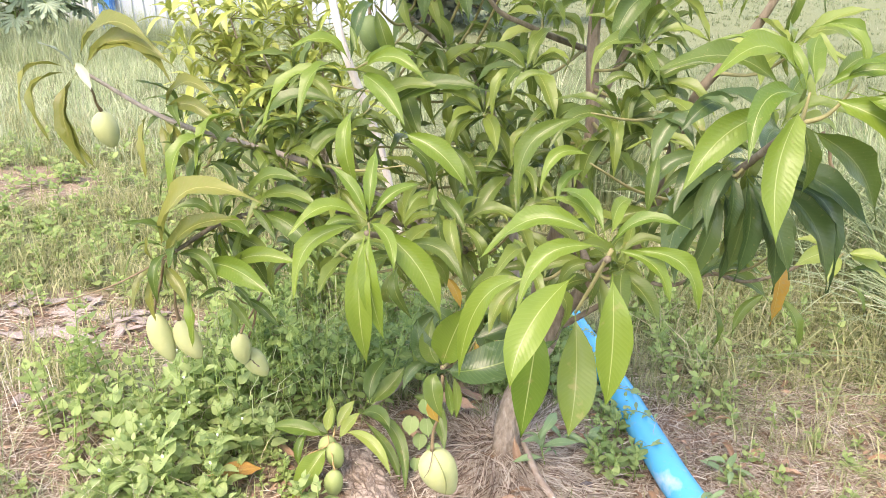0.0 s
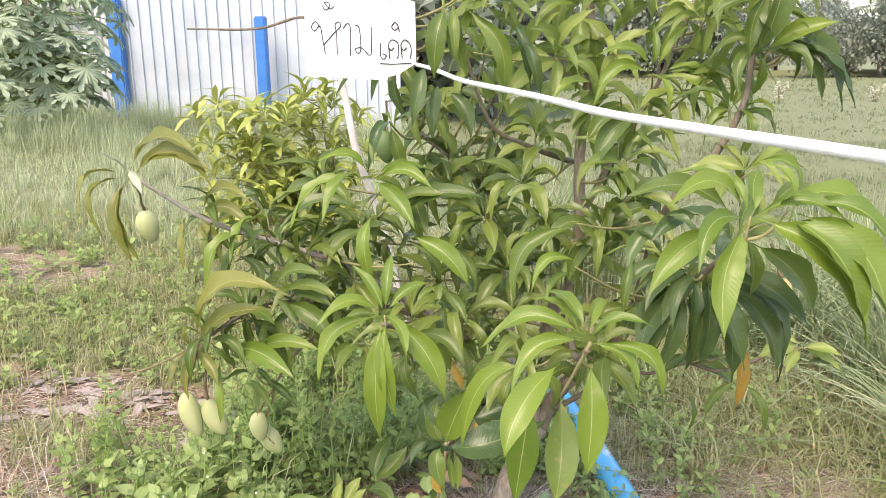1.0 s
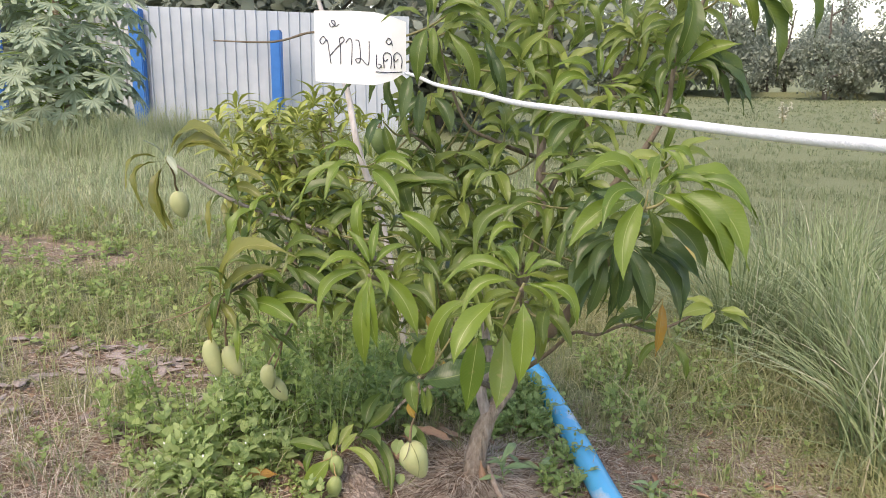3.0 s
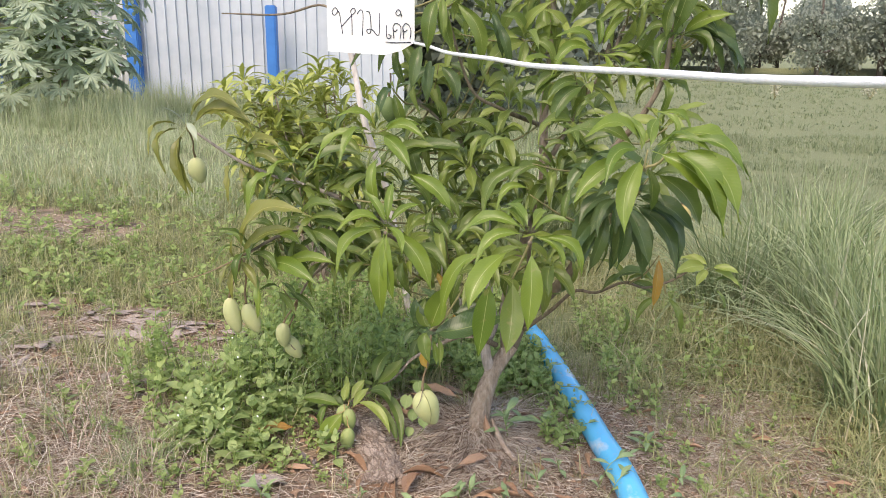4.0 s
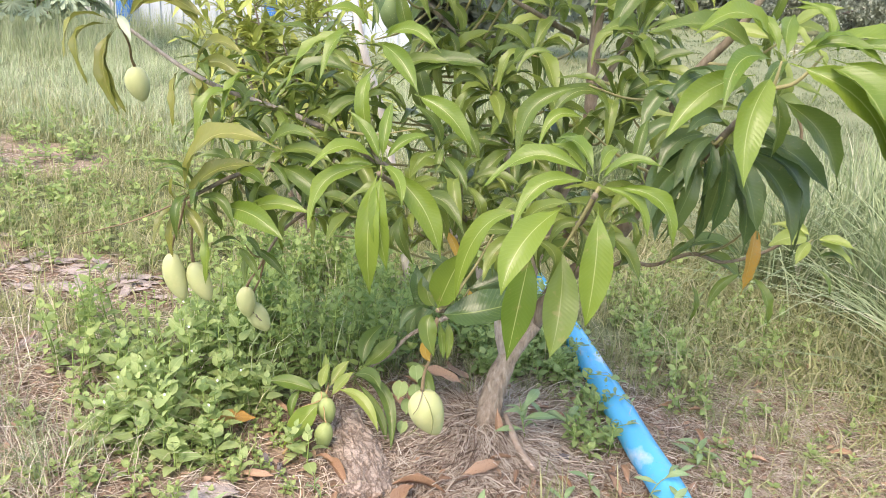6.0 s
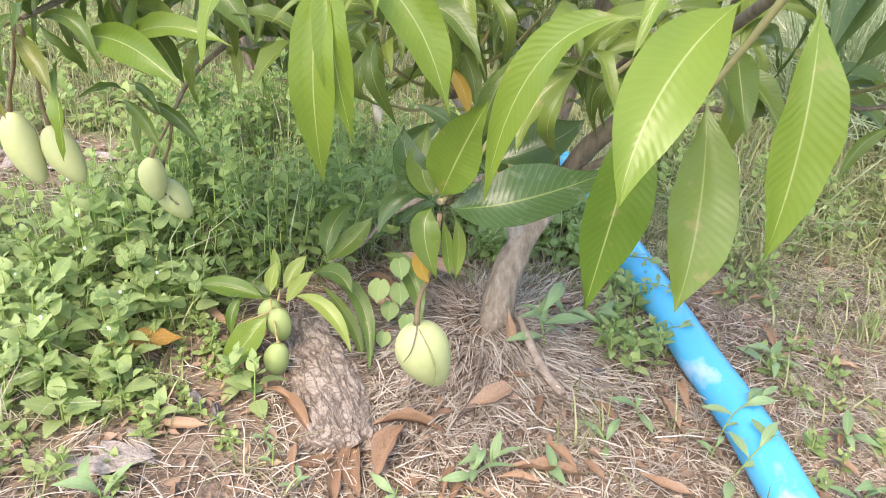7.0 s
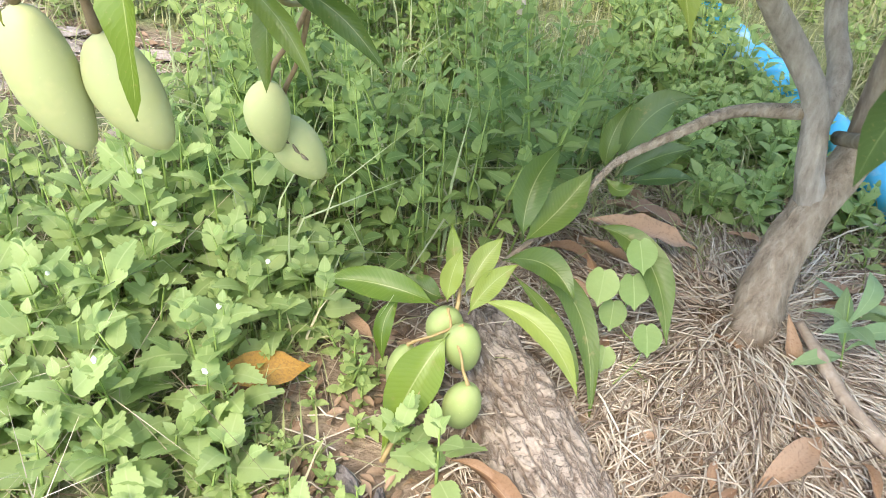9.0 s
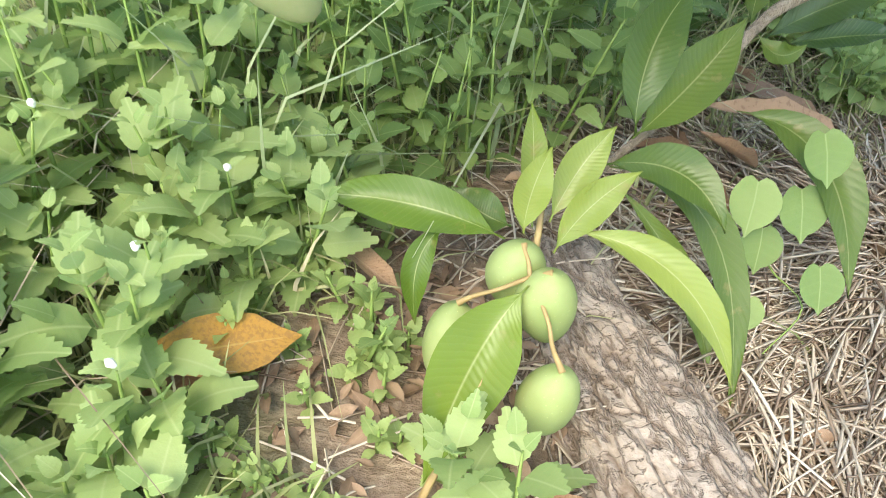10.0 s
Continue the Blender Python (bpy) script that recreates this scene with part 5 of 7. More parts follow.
# arched leaves of the low limb and of the two heads in front: foot, middle, tip and width
ARCHED = [
    (YOUNG, (0.208, 1.275, 1.100), (0.194, 1.270, 0.993), (0.177, 1.270, 0.858), 0.079),
    (FULL, (0.276, 1.310, 1.100), (0.275, 1.255, 0.993), (0.260, 1.220, 0.893), 0.084),
    (YOUNG, (0.262, 1.220, 1.212), (0.181, 1.130, 1.161), (0.147, 1.080, 1.076), 0.071),
    (YOUNG, (0.323, 1.220, 1.214), (0.325, 1.190, 1.103), (0.317, 1.180, 0.983), 0.073),
    (YOUNG, (0.193, 1.290, 1.176), (0.102, 1.310, 1.121), (0.060, 1.320, 0.959), 0.051),
    (YOUNG, (0.010, 1.620, 0.815), (0.037, 1.600, 0.900), (0.074, 1.570, 0.997), 0.096),
    (DUSTY, (0.020, 1.620, 0.806), (0.128, 1.600, 0.831), (0.287, 1.685, 0.854), 0.112),
    (DARK, (0.077, 1.720, 0.842), (0.173, 1.730, 0.869), (0.237, 1.730, 0.919), 0.086),
    (DUSTY, (0.006, 1.630, 0.805), (-0.034, 1.640, 0.856), (-0.048, 1.670, 0.918), 0.062),
    (FULL, (0.008, 1.630, 0.818), (-0.017, 1.640, 0.857), (-0.010, 1.680, 0.918), 0.059),
    (FULL, (0.001, 1.610, 0.810), (-0.009, 1.580, 0.779), (0.012, 1.570, 0.706), 0.054),
    (OLD, (-0.004, 1.622, 0.745), (-0.014, 1.615, 0.706), (0.002, 1.610, 0.672), 0.032),
    (FULL, (0.037, 1.640, 0.780), (0.046, 1.630, 0.733), (0.042, 1.620, 0.673), 0.025),
    (YOUNG, (0.018, 1.640, 0.779), (0.028, 1.630, 0.724), (0.033, 1.620, 0.681), 0.023),
    (TENDER, (-0.400, 2.245, 0.223), (-0.404, 2.275, 0.284), (-0.412, 2.300, 0.338), 0.032),
    (TENDER, (-0.411, 2.220, 0.237), (-0.406, 2.235, 0.280), (-0.391, 2.250, 0.324), 0.041),
    (TENDER, (-0.384, 2.240, 0.236), (-0.357, 2.275, 0.279), (-0.324, 2.300, 0.315), 0.047),
    (TENDER, (-0.376, 2.230, 0.203), (-0.343, 2.250, 0.252), (-0.299, 2.260, 0.292), 0.044),
    (TENDER, (-0.362, 2.240, 0.227), (-0.259, 2.190, 0.218), (-0.192, 2.130, 0.127), 0.047),
    (YOUNG, (-0.404, 2.170, 0.216), (-0.454, 2.110, 0.164), (-0.493, 2.000, 0.134), 0.092),
    (FULL, (-0.321, 2.340, 0.234), (-0.249, 2.300, 0.261), (-0.203, 2.250, 0.226), 0.059),
    (FULL, (-0.315, 2.330, 0.241), (-0.188, 2.300, 0.175), (-0.155, 2.170, 0.016), 0.054),
    (FULL, (-0.310, 2.320, 0.231), (-0.212, 2.280, 0.120), (-0.176, 2.210, 0.035), 0.038),
    (YOUNG, (-0.489, 2.260, 0.202), (-0.515, 2.230, 0.173), (-0.514, 2.200, 0.109), 0.036),
    (FULL, (-0.418, 2.270, 0.200), (-0.453, 2.275, 0.214), (-0.485, 2.290, 0.234), 0.052),
    (YOUNG, (-0.425, 2.250, 0.200), (-0.522, 2.265, 0.226), (-0.629, 2.277, 0.222), 0.064),
    (DARK, (-0.114, 2.550, 0.301), (-0.066, 2.560, 0.413), (0.002, 2.540, 0.462), 0.077),
    (DARK, (-0.110, 2.550, 0.283), (-0.048, 2.540, 0.338), (0.017, 2.520, 0.376), 0.056),
    (DUSTY, (-0.089, 2.540, 0.283), (-0.031, 2.510, 0.315), (0.011, 2.470, 0.341), 0.041),
    (FULL, (-0.130, 2.550, 0.299), (-0.126, 2.570, 0.360), (-0.092, 2.600, 0.419), 0.048),
    (FULL, (-0.291, 2.360, 0.257), (-0.224, 2.420, 0.295), (-0.168, 2.470, 0.352), 0.073),
    (FULL, (-0.286, 2.370, 0.255), (-0.277, 2.420, 0.335), (-0.223, 2.500, 0.378), 0.069),
    (FULL, (-0.152, 2.450, 0.242), (-0.060, 2.380, 0.221), (-0.022, 2.280, 0.110), 0.070),
    (FULL, (-0.139, 2.500, 0.317), (-0.114, 2.480, 0.302), (-0.092, 2.470, 0.324), 0.036),
]


def arched_leaf(foot, middle, tip_at, width, kind):
    """One leaf that runs from its foot over its middle to its tip, keeled along the midrib."""
    a, m, b = Vector(foot), Vector(middle), Vector(tip_at)
    c = m * 2 - (a + b) * 0.5
    verts, uvs, faces = [], [], []
    rows = 16
    phase = 40 * a.x + 25 * b.z
    for i in range(rows + 1):
        t = i / rows
        p = a * (1 - t) ** 2 + c * (2 * t * (1 - t)) + b * t ** 2
        way = ((c - a) * (1 - t) + (b - c) * t).normalized()
        side = way.cross(Vector((0.05, -0.62, 0.78))).normalized()
        face = side.cross(way)
        k = max(0.0, (t - 0.09) / 0.91)
        w = 0.42 * width * (math.sin(math.pi * k ** 0.90) ** (0.85 if k < 0.5 else 0.85 + 0.8 * (k - 0.5)) if 0 < k < 1 else 0.0) + 0.0012 * (1 - t)
        for j in (-2, -1, 0, 1, 2):
            u = j / 2
            verts.append(p + side * (w * u) + face * (0.42 * w * abs(u) ** 1.3 + width * (0.045 * math.sin(t * 13 + j * 1.7 + phase) + 0.02 * math.sin(t * 31 + j)) * abs(u)))
            uvs.append((0.5 + u / 2, t))
    for i in range(rows):
        for j in range(4):
            q = i * 5 + j
            faces.append((q, q + 1, q + 6, q + 5))
    put("leaf", mesh_of("leaf", verts, faces, LEAF[kind], uvs), tree)


for kind, foot, middle, tip_at, width in ARCHED:
    arched_leaf(foot, middle, tip_at, width, kind)
put("twig", tube("twig", [(0.326, 1.252, 1.245, 0.0045), (0.300, 1.285, 1.165, 0.0040), (0.276, 1.310, 1.100, 0.0030)], TWIG, 6, 4), tree)
put("twig", tube("twig", [(0.140, 2.015, 0.663, 0.006), (0.110, 1.860, 0.740, 0.005), (0.092, 1.730, 0.815, 0.003)], TWIG, 6, 4), tree)

# ---- fruit ----
def mango_mesh(name, length, wide, mat, beak=0.12, seg=22, rows=18, taper=0.10):
    """A mango hanging from the origin: broad shoulder, a slight beak to one side."""
    verts, faces = [], []
    for i in range(rows + 1):
        t = i / rows
        w = math.sin(math.pi * t ** (0.95 - taper * 0.45)) ** 0.54 * (1.0 - taper * t ** 1.4) * 1.03
        off = 1.5 * beak * length * (t ** 2 - 0.6 * t)
        for k in range(seg):
            u = 2 * math.pi * k / seg
            verts.append((math.cos(u) * w * wide / 2 + off, math.sin(u) * w * wide * 0.44, -t * length))
    for i in range(rows):
        for k in range(seg):
            a, b = i * seg + k, i * seg + (k + 1) % seg
            faces.append((a, a + seg, b + seg, b))
    return mesh_of(name, verts, faces, mat)


def mango(middle, length, wide, mat, stalk_from, tilt=(0, 0), turn=0, label="", beak=0.12, taper=0.10):
    m = pose(*middle, tilt[0], tilt[1], turn)
    top = m @ Vector((0, 0, length / 2))
    root = thing("mango", tuple(top), label, "mango", "mangoes on the tree")
    put("fruit", mango_mesh("fruit", length, wide, mat, beak, taper=taper), root, m @ Matrix.Translation((0, 0, length / 2)))
    s = Vector(stalk_from)
    thick = 1.0 if s.z > 0.35 else 0.62
    put("stalk", tube("stalk", [(*s, 0.0042 * thick), (*(s.lerp(top, 0.45) + Vector((0.007, -0.004, 0.004)) * min(1.0, (s - top).length * 4)), 0.0036 * thick), (*(s.lerp(top, 0.75) + Vector((-0.004, 0.003, 0.0)) * min(1.0, (s - top).length * 4)), 0.0040 * thick), (*top, 0.0058 * thick)], STALK if s.z > 0.35 else STALK_YOUNG, 7, 5), root)
    return root


mango((-0.000, 1.638, 0.506), 0.145, 0.100, FRUIT, (0.013, 1.615, 0.797), (0, -15), 15, "ripening pale green mango hanging low on a thin stalk", taper=0.26)
mango((-0.794, 1.939, 0.734), 0.155, 0.068, FRUIT, (-0.734, 1.891, 0.985), (0, -8), 0, "long pale green mango hanging beside another")
mango((-0.723, 1.948, 0.721), 0.130, 0.068, FRUIT, (-0.724, 1.892, 0.985), (0, -16), 0, "pale green mango half hidden by a leaf")
mango((-0.678, 2.250, 0.537), 0.115, 0.066, FRUIT, (-0.602, 2.227, 0.715), (0, 4), 0, "pale green mango hanging in a pair")
scarred = mango((-0.647, 2.288, 0.465), 0.118, 0.074, FRUIT, (-0.602, 2.227, 0.715), (0, -24), 0, "pale green mango with brown scars")
for x, z, n in ((-0.660, 0.497, 0.012), (-0.645, 0.482, 0.016), (-0.634, 0.470, 0.010)):
    put("scar", tube("scar", [(x - 0.004, 2.2585, z + n / 2, 0.0012), (x + 0.001, 2.2565, z, 0.0026), (x + 0.006, 2.2585, z - n / 2, 0.0010)], BARK_LIMB, 6, 3), scarred, None, "brown scar on the skin")
mango((-0.378, 2.104, 0.120), 0.108, 0.066, FRUIT_GREEN, (-0.402, 2.185, 0.212), (8, 5), 40, "small green mango resting against a log")
mango((-0.382, 2.180, 0.175), 0.100, 0.064, FRUIT_GREEN, (-0.402, 2.185, 0.212), (0, 0), 0, "small green mango under young leaves")
mango((-0.474, 2.155, 0.130), 0.112, 0.068, FRUIT_GREEN, (-0.402, 2.185, 0.212), (0, 16), 80, "small green mango behind a hanging leaf")
mango((-1.030, 2.304, 1.254), 0.115, 0.078, FRUIT, (-0.996, 2.150, 1.435), (0, -6), 0, "pale green mango at the end of a long twig")
mango((-0.221, 2.411, 1.511), 0.115, 0.072, FRUIT_SHADED, (-0.223, 2.500, 1.660), (0, 0), 20, "green mango hidden high in the crown")
mango((0.848, 1.620, 1.241), 0.075, 0.052, FRUIT_RIPE, (0.818, 1.640, 1.361), (0, -5), 0, "pale yellow mango behind dark leaves")

hung = bpy.data.objects["fruit"]
put("sap_streak", tube("sap_streak", [(-0.013, 1.617, 0.577, 0.0010), (0.005, 1.598, 0.552, 0.0016), (0.015, 1.592, 0.522, 0.0018), (0.016, 1.593, 0.492, 0.0016), (0.011, 1.601, 0.461, 0.0010)], SAP, 6, 5), hung, None, "dark dried sap streak")
put("dry_flower_stalk", tube("dry_flower_stalk", [(-0.017, 1.630, 0.583, 0.0014), (-0.018, 1.606, 0.573, 0.0014), (-0.025, 1.590, 0.549, 0.0012), (-0.037, 1.591, 0.527, 0.0007)], BARK_LIMB, 6, 4), hung)

mango((-0.412, 2.215, 0.180), 0.095, 0.064, FRUIT_GREEN, (-0.402, 2.185, 0.212), (0, 4), 10, "small green mango half hidden behind others")

# ---- log, pipe, cord, notice, sticks ----
def log_mesh():
    verts, faces, plates, n, rows = [], [], [], 84, 130
    for i in range(rows + 1):
        t = i / rows
        end = min(1.0, 0.80 + 4.0 * min(t, 1 - t)) * (1.08 - 0.20 * t)
        for k in range(n):
            u = math.pi * (k / (n - 1))
            ragged = noise.noise((math.cos(u) * 4, math.sin(u) * 4, 3 if t < 0.5 else 9)) * 0.05 * abs(2 * t - 1) ** 3
            p = Vector((math.cos(u) * 0.083 * end * (1 + 0.22 * noise.noise((t * 4, 0, 7))), t * 0.52 + ragged, math.sin(u) * 0.095 * end))
            q = Vector((p.x * 34, p.y * 10, p.z * 34))
            q += Vector((noise.noise(q * 0.9), 0.6 * noise.noise(q * 0.9 + Vector((5, 1, 2))), noise.noise(q * 0.9 + Vector((2, 7, 4))))) * 1.1
            near, where = noise.voronoi(q)
            small, _ = noise.voronoi(Vector((q.x * 1.9, q.y * 2.6, q.z * 1.9)))
            plate = min(1.0, (near[1] - near[0]) * 4.5) * (0.7 + 0.3 * min(1.0, (small[1] - small[0]) * 5.0))
            lump = noise.cell(where[0] * 3.7)
            flake = noise.noise(Vector((p.x * 9, p.y * 5, p.z * 9)))
            nrm = Vector((math.cos(u), 0, math.sin(u)))
            plates.append(plate)
            verts.append(p + nrm * (0.007 * plate + 0.003 * lump + 0.016 * flake + 0.002 * noise.noise(q * 4) - 0.010))
    for i in range(rows):
        for k in range(n - 1):
            a = i * n + k
            faces.append((a, a + n, a + n + 1, a + 1))
    m = len(verts)
    verts += [(0, -0.005, 0.02), (0, 0.525, 0.02)]
    for k in range(n - 1):
        faces += [(m, k, k + 1), (m + 1, rows * n + k + 1, rows * n + k)]
    me = mesh_of("log", verts, faces, BARK_LOG, smooth=False)
    me.attributes.new("plate", 'FLOAT', 'POINT').data.foreach_set("value", plates + [0.0, 0.0])
    return me


log = tagged(new("log", log_mesh()), "short weathered log with deeply fissured grey-brown bark", "log")
log.matrix_world = pose(-0.192, 1.885, ground_z(-0.25, 2.1) - 0.035, 2, -4, 20) @ Matrix.Diagonal((1.34, 1.0, 0.85, 1))


def pipe_mesh():
    line = [(0.835, 1.0, 0.055), (0.80, 1.9, 0.056), (0.745, 2.28, 0.056), (0.68, 2.72, 0.057), (0.61, 3.15, 0.057), (0.52, 3.6, 0.057), (0.43, 4.1, 0.058)]
    outer = smooth_line([(*p, 0.057) for p in line], 12)
    v, f = tube_data(outer, 26)
    return mesh_of("pipe", v, f, PIPE)


pipe = tagged(new("water_pipe", pipe_mesh()), "long bright blue plastic pipe, scuffed pale in patches", "pipe")
put("coupling", tube("coupling", [(0.553, 3.44, 0.057, 0.063), (0.54, 3.5, 0.057, 0.064), (0.527, 3.56, 0.057, 0.063)], PIPE, 24, 4), pipe)

S, Q = Vector((-0.10, 2.28, 1.788)), Vector((0.80, -1.1, 1.785))
cord_line = []
for k in range(16):
    t = k / 12.0
    p = S.lerp(Q, t)
    p.z -= 0.05 * 4 * t * (1 - t) if t < 1 else 0.0
    p.z += 0.004 * math.sin(k * 2.1) * (1 - t)
    cord_line.append((*p, 0.006))
tagged(new("plastic_cord", tube("plastic_cord", cord_line, ROPE, 10, 6, 0.1)), "white twisted plastic cord stretched from the notice", "cord")
tagged(new("cord_stake", tube("cord_stake", [(cord_line[-1][0], cord_line[-1][1] - 0.02, -0.1, 0.025), (cord_line[-1][0], cord_line[-1][1] - 0.02, 2.0, 0.022)], POLE, 9, 4, 0.1)), "wooden stake that holds the white cord", "stake")

notice = thing("notice_board", (-0.46, 2.33, 1.74), "folded white plastic sheet with hand-written Thai letters", "sign")


def board_mesh():
    corners = [(-0.461, 2.33, 1.752, 2.019), (-0.318, 2.315, 1.744, 2.018), (-0.223, 2.305, 1.740, 2.013), (-0.158, 2.318, 1.757, 1.998), (-0.105, 2.338, 1.790, 1.980)]
    v = []
    for back in (0.0, 0.004):
        for x, y, lo, hi in corners:
            v += [(x, y + back, lo), (x, y + back, (lo + hi) / 2), (x, y + back, hi)]
    f = []
    n = len(corners)
    for i in range(n - 1):
        for j in (0, 1):
            a = i * 3 + j
            f += [(a, a + 3, a + 4, a + 1), (a + n * 3 + 1, a + n * 3 + 4, a + n * 3 + 3, a + n * 3)]
        f += [(i * 3 + 2, i * 3 + 5, i * 3 + 5 + n * 3, i * 3 + 2 + n * 3), (i * 3, i * 3 + n * 3, i * 3 + 3 + n * 3, i * 3 + 3)]
    f += [(0, 1, n * 3 + 1, n * 3), (1, 2, n * 3 + 2, n * 3 + 1)]
    e = (n - 1) * 3
    f += [(e + 1, e, n * 3 + e, n * 3 + e + 1), (e + 2, e + 1, n * 3 + e + 1, n * 3 + e + 2)]
    return mesh_of("sheet", v, f, BOARD, smooth=False)


put("sheet", board_mesh(), notice)


def on_board(u, v):
    """A place on the face of the sheet: u from its left edge, v down from its top, in shares."""
    xs = [-0.461, -0.318, -0.223, -0.158, -0.105]
    x = -0.461 + 0.356 * u
    k = max(i for i in range(4) if x >= xs[i] - 1e-9)
    t = (x - xs[k]) / (xs[k + 1] - xs[k])
    ys = [2.33, 2.315, 2.305, 2.318, 2.338]
    return (x, ys[k] + (ys[k + 1] - ys[k]) * t - 0.002, 2.018 - 0.27 * v)


def stroke(pts):
    put("lettering", tube("lettering", [(*on_board(u / 100, v / 100), 0.0017) for u, v in pts], INK, 6, 4), notice, None, "thin black marker lettering")


stroke([(14, 42), (10, 35), (6, 41), (9, 46), (14, 40), (16, 55), (18, 73)])
stroke([(17, 62), (22, 55), (28, 47), (33, 41), (32, 36), (28, 39), (29, 50), (29, 74)])
stroke([(17, 17), (19, 22), (23, 20), (23, 14), (19, 14), (24, 21), (28, 18)])
stroke([(35, 44), (39, 38), (42, 44), (41, 75)])
stroke([(46, 40), (50, 43), (51, 67), (48, 72), (46, 67), (52, 66), (60, 74), (61, 42)])
stroke([(69, 60), (69, 76), (72, 79), (74, 75), (71, 73)])
stroke([(81, 66), (78, 69), (76, 63), (79, 57), (84, 60), (85, 68), (84, 79)])
stroke([(76, 64), (77, 79)])
stroke([(79, 42), (82, 37), (85, 42), (82, 46), (79, 43)])
stroke([(85, 42), (86, 48)])
stroke([(92, 66), (89, 69), (87, 63), (90, 57), (94, 60), (96, 68), (95, 79)])
stroke([(87, 64), (88, 79)])
stroke([(68, 84), (80, 85), (96, 84)])

stick = thing("wooden_pole", (-0.22, 3.75, 0.1), "bleached grey wooden stake with a forked top behind the tree", "stake")
put("shaft", tube("shaft", [(-0.224, 3.648, 0.019, 0.021), (-0.362, 3.624, 0.871, 0.019), (-0.481, 3.481, 1.347, 0.018), (-0.548, 3.523, 1.672, 0.016), (-0.620, 3.481, 1.948, 0.014), (-0.696, 3.476, 2.190, 0.012), (-0.680, 3.350, 2.450, 0.009)], POLE, 9, 5, 0.15), stick)
put("side_branch", tube("side_branch", [(-0.609, 3.480, 1.938, 0.008), (-0.726, 3.494, 1.990, 0.007), (-0.947, 3.521, 1.940, 0.006), (-1.289, 3.550, 1.944, 0.004)], BARK_LIMB, 6, 5, 0.2), stick)
put("side_branch", tube("side_branch", [(-0.553, 3.525, 1.698, 0.008), (-0.461, 3.464, 1.824, 0.006), (-0.418, 3.432, 1.978, 0.003)], BARK_LIMB, 6, 5, 0.2), stick)

# ---- yellowish young mango tree behind ----
sapling = thing("young_mango_tree", (-0.92, 4.3, ground_z(-0.92, 4.3)), "small bushy mango tree with narrow yellowish leaves", "mango tree")
NARROW = [leaf_data(b, 0.105, rows=6, side=s2) for b, s2 in ((0.1, 0.02), (0.25, -0.02), (0.4, 0.0))]
narrow_mesh = [mesh_of("leaf", d[0], d[1], LEAF_SAPLING_ONE, d[2]) for d in NARROW]
sr = random.Random(17)
stems, kept, spare = [], 0, [[], [], []]
for k in range(9):
    w = k * 0.75
    foot = (-0.92, 4.3, ground_z(-0.92, 4.3) - 0.03, 0.018)
    end = (-1.05 + 0.36 * math.cos(w) * sr.uniform(0.4, 1), 4.2 + 0.42 * math.sin(w) * sr.uniform(0.4, 1), sr.uniform(1.0, 1.55), 0.004)
    midp = (-0.94 + 0.2 * math.cos(w), 4.25 + 0.18 * math.sin(w), 0.75, 0.011)
    line = smooth_line([foot, midp, end], 8)
    put("stem", mesh_of("stem", *tube_data(line, 6), BARK), sapling)
    stems.append(line)
for k in range(125):
    line = stems[k % 9]
    q = line[min(len(line) - 1, int(len(line) * sr.uniform(0.45, 1.0)))] if k > 8 else line[-1]
    c = Vector(q[:3]) + (Vector((sr.uniform(-0.26, 0.26), sr.uniform(-0.22, 0.22), sr.uniform(-0.1, 0.14))) if k > 8 else Vector())
    put("twig", tube("twig", [(*q[:3], 0.004), (*c, 0.002)], TWIG, 5, 2), sapling)
    for i in range(11):
        w, el = i * 2.4 + k, 0.9 - 1.5 * i / 11
        n = sr.uniform(0.12, 0.20)
        shape = sr.randrange(3)
        m = aim(c, c + Vector((math.cos(w) * math.cos(el), math.sin(w) * math.cos(el), math.sin(el))) * n, sr.uniform(-25, 25))
        kept += 1
        if kept <= 300:
            put("leaf", narrow_mesh[shape], sapling, m)
        else:
            spare[shape].append(m)
for shape in range(3):
    tagged(put("inner_leaves", many("inner_leaves", NARROW[shape], spare[shape], LEAF_SAPLING), sapling), kind="stuff")

# ---- tall grass clumps ----
def grass_clump(x, y, count, h0, h1, wide, spread_by, label, lean=0.75):
    r = random.Random(int(x * 100 + y * 1000))
    root = thing("tall_grass_clump", (x, y, ground_z(x, y)), label, "grass clump", "tall grass clumps")
    tufts = 11 if count > 200 else 4
    for k in range(tufts):
        w0, d0 = r.uniform(0, 6.283), spread_by * math.sqrt((k + 0.5) / tufts)
        spots = []
        for _ in range(count // tufts):
            w = w0 + r.gauss(0, 0.7)
            d = max(0.0, d0 + r.gauss(0, 0.14 * spread_by))
            px, py = x + math.cos(w) * d, y + math.sin(w) * d
            spots.append((px, py, ground_z(px, py) - 0.02, r.uniform(h0, h1), wide * r.uniform(0.5, 1.3), min(1.9, lean * abs(r.gauss(0.75, 0.55)) * (0.5 + d / spread_by)), w + r.gauss(0, 1.0)))
        put("tuft", blades("tuft", spots, GRASS_TALL, 8), root)
    return root


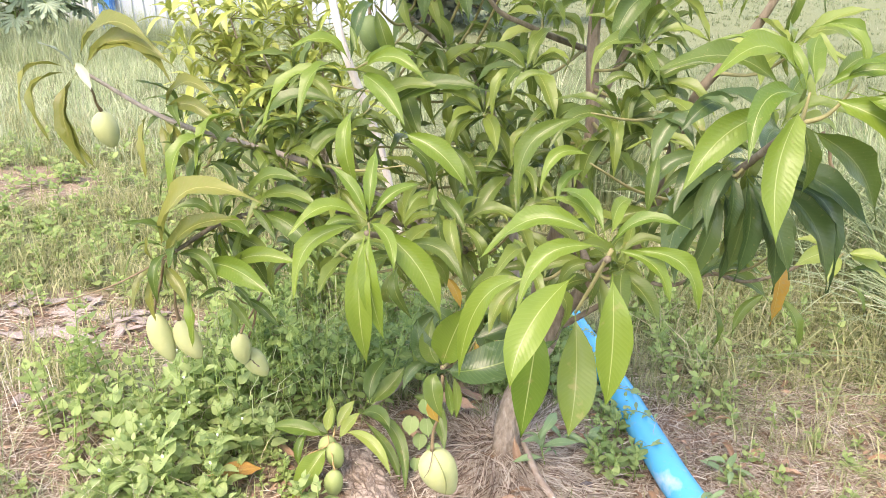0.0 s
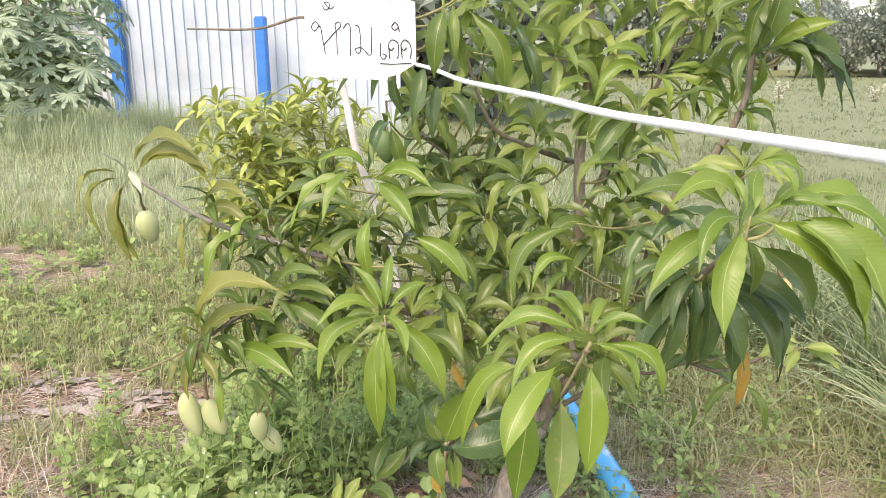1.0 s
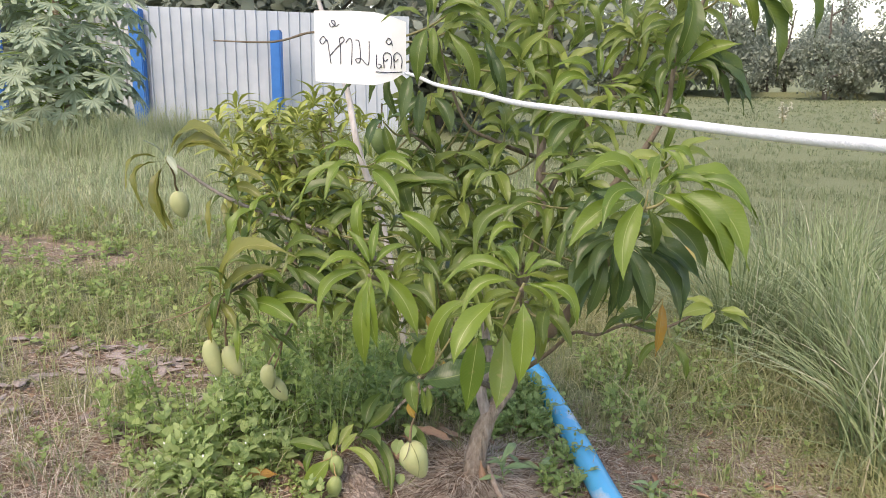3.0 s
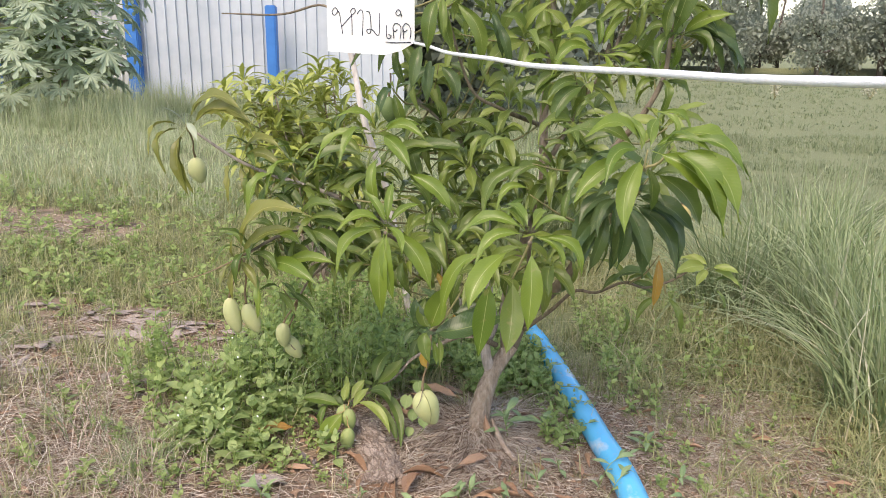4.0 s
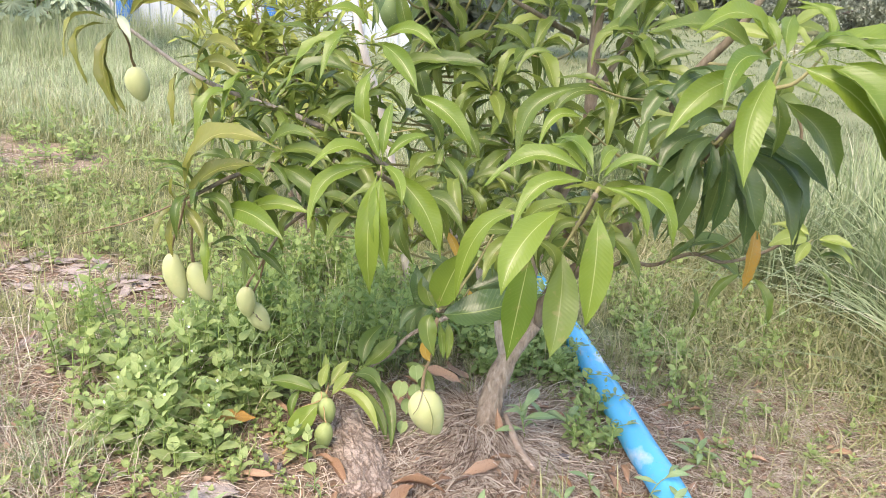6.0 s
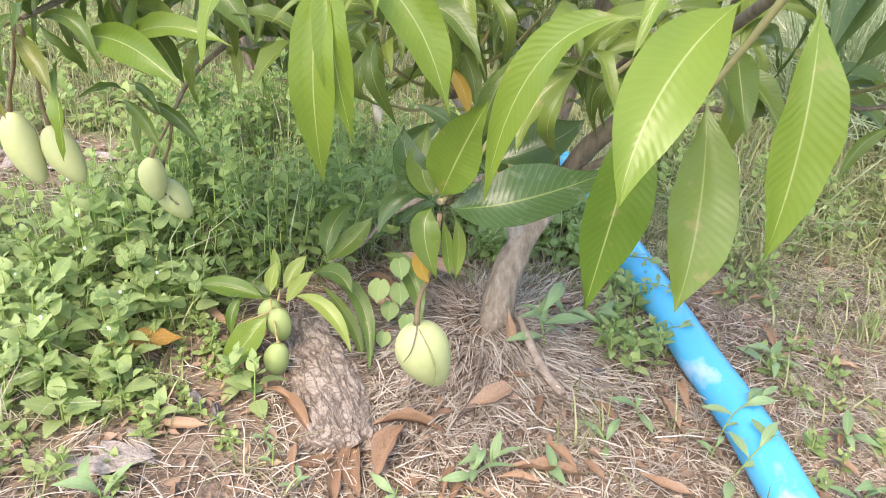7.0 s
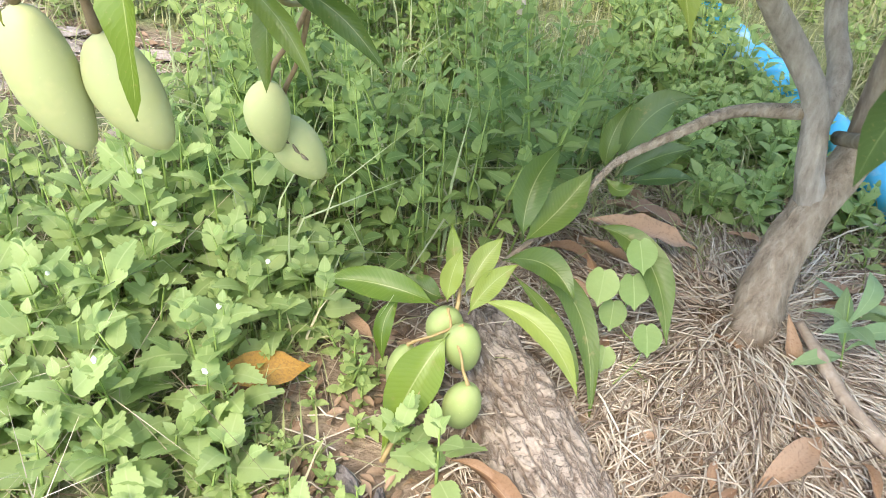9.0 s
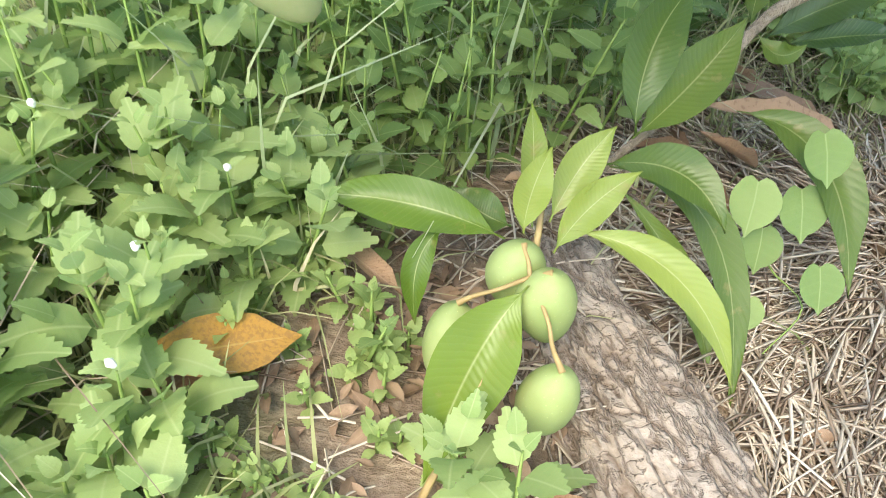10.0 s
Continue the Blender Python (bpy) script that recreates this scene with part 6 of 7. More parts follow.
grass_clump(2.24, 2.62, 420, 0.5, 1.25, 0.013, 0.28, "tall arching clump of grey-green lemongrass")
grass_clump(2.45, 3.75, 560, 0.5, 1.2, 0.015, 0.36, "tall arching clump of grey-green lemongrass")
grass_clump(2.0, 4.4, 520, 0.6, 1.05, 0.011, 0.3, "loose clump of long green grass")
grass_clump(2.75, 5.1, 620, 0.6, 1.15, 0.016, 0.42, "loose clump of long green grass")
grass_clump(0.38, 5.2, 700, 0.8, 1.4, 0.014, 0.32, "upright blue-green clump of long grass behind the tree", 0.45)
grass_clump(0.95, 5.5, 500, 0.7, 1.2, 0.013, 0.3, "upright blue-green clump of long grass behind the tree", 0.45)
grass_clump(-1.08, 1.74, 160, 0.10, 0.24, 0.003, 0.12, "low fine tuft of grey-green grass", 1.0)
grass_clump(-1.42, 1.95, 60, 0.25, 0.5, 0.0026, 0.16, "thin dry tuft of pale meadow grass")
grass_clump(-1.95, 1.95, 90, 0.35, 0.7, 0.004, 0.16, "thin dry tuft of pale meadow grass")
longish = []
for _ in range(2600):
    x, y = rnd.uniform(0.95, 3.6), rnd.uniform(2.3, 6.5)
    if bareness(x, y) < 0.4 and (y > 2.75 or x > 1.6):
        for _ in range(3):
            longish.append((x + rnd.gauss(0, 0.03), y + rnd.gauss(0, 0.03), ground_z(x, y) - 0.01, rnd.uniform(0.12, 0.34), 0.0085, rnd.uniform(0.5, 1.7), rnd.uniform(0, 6.283)))
for _ in range(2300):
    x, y = rnd.uniform(0.85, 2.6), rnd.uniform(1.1, 2.9)
    for _ in range(3 if rnd.random() < (x - 1.1) / 2.0 else 0):
        longish.append((x + rnd.gauss(0, 0.03), y + rnd.gauss(0, 0.03), ground_z(x, y) - 0.005, rnd.uniform(0.08, 0.24), 0.0055, rnd.uniform(0.9, 1.9), rnd.uniform(0, 6.283)))
dry_wisps = []
for _ in range(260):
    x, y = rnd.uniform(-2.3, -0.85), rnd.uniform(1.35, 2.5)
    for _ in range(5):
        dry_wisps.append((x + rnd.gauss(0, 0.02), y + rnd.gauss(0, 0.02), ground_z(x, y) - 0.005, rnd.uniform(0.08, 0.26), 0.0024, rnd.uniform(0.3, 1.5), rnd.uniform(0, 6.283)))
grass_patch("dry_grass", dry_wisps, STRAW, "thin dry pale grass wisps on bare earth")
grass_patch("long_grass", longish, GRASS, "tangled long green grass beside the pipe")

# ---- broad-leaved weeds ----
WEED_SHAPES = [weed_leaf_data(8, 0.27, 0.10), weed_leaf_data(8, 0.30, 0.03), weed_leaf_data(7, 0.25, 0.16)]
weed_mesh = [mesh_of("leaf", d[0], d[1], LEAF_WEED, d[2]) for d in WEED_SHAPES]
wr = random.Random(23)


def weed_plan(at, tall, size):
    """The stem line and the leaf poses of one weed."""
    lean = Vector((wr.gauss(0, 0.16), wr.gauss(0, 0.16), 1)).normalized()
    o = Vector(at)
    top = o + lean * tall
    nodes = max(4, int(tall / (0.05 if size < 0.045 else 0.058)))
    poses = []
    turn = wr.uniform(0, 3.14)
    for k in range(nodes):
        t = 0.22 + 0.78 * k / (nodes - 1)
        p = o.lerp(top, t)
        for side in (0, 1):
            w = turn + k * 1.57 + side * 3.1416 + wr.gauss(0, 0.2)
            n = size * (0.55 + 0.9 * math.sin(math.pi * min(0.95, t * 0.8 + 0.1))) * (0.55 if k == nodes - 1 else 1.0) * wr.uniform(0.85, 1.15)
            el = 0.15 + 0.55 * t + wr.gauss(0, 0.15) - (0.25 if t < 0.5 else 0)
            d = Vector((math.cos(w) * math.cos(el), math.sin(w) * math.cos(el), math.sin(el)))
            poses.append((wr.randrange(3), aim(p, p + d * n, wr.gauss(0, 10))))
            if 0.4 < t < 0.95 and wr.random() < 0.35:
                q = p + d * n * 0.35 + Vector((0, 0, 0.02))
                poses.append((wr.randrange(3), aim(q, q + (d + Vector((0, 0, 0.9))).normalized() * n * 0.5, wr.gauss(0, 15))))
    return [(*o, 0.003), (*o.lerp(top, 0.5), 0.0025), (*top, 0.0012)], poses, top


flower_head = mesh_of("flower", *[(lambda d: d)(q) for q in (
    [(0.0045 * math.cos(k * 1.047) * s, 0.0045 * math.sin(k * 1.047) * s, z) for s, z in ((0.5, -0.006), (1.0, 0.0), (0.55, 0.003)) for k in range(6)] + [(0, 0, 0.005)],
    [(r * 6 + k, r * 6 + (k + 1) % 6, r * 6 + 6 + (k + 1) % 6, r * 6 + 6 + k) for r in range(2) for k in range(6)] + [(12 + k, 12 + (k + 1) % 6, 18) for k in range(6)])], PETAL)


def weed_plant(at, tall, size, flower):
    line, poses, top = weed_plan(at, tall, size)
    root = thing("weed", at, "leafy green weed with toothed leaves" + (" and tiny white flowers" if flower else ""), "weed", "weeds round the tree")
    put("stem", mesh_of("stem", *tube_data(smooth_line(line, 3), 5), STEM_WEED), root)
    for k, m in poses:
        put("leaf", weed_mesh[k], root, m)
    if flower:
        for _ in range(1):
            put("flower", flower_head, root, Matrix.Translation(top + Vector((wr.gauss(0, 0.008), wr.gauss(0, 0.008), 0.012))) @ pose(0, 0, 0, wr.gauss(0, 20), wr.gauss(0, 20), 0))


PATCH = [(-0.70, 2.05), (-0.68, 1.90), (-0.85, 1.80), (-1.08, 1.85), (-1.15, 2.1), (-1.05, 2.4), (-1.1, 3.25), (-0.8, 3.7), (-0.10, 3.6), (-0.05, 3.0), (-0.18, 2.78), (-0.29, 2.57), (-0.44, 2.48), (-0.54, 2.40), (-0.62, 2.31), (-0.68, 2.2)]


def inside(x, y, poly):
    hit = False
    for (x0, y0), (x1, y1) in zip(poly, poly[1:] + poly[:1]):
        if (y0 > y) != (y1 > y) and x < (x1 - x0) * (y - y0) / (y1 - y0) + x0:
            hit = not hit
    return hit


sites = []
while len(sites) < 430:
    x, y = wr.uniform(-1.6, 0.0), wr.uniform(1.6, 3.8)
    small_clump = math.hypot((x + 1.24) / 0.2, (y - 2.33) / 0.22) < 1 and wr.random() < 0.7
    patchy = y > 2.45 or noise.noise((x * 4.5, y * 4.5, 2)) > wr.uniform(-0.6, 0.05)
    if (inside(x, y, PATCH) or small_clump) and patchy and all((x - p) ** 2 + (y - q) ** 2 > 0.0012 for p, q in sites):
        sites.append((x, y))
sites.sort(key=lambda p: (p[0] + 0.75) ** 2 + (p[1] - 2.05) ** 2)
weed_mats, deep_shaded_mats, weed_stems = [[], [], []], [[], [], []], ([], [])


def join_weed(at, tall, size):
    line, poses, _ = weed_plan(at, tall, size)
    v, f = tube_data(line, 4)
    o = len(weed_stems[0])
    weed_stems[0].extend(v)
    weed_stems[1].extend(tuple(i + o for i in q) for q in f)
    # weeds at the back under the crown take the shade-darkened leaf
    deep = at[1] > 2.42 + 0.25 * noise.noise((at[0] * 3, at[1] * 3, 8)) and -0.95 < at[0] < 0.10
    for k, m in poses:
        (deep_shaded_mats if deep else weed_mats)[k].append(m)


for i, (x, y) in enumerate(sites):
    tall = (0.13 + 0.20 * min(1.0, max(0.0, (y - 1.95) / 0.8))) * wr.uniform(0.7, 1.3) * (0.95 + 0.9 * noise.noise((x * 2.5, y * 2.5, 6)))
    at = (x, y, ground_z(x, y) - 0.005)
    if i < 80:
        weed_plant(at, tall * 1.05, 0.057, wr.random() < 0.15)
    else:
        join_weed(at, tall, 0.039)
# lower weeds along the pipe, behind the trunk and in the meadow
for x0, x1, y0, y1, n, tall, size in ((0.50, 0.68, 2.25, 3.4, 70, 0.10, 0.034), (0.14, 0.55, 2.78, 3.5, 190, 0.11, 0.040), (0.05, 0.45, 3.4, 4.3, 110, 0.22, 0.045), (-0.1, 0.2, 2.95, 3.5, 60, 0.16, 0.042), (0.82, 1.1, 2.6, 4.2, 70, 0.14, 0.035), (-0.78, -0.42, 1.82, 2.25, 56, 0.04, 0.019), (-0.72, -0.56, 2.1, 2.4, 16, 0.07, 0.026), (-1.7, -0.9, 1.5, 2.4, 60, 0.07, 0.03), (0.9, 1.9, 1.3, 2.4, 40, 0.05, 0.028),
                                     (-3.6, -2.0, 3.0, 4.4, 110, 0.07, 0.045), (-2.6, -1.2, 3.2, 4.6, 60, 0.10, 0.035), (-4.4, -1.2, 3.4, 6.4, 260, 0.12, 0.05), (0.9, 2.4, 2.4, 4.2, 60, 0.08, 0.03), (1.0, 1.7, 2.9, 4.4, 60, 0.20, 0.036), (-1.2, -0.6, 1.65, 1.95, 22, 0.05, 0.025), (0.95, 1.6, 1.8, 2.5, 14, 0.05, 0.025)):
    for _ in range(n):
        x, y = wr.uniform(x0, x1), wr.uniform(y0, y1)
        join_weed((x, y, ground_z(x, y) - 0.004), tall * wr.uniform(0.6, 1.3), size)
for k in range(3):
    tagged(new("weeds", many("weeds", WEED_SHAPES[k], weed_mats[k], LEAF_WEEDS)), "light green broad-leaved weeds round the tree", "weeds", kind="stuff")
    tagged(new("weeds", many("weeds", WEED_SHAPES[k], deep_shaded_mats[k], LEAF_WEEDS_DEEP_SHADED)), "dense deep green broad-leaved weeds, coloured darker for the tree's shade", "weeds", kind="stuff")
tagged(new("weed_stems", mesh_of("weed_stems", *weed_stems, STEM_WEED)), "thin green stems of the weed patch", "weeds", kind="stuff")

stalks = []
while len(stalks) < 420:
    x, y = wr.uniform(-1.15, 0.0), wr.uniform(2.3, 3.7)
    if inside(x, y, PATCH):
        stalks.append((x, y, ground_z(x, y) - 0.01, wr.uniform(0.16, 0.40), wr.uniform(0.004, 0.008), abs(wr.gauss(0.5, 0.4)), wr.uniform(0, 6.283)))
grass_patch("weed_grass", stalks, GRASS_SEED, "pale green grass blades that stand among the weeds")

# ---- small seedlings with pointed leaves, and a round-leaved vine ----
LANCE = [leaf_data(b, 0.135, rows=6, ripple=0.0, widest=0.45) for b in (0.1, 0.3)]
lance_mesh = [mesh_of("leaf", d[0], d[1], LEAF_SEEDLING, d[2]) for d in LANCE]


def seedling(x, y, count, size, tall, label):
    at = Vector((x, y, ground_z(x, y)))
    root = thing("seedling", tuple(at), label, "seedling", "seedlings on bare earth")
    top = at + Vector((wr.gauss(0, 0.02), wr.gauss(0, 0.02), tall))
    put("stem", tube("stem", [(*at, 0.002), (*at.lerp(top, 0.5), 0.002), (*top, 0.001)], STEM_WEED, 5, 2), root)
    for i in range(max(3, int(count * 0.65))):
        w, el = i * 2.4 + x * 9 + wr.gauss(0, 0.4), wr.uniform(-0.1, 0.7)
        p = at.lerp(top, 0.3 + 0.7 * i / count)
        put("leaf", lance_mesh[i % 2], root, aim(p, p + Vector((math.cos(w) * math.cos(el), math.sin(w) * math.cos(el), math.sin(el))) * size * wr.uniform(0.7, 1.2), wr.gauss(0, 15)))


for x, y, c, sz, tl in ((0.335, 2.33, 13, 0.115, 0.19), (0.50, 2.42, 8, 0.09, 0.10), (0.45, 1.94, 5, 0.07, 0.04), (0.11, 1.83, 9, 0.09, 0.08), (-0.06, 1.76, 6, 0.07, 0.05), (-0.36, 1.87, 7, 0.04, 0.07), (-0.33, 1.80, 6, 0.04, 0.06), (-0.63, 1.64, 7, 0.10, 0.06),
                        (0.30, 1.85, 4, 0.08, 0.03), (0.545, 2.07, 6, 0.09, 0.07), (0.42, 2.47, 7, 0.10, 0.07), (0.16, 1.86, 6, 0.08, 0.07), (0.95, 2.3, 8, 0.09, 0.08), (1.05, 2.0, 7, 0.08, 0.06), (0.98, 1.8, 7, 0.09, 0.08), (-0.28, 1.74, 5, 0.05, 0.05)):
    seedling(x, y, c, sz, tl, "small seedling with pointed blue-green leaves on straw")
for x, y, c, sz, tl in ((-0.41, 1.985, 9, 0.05, 0.06), (-0.445, 2.03, 9, 0.05, 0.07), (-0.60, 1.86, 6, 0.04, 0.03)):
    root_at = (x, y, ground_z(x, y))
    weed_plant(root_at, tl + 0.05, sz, False)


def round_leaf_data():
    ring = [(0, 0.06)]
    for k in range(1, 12):
        w = math.pi * k / 12
        ring.append((math.sin(w) * 0.54 * (1.06 - 0.25 * k / 12), 0.5 - math.cos(w) * 0.5 - 0.05 * (k < 3)))
    pts = ring + [(0, 1.17)] + [(-x, y) for x, y in reversed(ring[1:])]
    v = [(0, 0.45, 0.0)] + [(x, y, 0.22 * abs(x) - 0.12 * y * y) for x, y in pts]
    n = len(pts)
    return v, [(0, 1 + (k + 1) % n, 1 + k) for k in range(n)], [(0.5, 0.5)] + [(0.5 + x, y) for x, y in pts]


rd = round_leaf_data()
round_mesh = mesh_of("leaf", rd[0], rd[1], LEAF_VINE, rd[2])
vine = thing("vine", (-0.10, 2.45, 0.0), "small vine with heart-shaped pale green leaves", "vine")
vine_line = [(-0.08, 2.52, 0.02, 0.0015), (-0.06, 2.45, 0.08, 0.0015), (-0.09, 2.35, 0.09, 0.0015), (-0.06, 2.29, 0.08, 0.0012), (-0.11, 2.24, 0.05, 0.001)]
put("stem", tube("stem", vine_line, STEM_WEED, 5, 4), vine)
for x, y, z, wide, turn in ((-0.138, 2.36, 0.214, 0.062, -0.3), (-0.087, 2.36, 0.206, 0.060, 0.25), (-0.090, 2.36, 0.283, 0.056, 0.4), (-0.110, 2.36, 0.143, 0.054, -0.2), (-0.060, 2.30, 0.143, 0.054, 0.2), (-0.122, 2.30, 0.083, 0.044, -0.3)):
    put("leaf", round_mesh, vine, aim((x, y, z), (x + wide * 0.45 * turn, y - wide * 0.72, z - wide * 0.75), 25 * turn, wide * 0.95))


def creeper(pts, count, size, r):
    root = thing("creeper", pts[0][:3], "thin creeper with small leaves grown over the blue pipe", "creeper", "creepers on the pipe")
    line = smooth_line([(*p, 0.0016) for p in pts], 8)
    put("stem", mesh_of("stem", *tube_data(line, 5), STEM_WEED), root)
    for i in range(count):
        p = Vector(line[int((i + 0.5) / count * (len(line) - 1))][:3])
        w = r.uniform(0, 6.283)
        put("leaf", lance_mesh[r.randrange(2)] if size > 0.06 else (weed_mesh + lance_mesh)[r.randrange(5)], root, aim(p, p + Vector((math.cos(w), math.sin(w), r.uniform(0.05, 0.35))).normalized() * 0.8 * size * r.uniform(0.7, 1.3), r.gauss(0, 15)))


cr = random.Random(9)
creeper([(0.56, 2.78, 0.02), (0.60, 2.74, 0.10), (0.67, 2.70, 0.125), (0.72, 2.66, 0.12)], 14, 0.05, cr)
creeper([(0.58, 2.62, 0.02), (0.64, 2.58, 0.10), (0.70, 2.54, 0.122), (0.74, 2.48, 0.12)], 16, 0.05, cr)
creeper([(0.62, 2.40, 0.02), (0.67, 2.36, 0.09), (0.73, 2.34, 0.122)], 10, 0.05, cr)
creeper([(0.68, 1.92, 0.02), (0.73, 1.98, 0.10), (0.79, 2.02, 0.122), (0.84, 2.05, 0.11)], 9, 0.085, cr)
creeper([(0.70, 1.85, 0.01), (0.75, 1.86, 0.11), (0.80, 1.90, 0.122)], 6, 0.09, cr)
creeper([(0.50, 2.96, 0.03), (0.56, 2.95, 0.12), (0.64, 2.98, 0.13)], 12, 0.045, cr)
creeper([(0.46, 3.25, 0.03), (0.52, 3.22, 0.12), (0.6, 3.2, 0.13)], 14, 0.045, cr)

# ---- fallen leaves, straw, chips of bark, stones, a fallen branch ----
DRY = [leaf_data(b, w, rows=9, fold=fo, ripple=0.022, side=s2, stem=0.06) for b, w, fo, s2 in ((0.03, 0.12, 1.0, 0.05), (0.10, 0.095, 1.6, -0.06), (-0.02, 0.11, 1.3, 0.10), (0.06, 0.13, 0.6, 0.03))]
dry_mesh = [mesh_of("fallen_leaf", d[0], d[1], LEAF_DEAD, d[2]) for d in DRY]
FALLEN = [(-0.61, 1.87, -0.49, 1.88), (-0.37, 2.03, -0.26, 1.90), (-0.14, 1.97, -0.13, 1.73), (-0.10, 1.96, -0.10, 1.85), (-0.04, 1.99, -0.10, 1.78), (-0.13, 1.97, 0.06, 1.97), (-0.18, 1.84, -0.18, 1.71),
          (0.09, 2.05, 0.24, 2.17), (0.18, 2.18, 0.30, 2.20), (0.29, 2.12, 0.28, 2.03), (-0.30, 1.81, -0.20, 1.86), (0.08, 1.80, 0.16, 1.76), (0.61, 2.15, 0.63, 2.00), (0.66, 2.20, 0.67, 2.08), (0.50, 1.86, 0.61, 1.79)]
FALLEN += [(0.26, 2.47, 0.26, 2.34), (0.19, 1.87, 0.38, 1.85), (0.99, 2.49, 1.00, 2.37), (0.13, 2.77, 0.05, 2.72), (-0.63, 2.31, -0.53, 2.23), (-0.77, 2.07, -0.66, 2.12), (-0.775, 2.106, -0.655, 2.16), (-0.76, 2.13, -0.665, 2.14), (-0.08, 2.83, 0.14, 2.74), (-0.01, 2.93, 0.05, 2.79),
           (-0.23, 2.62, -0.10, 2.59), (0.26, 2.51, 0.24, 2.35), (0.30, 2.48, 0.46, 2.59), (0.21, 2.20, 0.30, 2.20), (-0.39, 2.02, -0.31, 1.98), (-0.14, 2.72, -0.12, 2.62)]
broad = leaf_data(0.05, 0.20, rows=9, ripple=0.012, fold=0.2)
flat_leaf = new("fallen_leaf", mesh_of("fallen_leaf", broad[0], broad[1], LEAF_AUTUMN, broad[2]))
flat_leaf.matrix_world = aim((-0.785, 2.07, ground_z(-0.785, 2.07) + 0.045), (-0.625, 2.15, ground_z(-0.625, 2.15) + 0.04), 8)
tagged(flat_leaf, "broad flat orange-brown leaf fallen under the weeds", "dead leaf", "fallen mango leaves")
fr = random.Random(3)
for _ in range(110):
    x, y, w, n = fr.uniform(-0.4, 2.0), fr.uniform(1.2, 3.3), fr.uniform(0, 6.283), fr.uniform(0.06, 0.13)
    if (x + 0.25) ** 2 + (y - 2.1) ** 2 > 0.07 and abs(x - 0.75) > 0.12:
        FALLEN.append((x, y, x + math.cos(w) * n, y + math.sin(w) * n))
for i, (x0, y0, x1, y1) in enumerate(FALLEN):
    lift = 0.012 + 0.004 * (i % 5)
    a0, a1 = Vector((x0, y0, ground_z(x0, y0) + lift)), Vector((x1, y1, ground_z(x1, y1) + lift + fr.uniform(0, 0.012)))
    ob = new("fallen_leaf", dry_mesh[i % 4])
    ob.matrix_world = aim(a0, a1, fr.uniform(-35, 35))
    tagged(ob, "curled dry brown mango leaf on the ground", "dead leaf", "fallen mango leaves")

# dead leaves that lean on the trunk's foot and hang on the low limb
for a0, a1, k, w, kind in (((0.222, 2.385, 0.115), (0.252, 2.315, 0.010), 0, 20, "leaning on the trunk"), ((0.30, 2.45, 0.020), (0.41, 2.60, 0.035), 3, 0, "beside the trunk"), ((0.27, 2.40, 0.06), (0.30, 2.36, 0.01), 1, -30, "leaning on the trunk"),
                           ((-0.136, 2.60, 0.150), (0.097, 2.60, 0.092), 3, 10, "caught under the low limb"), ((-0.15, 2.55, 0.14), (-0.04, 2.58, 0.06), 2, -20, "caught under the low limb"), ((-0.20, 2.52, 0.075), (-0.10, 2.45, 0.03), 0, 10, "caught under the low limb"), ((-0.13, 2.58, 0.08), (-0.09, 2.48, 0.02), 1, 40, "caught under the low limb")):
    ob = new("fallen_leaf", dry_mesh[k])
    ob.matrix_world = aim(a0, a1, w)
    tagged(ob, "curled dry brown mango leaf " + kind, "dead leaf", "fallen mango leaves")

STRAW_BIT = ([(math.cos(k * 2.094) * 0.5, t, math.sin(k * 2.094) * 0.5 + 2.2 * math.sin(t * 3.14)) for t in (0, 0.5, 1.0) for k in range(3)],
             [(r * 3 + k, r * 3 + (k + 1) % 3, r * 3 + 3 + (k + 1) % 3, r * 3 + 3 + k) for r in range(2) for k in range(3)], [(0.5, 0.5)] * 9)
st = random.Random(77)
straws = []
while len(straws) < 17000:
    x, y = st.uniform(-0.9, 1.9), st.uniform(0.9, 3.3)
    d = math.hypot(x - 0.2, y - 2.3)
    if st.random() > math.exp(-max(0, d - 0.45) / 0.6) * 0.9 + 0.10 or ((x + 0.26) / 0.1) ** 2 + ((y - 2.12) / 0.26) ** 2 < 1:
        continue
    if inside(x, y, PATCH) or (x < -0.4 and st.random() < 0.85):
        continue
    n, r = st.uniform(0.03, 0.12), st.uniform(0.0008, 0.0020)
    near_trunk = max(0.0, 1 - math.hypot(x - 0.2, y - 2.46) / 0.26)
    w = st.uniform(0, 6.283) if st.random() > near_trunk * 0.7 else math.atan2(y - 2.46, x - 0.2) + st.gauss(0, 0.8)
    z = ground_z(x, y) + st.uniform(0.0, 0.014) + st.uniform(0.0, 0.06) * near_trunk
    straws.append(Matrix.Translation((x, y, z)) @ pose(0, 0, 0, st.gauss(0, 5 + 10 * near_trunk) - 8 * near_trunk, 0, math.degrees(w) - 90) @ Matrix.Diagonal((r * 2, n, r * 2, 1)))
while len(straws) < 24000:
    w, d = st.uniform(0, 6.283), 0.07 + abs(st.gauss(0, 0.20))
    x, y = 0.15 + math.cos(w) * d, 2.42 + math.sin(w) * d
    n, r, near_trunk = st.uniform(0.05, 0.16), st.uniform(0.0011, 0.0023), max(0.0, 1 - d / 0.3)
    straws.append(Matrix.Translation((x, y, ground_z(x, y) + st.uniform(0.0, 0.02) + st.uniform(0.0, 0.06) * near_trunk)) @ pose(0, 0, 0, st.gauss(0, 8) - 10 * near_trunk, 0, math.degrees(w + st.gauss(0, 0.7)) - 90) @ Matrix.Diagonal((r * 2, n, r * 2, 1)))
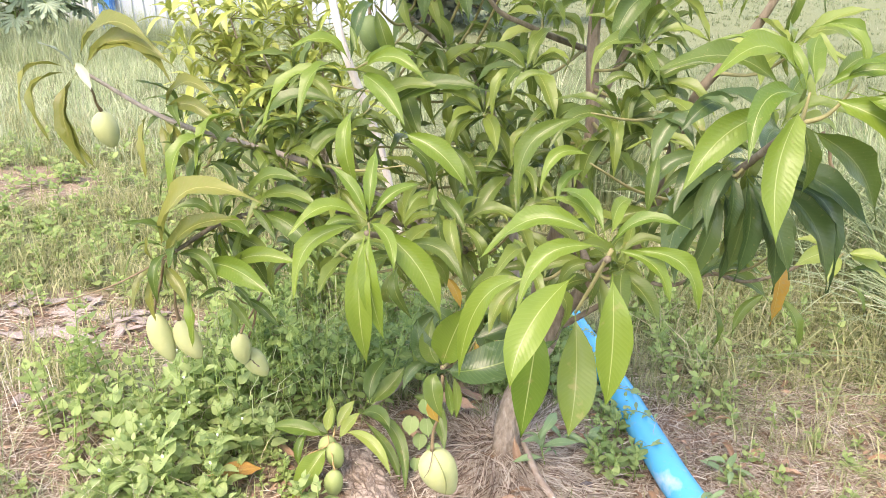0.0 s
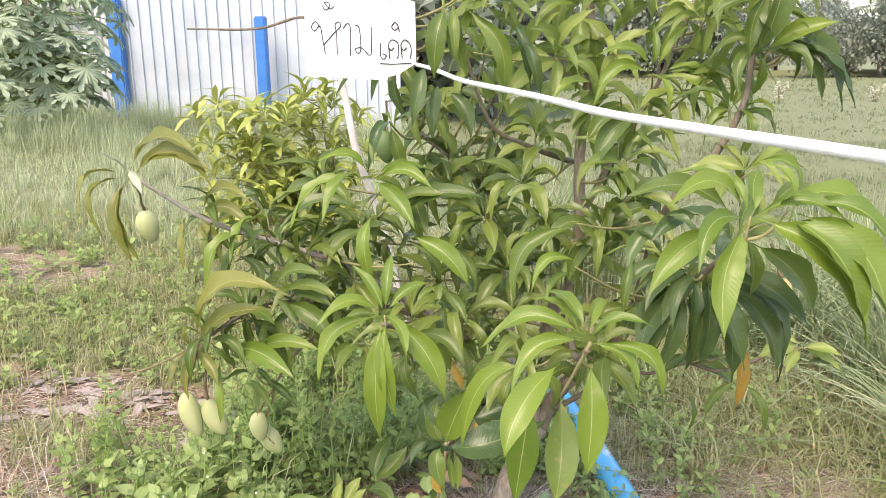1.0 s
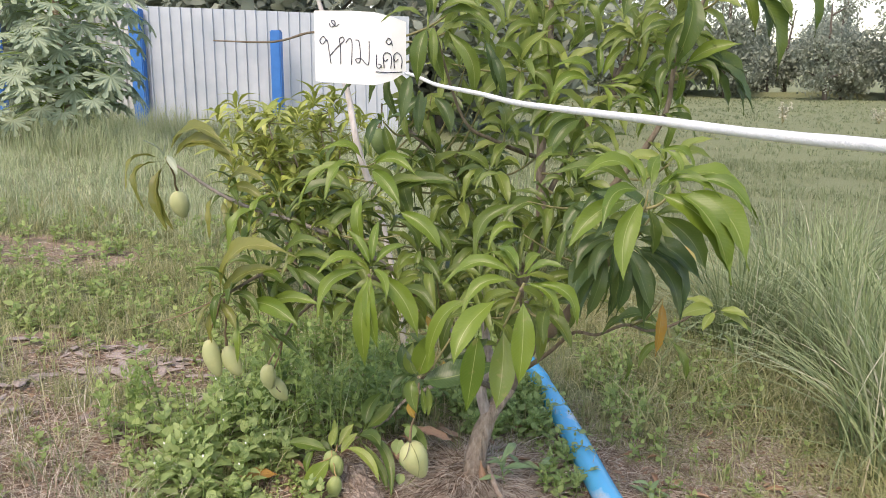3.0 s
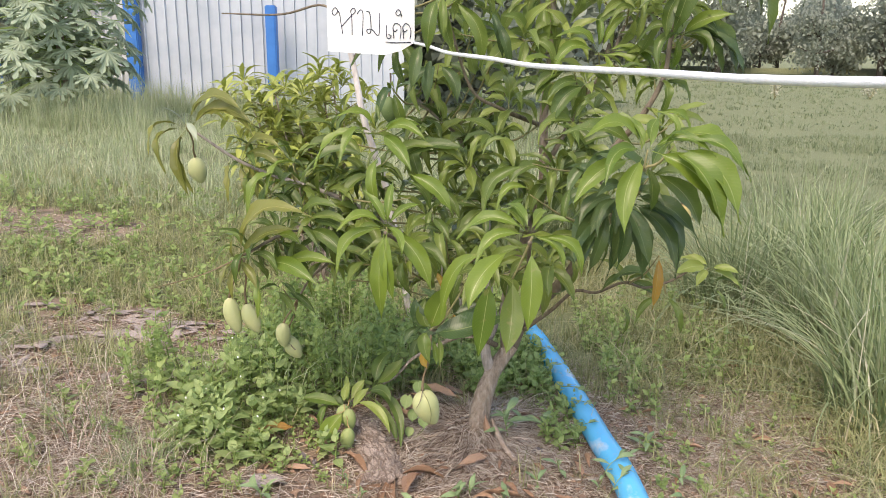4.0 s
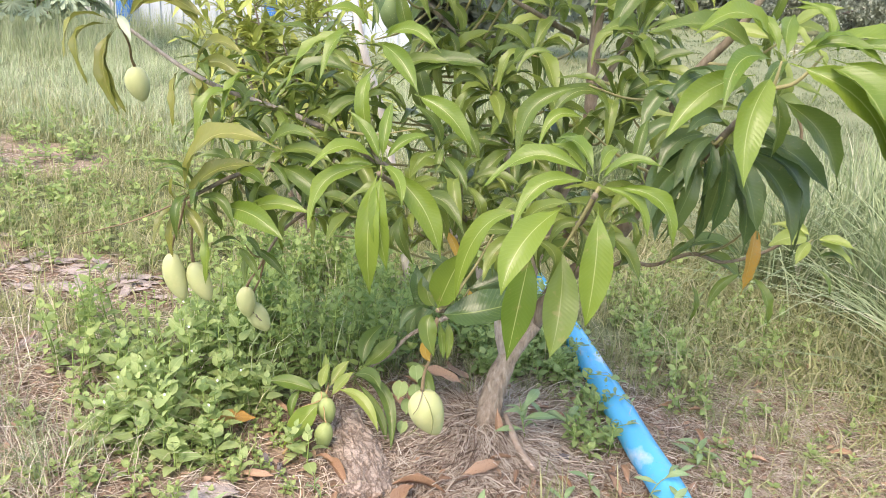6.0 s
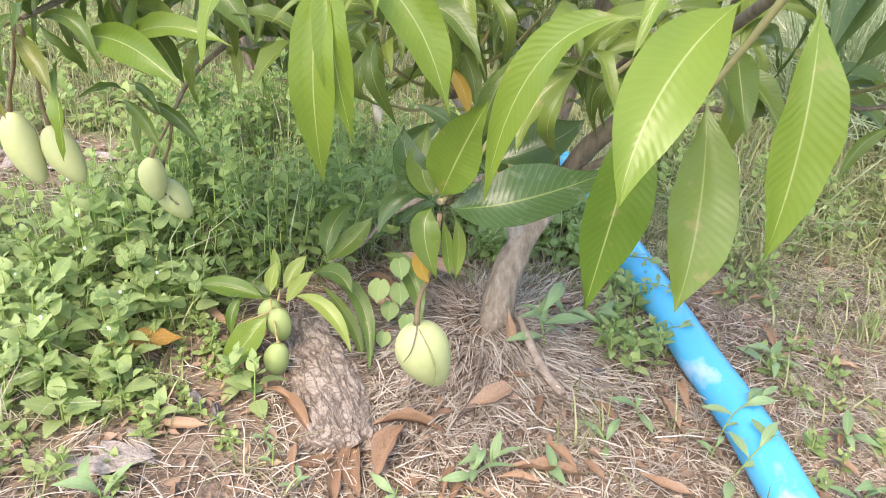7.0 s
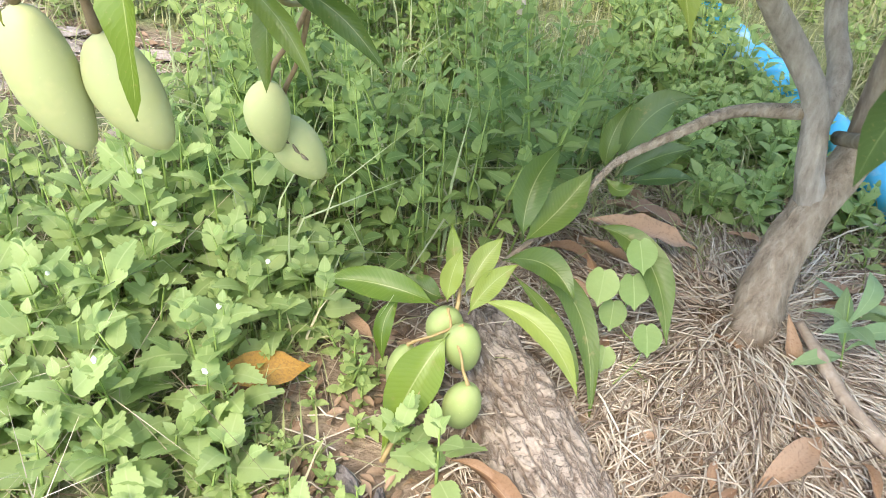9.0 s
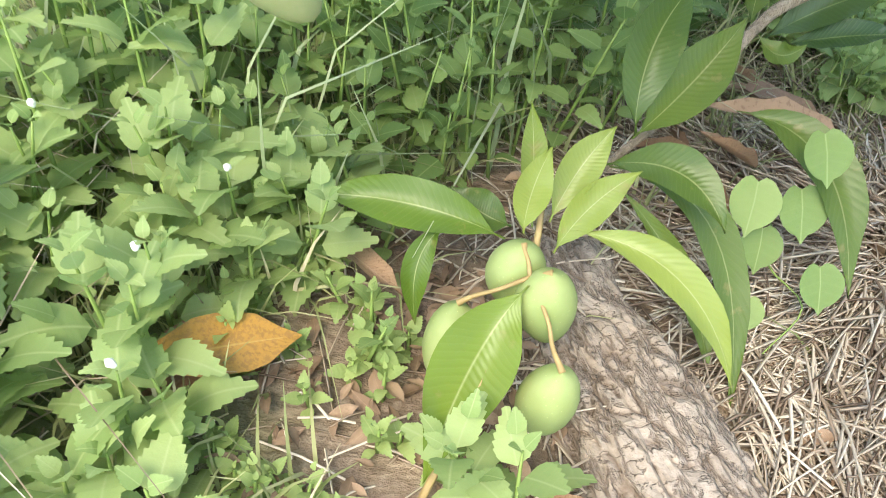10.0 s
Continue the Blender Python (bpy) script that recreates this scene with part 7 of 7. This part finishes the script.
while len(straws) < 41000:
    cx, cy, rx, ry = st.choice(((-1.75, 2.95, 0.55, 0.3), (-2.2, 2.35, 0.6, 0.3), (-3.2, 4.7, 0.9, 0.4), (-0.7, 1.5, 0.5, 0.3), (1.3, 2.1, 0.5, 0.4), (1.15, 2.3, 0.35, 0.45), (1.35, 2.8, 0.5, 0.4), (1.05, 1.9, 0.3, 0.4), (-1.5, 2.05, 0.5, 0.4), (-1.4, 1.65, 0.5, 0.35), (1.5, 2.6, 0.6, 0.5)))
    x, y = st.gauss(cx, rx * 0.6), st.gauss(cy, ry * 0.6)
    n, r = st.uniform(0.03, 0.13), st.uniform(0.0007, 0.0017)
    straws.append(Matrix.Translation((x, y, ground_z(x, y) + st.uniform(0.0, 0.012))) @ pose(0, 0, 0, st.gauss(0, 4), 0, st.uniform(0, 360)) @ Matrix.Diagonal((r * 2, n, r * 2, 1)))
tagged(new("straw_litter", many("straw_litter", STRAW_BIT, straws, STRAW)), "dry tan straw and grass stalks on bare earth", "straw", kind="stuff")


crumbs = []
while len(crumbs) < 8110:
    x, y = (st.uniform(-2.2, 2.3), st.uniform(1.1, 3.4)) if len(crumbs) < 6500 else (st.gauss(1.2, 0.4), st.gauss(1.75, 0.4)) if len(crumbs) < 8000 else (st.uniform(-0.75, -0.40), st.uniform(1.85, 2.30))
    if bareness(x, y) < st.uniform(0.1, 0.9) or inside(x, y, PATCH) or ((x + 0.26) / 0.1) ** 2 + ((y - 2.12) / 0.26) ** 2 < 1:
        continue
    n = st.uniform(0.012, 0.05)
    crumbs.append(Matrix.Translation((x, y, ground_z(x, y) + st.uniform(0.002, 0.012))) @ pose(0, 0, 0, st.gauss(0, 12), st.gauss(0, 25), st.uniform(0, 360)) @ Matrix.Diagonal((n * 1.5, n, n, 1)))
tagged(new("leaf_litter", many("leaf_litter", DRY[3], crumbs, LEAF_LITTER)), "brown crumbs of dead leaves among the straw", "leaf litter", kind="stuff")


def chip_mesh(name, mat, seed, rows=10, cols=6, flat=0.16):
    """A ragged flat chip about one unit long."""
    bm = bmesh.new()
    bmesh.ops.create_icosphere(bm, subdivisions=3, radius=0.5)
    for v in bm.verts:
        q = v.co.copy()
        v.co.x *= 0.26 * (1 + 0.5 * noise.noise(q * 3 + Vector((seed, 0, 0))))
        v.co.y *= 1 + 0.35 * noise.noise(q * 4 + Vector((0, seed, 0)))
        v.co.z *= flat * (1 + 0.9 * noise.noise(q * 6 + Vector((seed, 3, 0))))
    me = bpy.data.meshes.new(name)
    bm.to_mesh(me)
    bm.free()
    me.materials.append(mat)
    return me


chips = [chip_mesh("bark_chip", CHIP, k * 3.3, flat=0.07) for k in range(4)]
CHIPS = [(-0.66, 1.78, 0.20, 70), (-0.70, 1.72, 0.24, 100), (-0.62, 1.81, 0.12, 40), (-1.60, 2.92, 0.30, 80), (-1.75, 2.95, 0.26, 110), (-1.88, 2.90, 0.22, 60), (-1.55, 3.2, 0.28, 95), (-2.05, 2.70, 0.26, 30), (-2.12, 2.62, 0.18, 75),
         (-1.7, 3.05, 0.2, 20), (-2.25, 2.55, 0.2, 130), (-1.95, 2.35, 0.22, 100), (-0.27, 1.73, 0.06, 20), (-0.22, 1.72, 0.05, 70), (0.36, 2.62, 0.12, 85)]
CHIPS += [(-1.83 + fr.gauss(0, 0.32), 3.08 + fr.gauss(0, 0.14), fr.uniform(0.06, 0.2), fr.gauss(95, 30)) for _ in range(48)]
CHIPS += [(-2.2 + fr.gauss(0, 0.3), 2.4 + fr.gauss(0, 0.2), fr.uniform(0.05, 0.16), fr.uniform(0, 180)) for _ in range(30)]
for i, (x, y, n, w) in enumerate(CHIPS):
    ob = new("bark_chip", chips[i % 4])
    ob.matrix_world = pose(x, y, ground_z(x, y) + 0.012, fr.gauss(0, 6), fr.gauss(0, 6), w) @ Matrix.Scale(n, 4)
    tagged(ob, "flat grey chip of dry bark on the earth", "bark chip", "bark chips")
stones = [chip_mesh("stone", STONE, k * 5.1 + 1, flat=0.55) for k in range(2)]
for i, (x, y, n, w) in enumerate(((-0.545, 1.965, 0.075, 50), (-0.487, 1.934, 0.055, 10), (0.46, 2.24, 0.06, 100))):
    ob = new("stone", stones[i % 2])
    ob.matrix_world = pose(x, y, ground_z(x, y) + 0.012, 0, 0, w) @ Matrix.Diagonal((n * 1.4, n, n, 1))
    tagged(ob, "dark grey-brown stone on bare earth", "stone", "stones")
tagged(new("fallen_branch", tube("fallen_branch", [(0.258, 2.40, 0.080, 0.010), (0.272, 2.33, 0.070, 0.012), (0.302, 2.235, 0.046, 0.014), (0.355, 2.13, 0.026, 0.012)], POLE_BROWN, 8, 6, 0.2)), "short dry brown branch lying at the trunk", "branch")
tagged(new("fallen_branch", tube("fallen_branch", [(0.10, 2.50, 0.035, 0.006), (0.15, 2.51, 0.04, 0.008), (0.18, 2.50, 0.035, 0.006)], POLE, 8, 6, 0.2)), "short pale stick lying at the trunk", "branch")
tagged(new("fallen_branch", tube("fallen_branch", [(0.33, 1.72, 0.006, 0.003), (0.45, 1.84, 0.012, 0.004), (0.54, 1.98, 0.010, 0.004), (0.60, 2.12, 0.03, 0.003)], BARK, 6, 6, 0.2)), "thin dry twig on the straw", "branch")
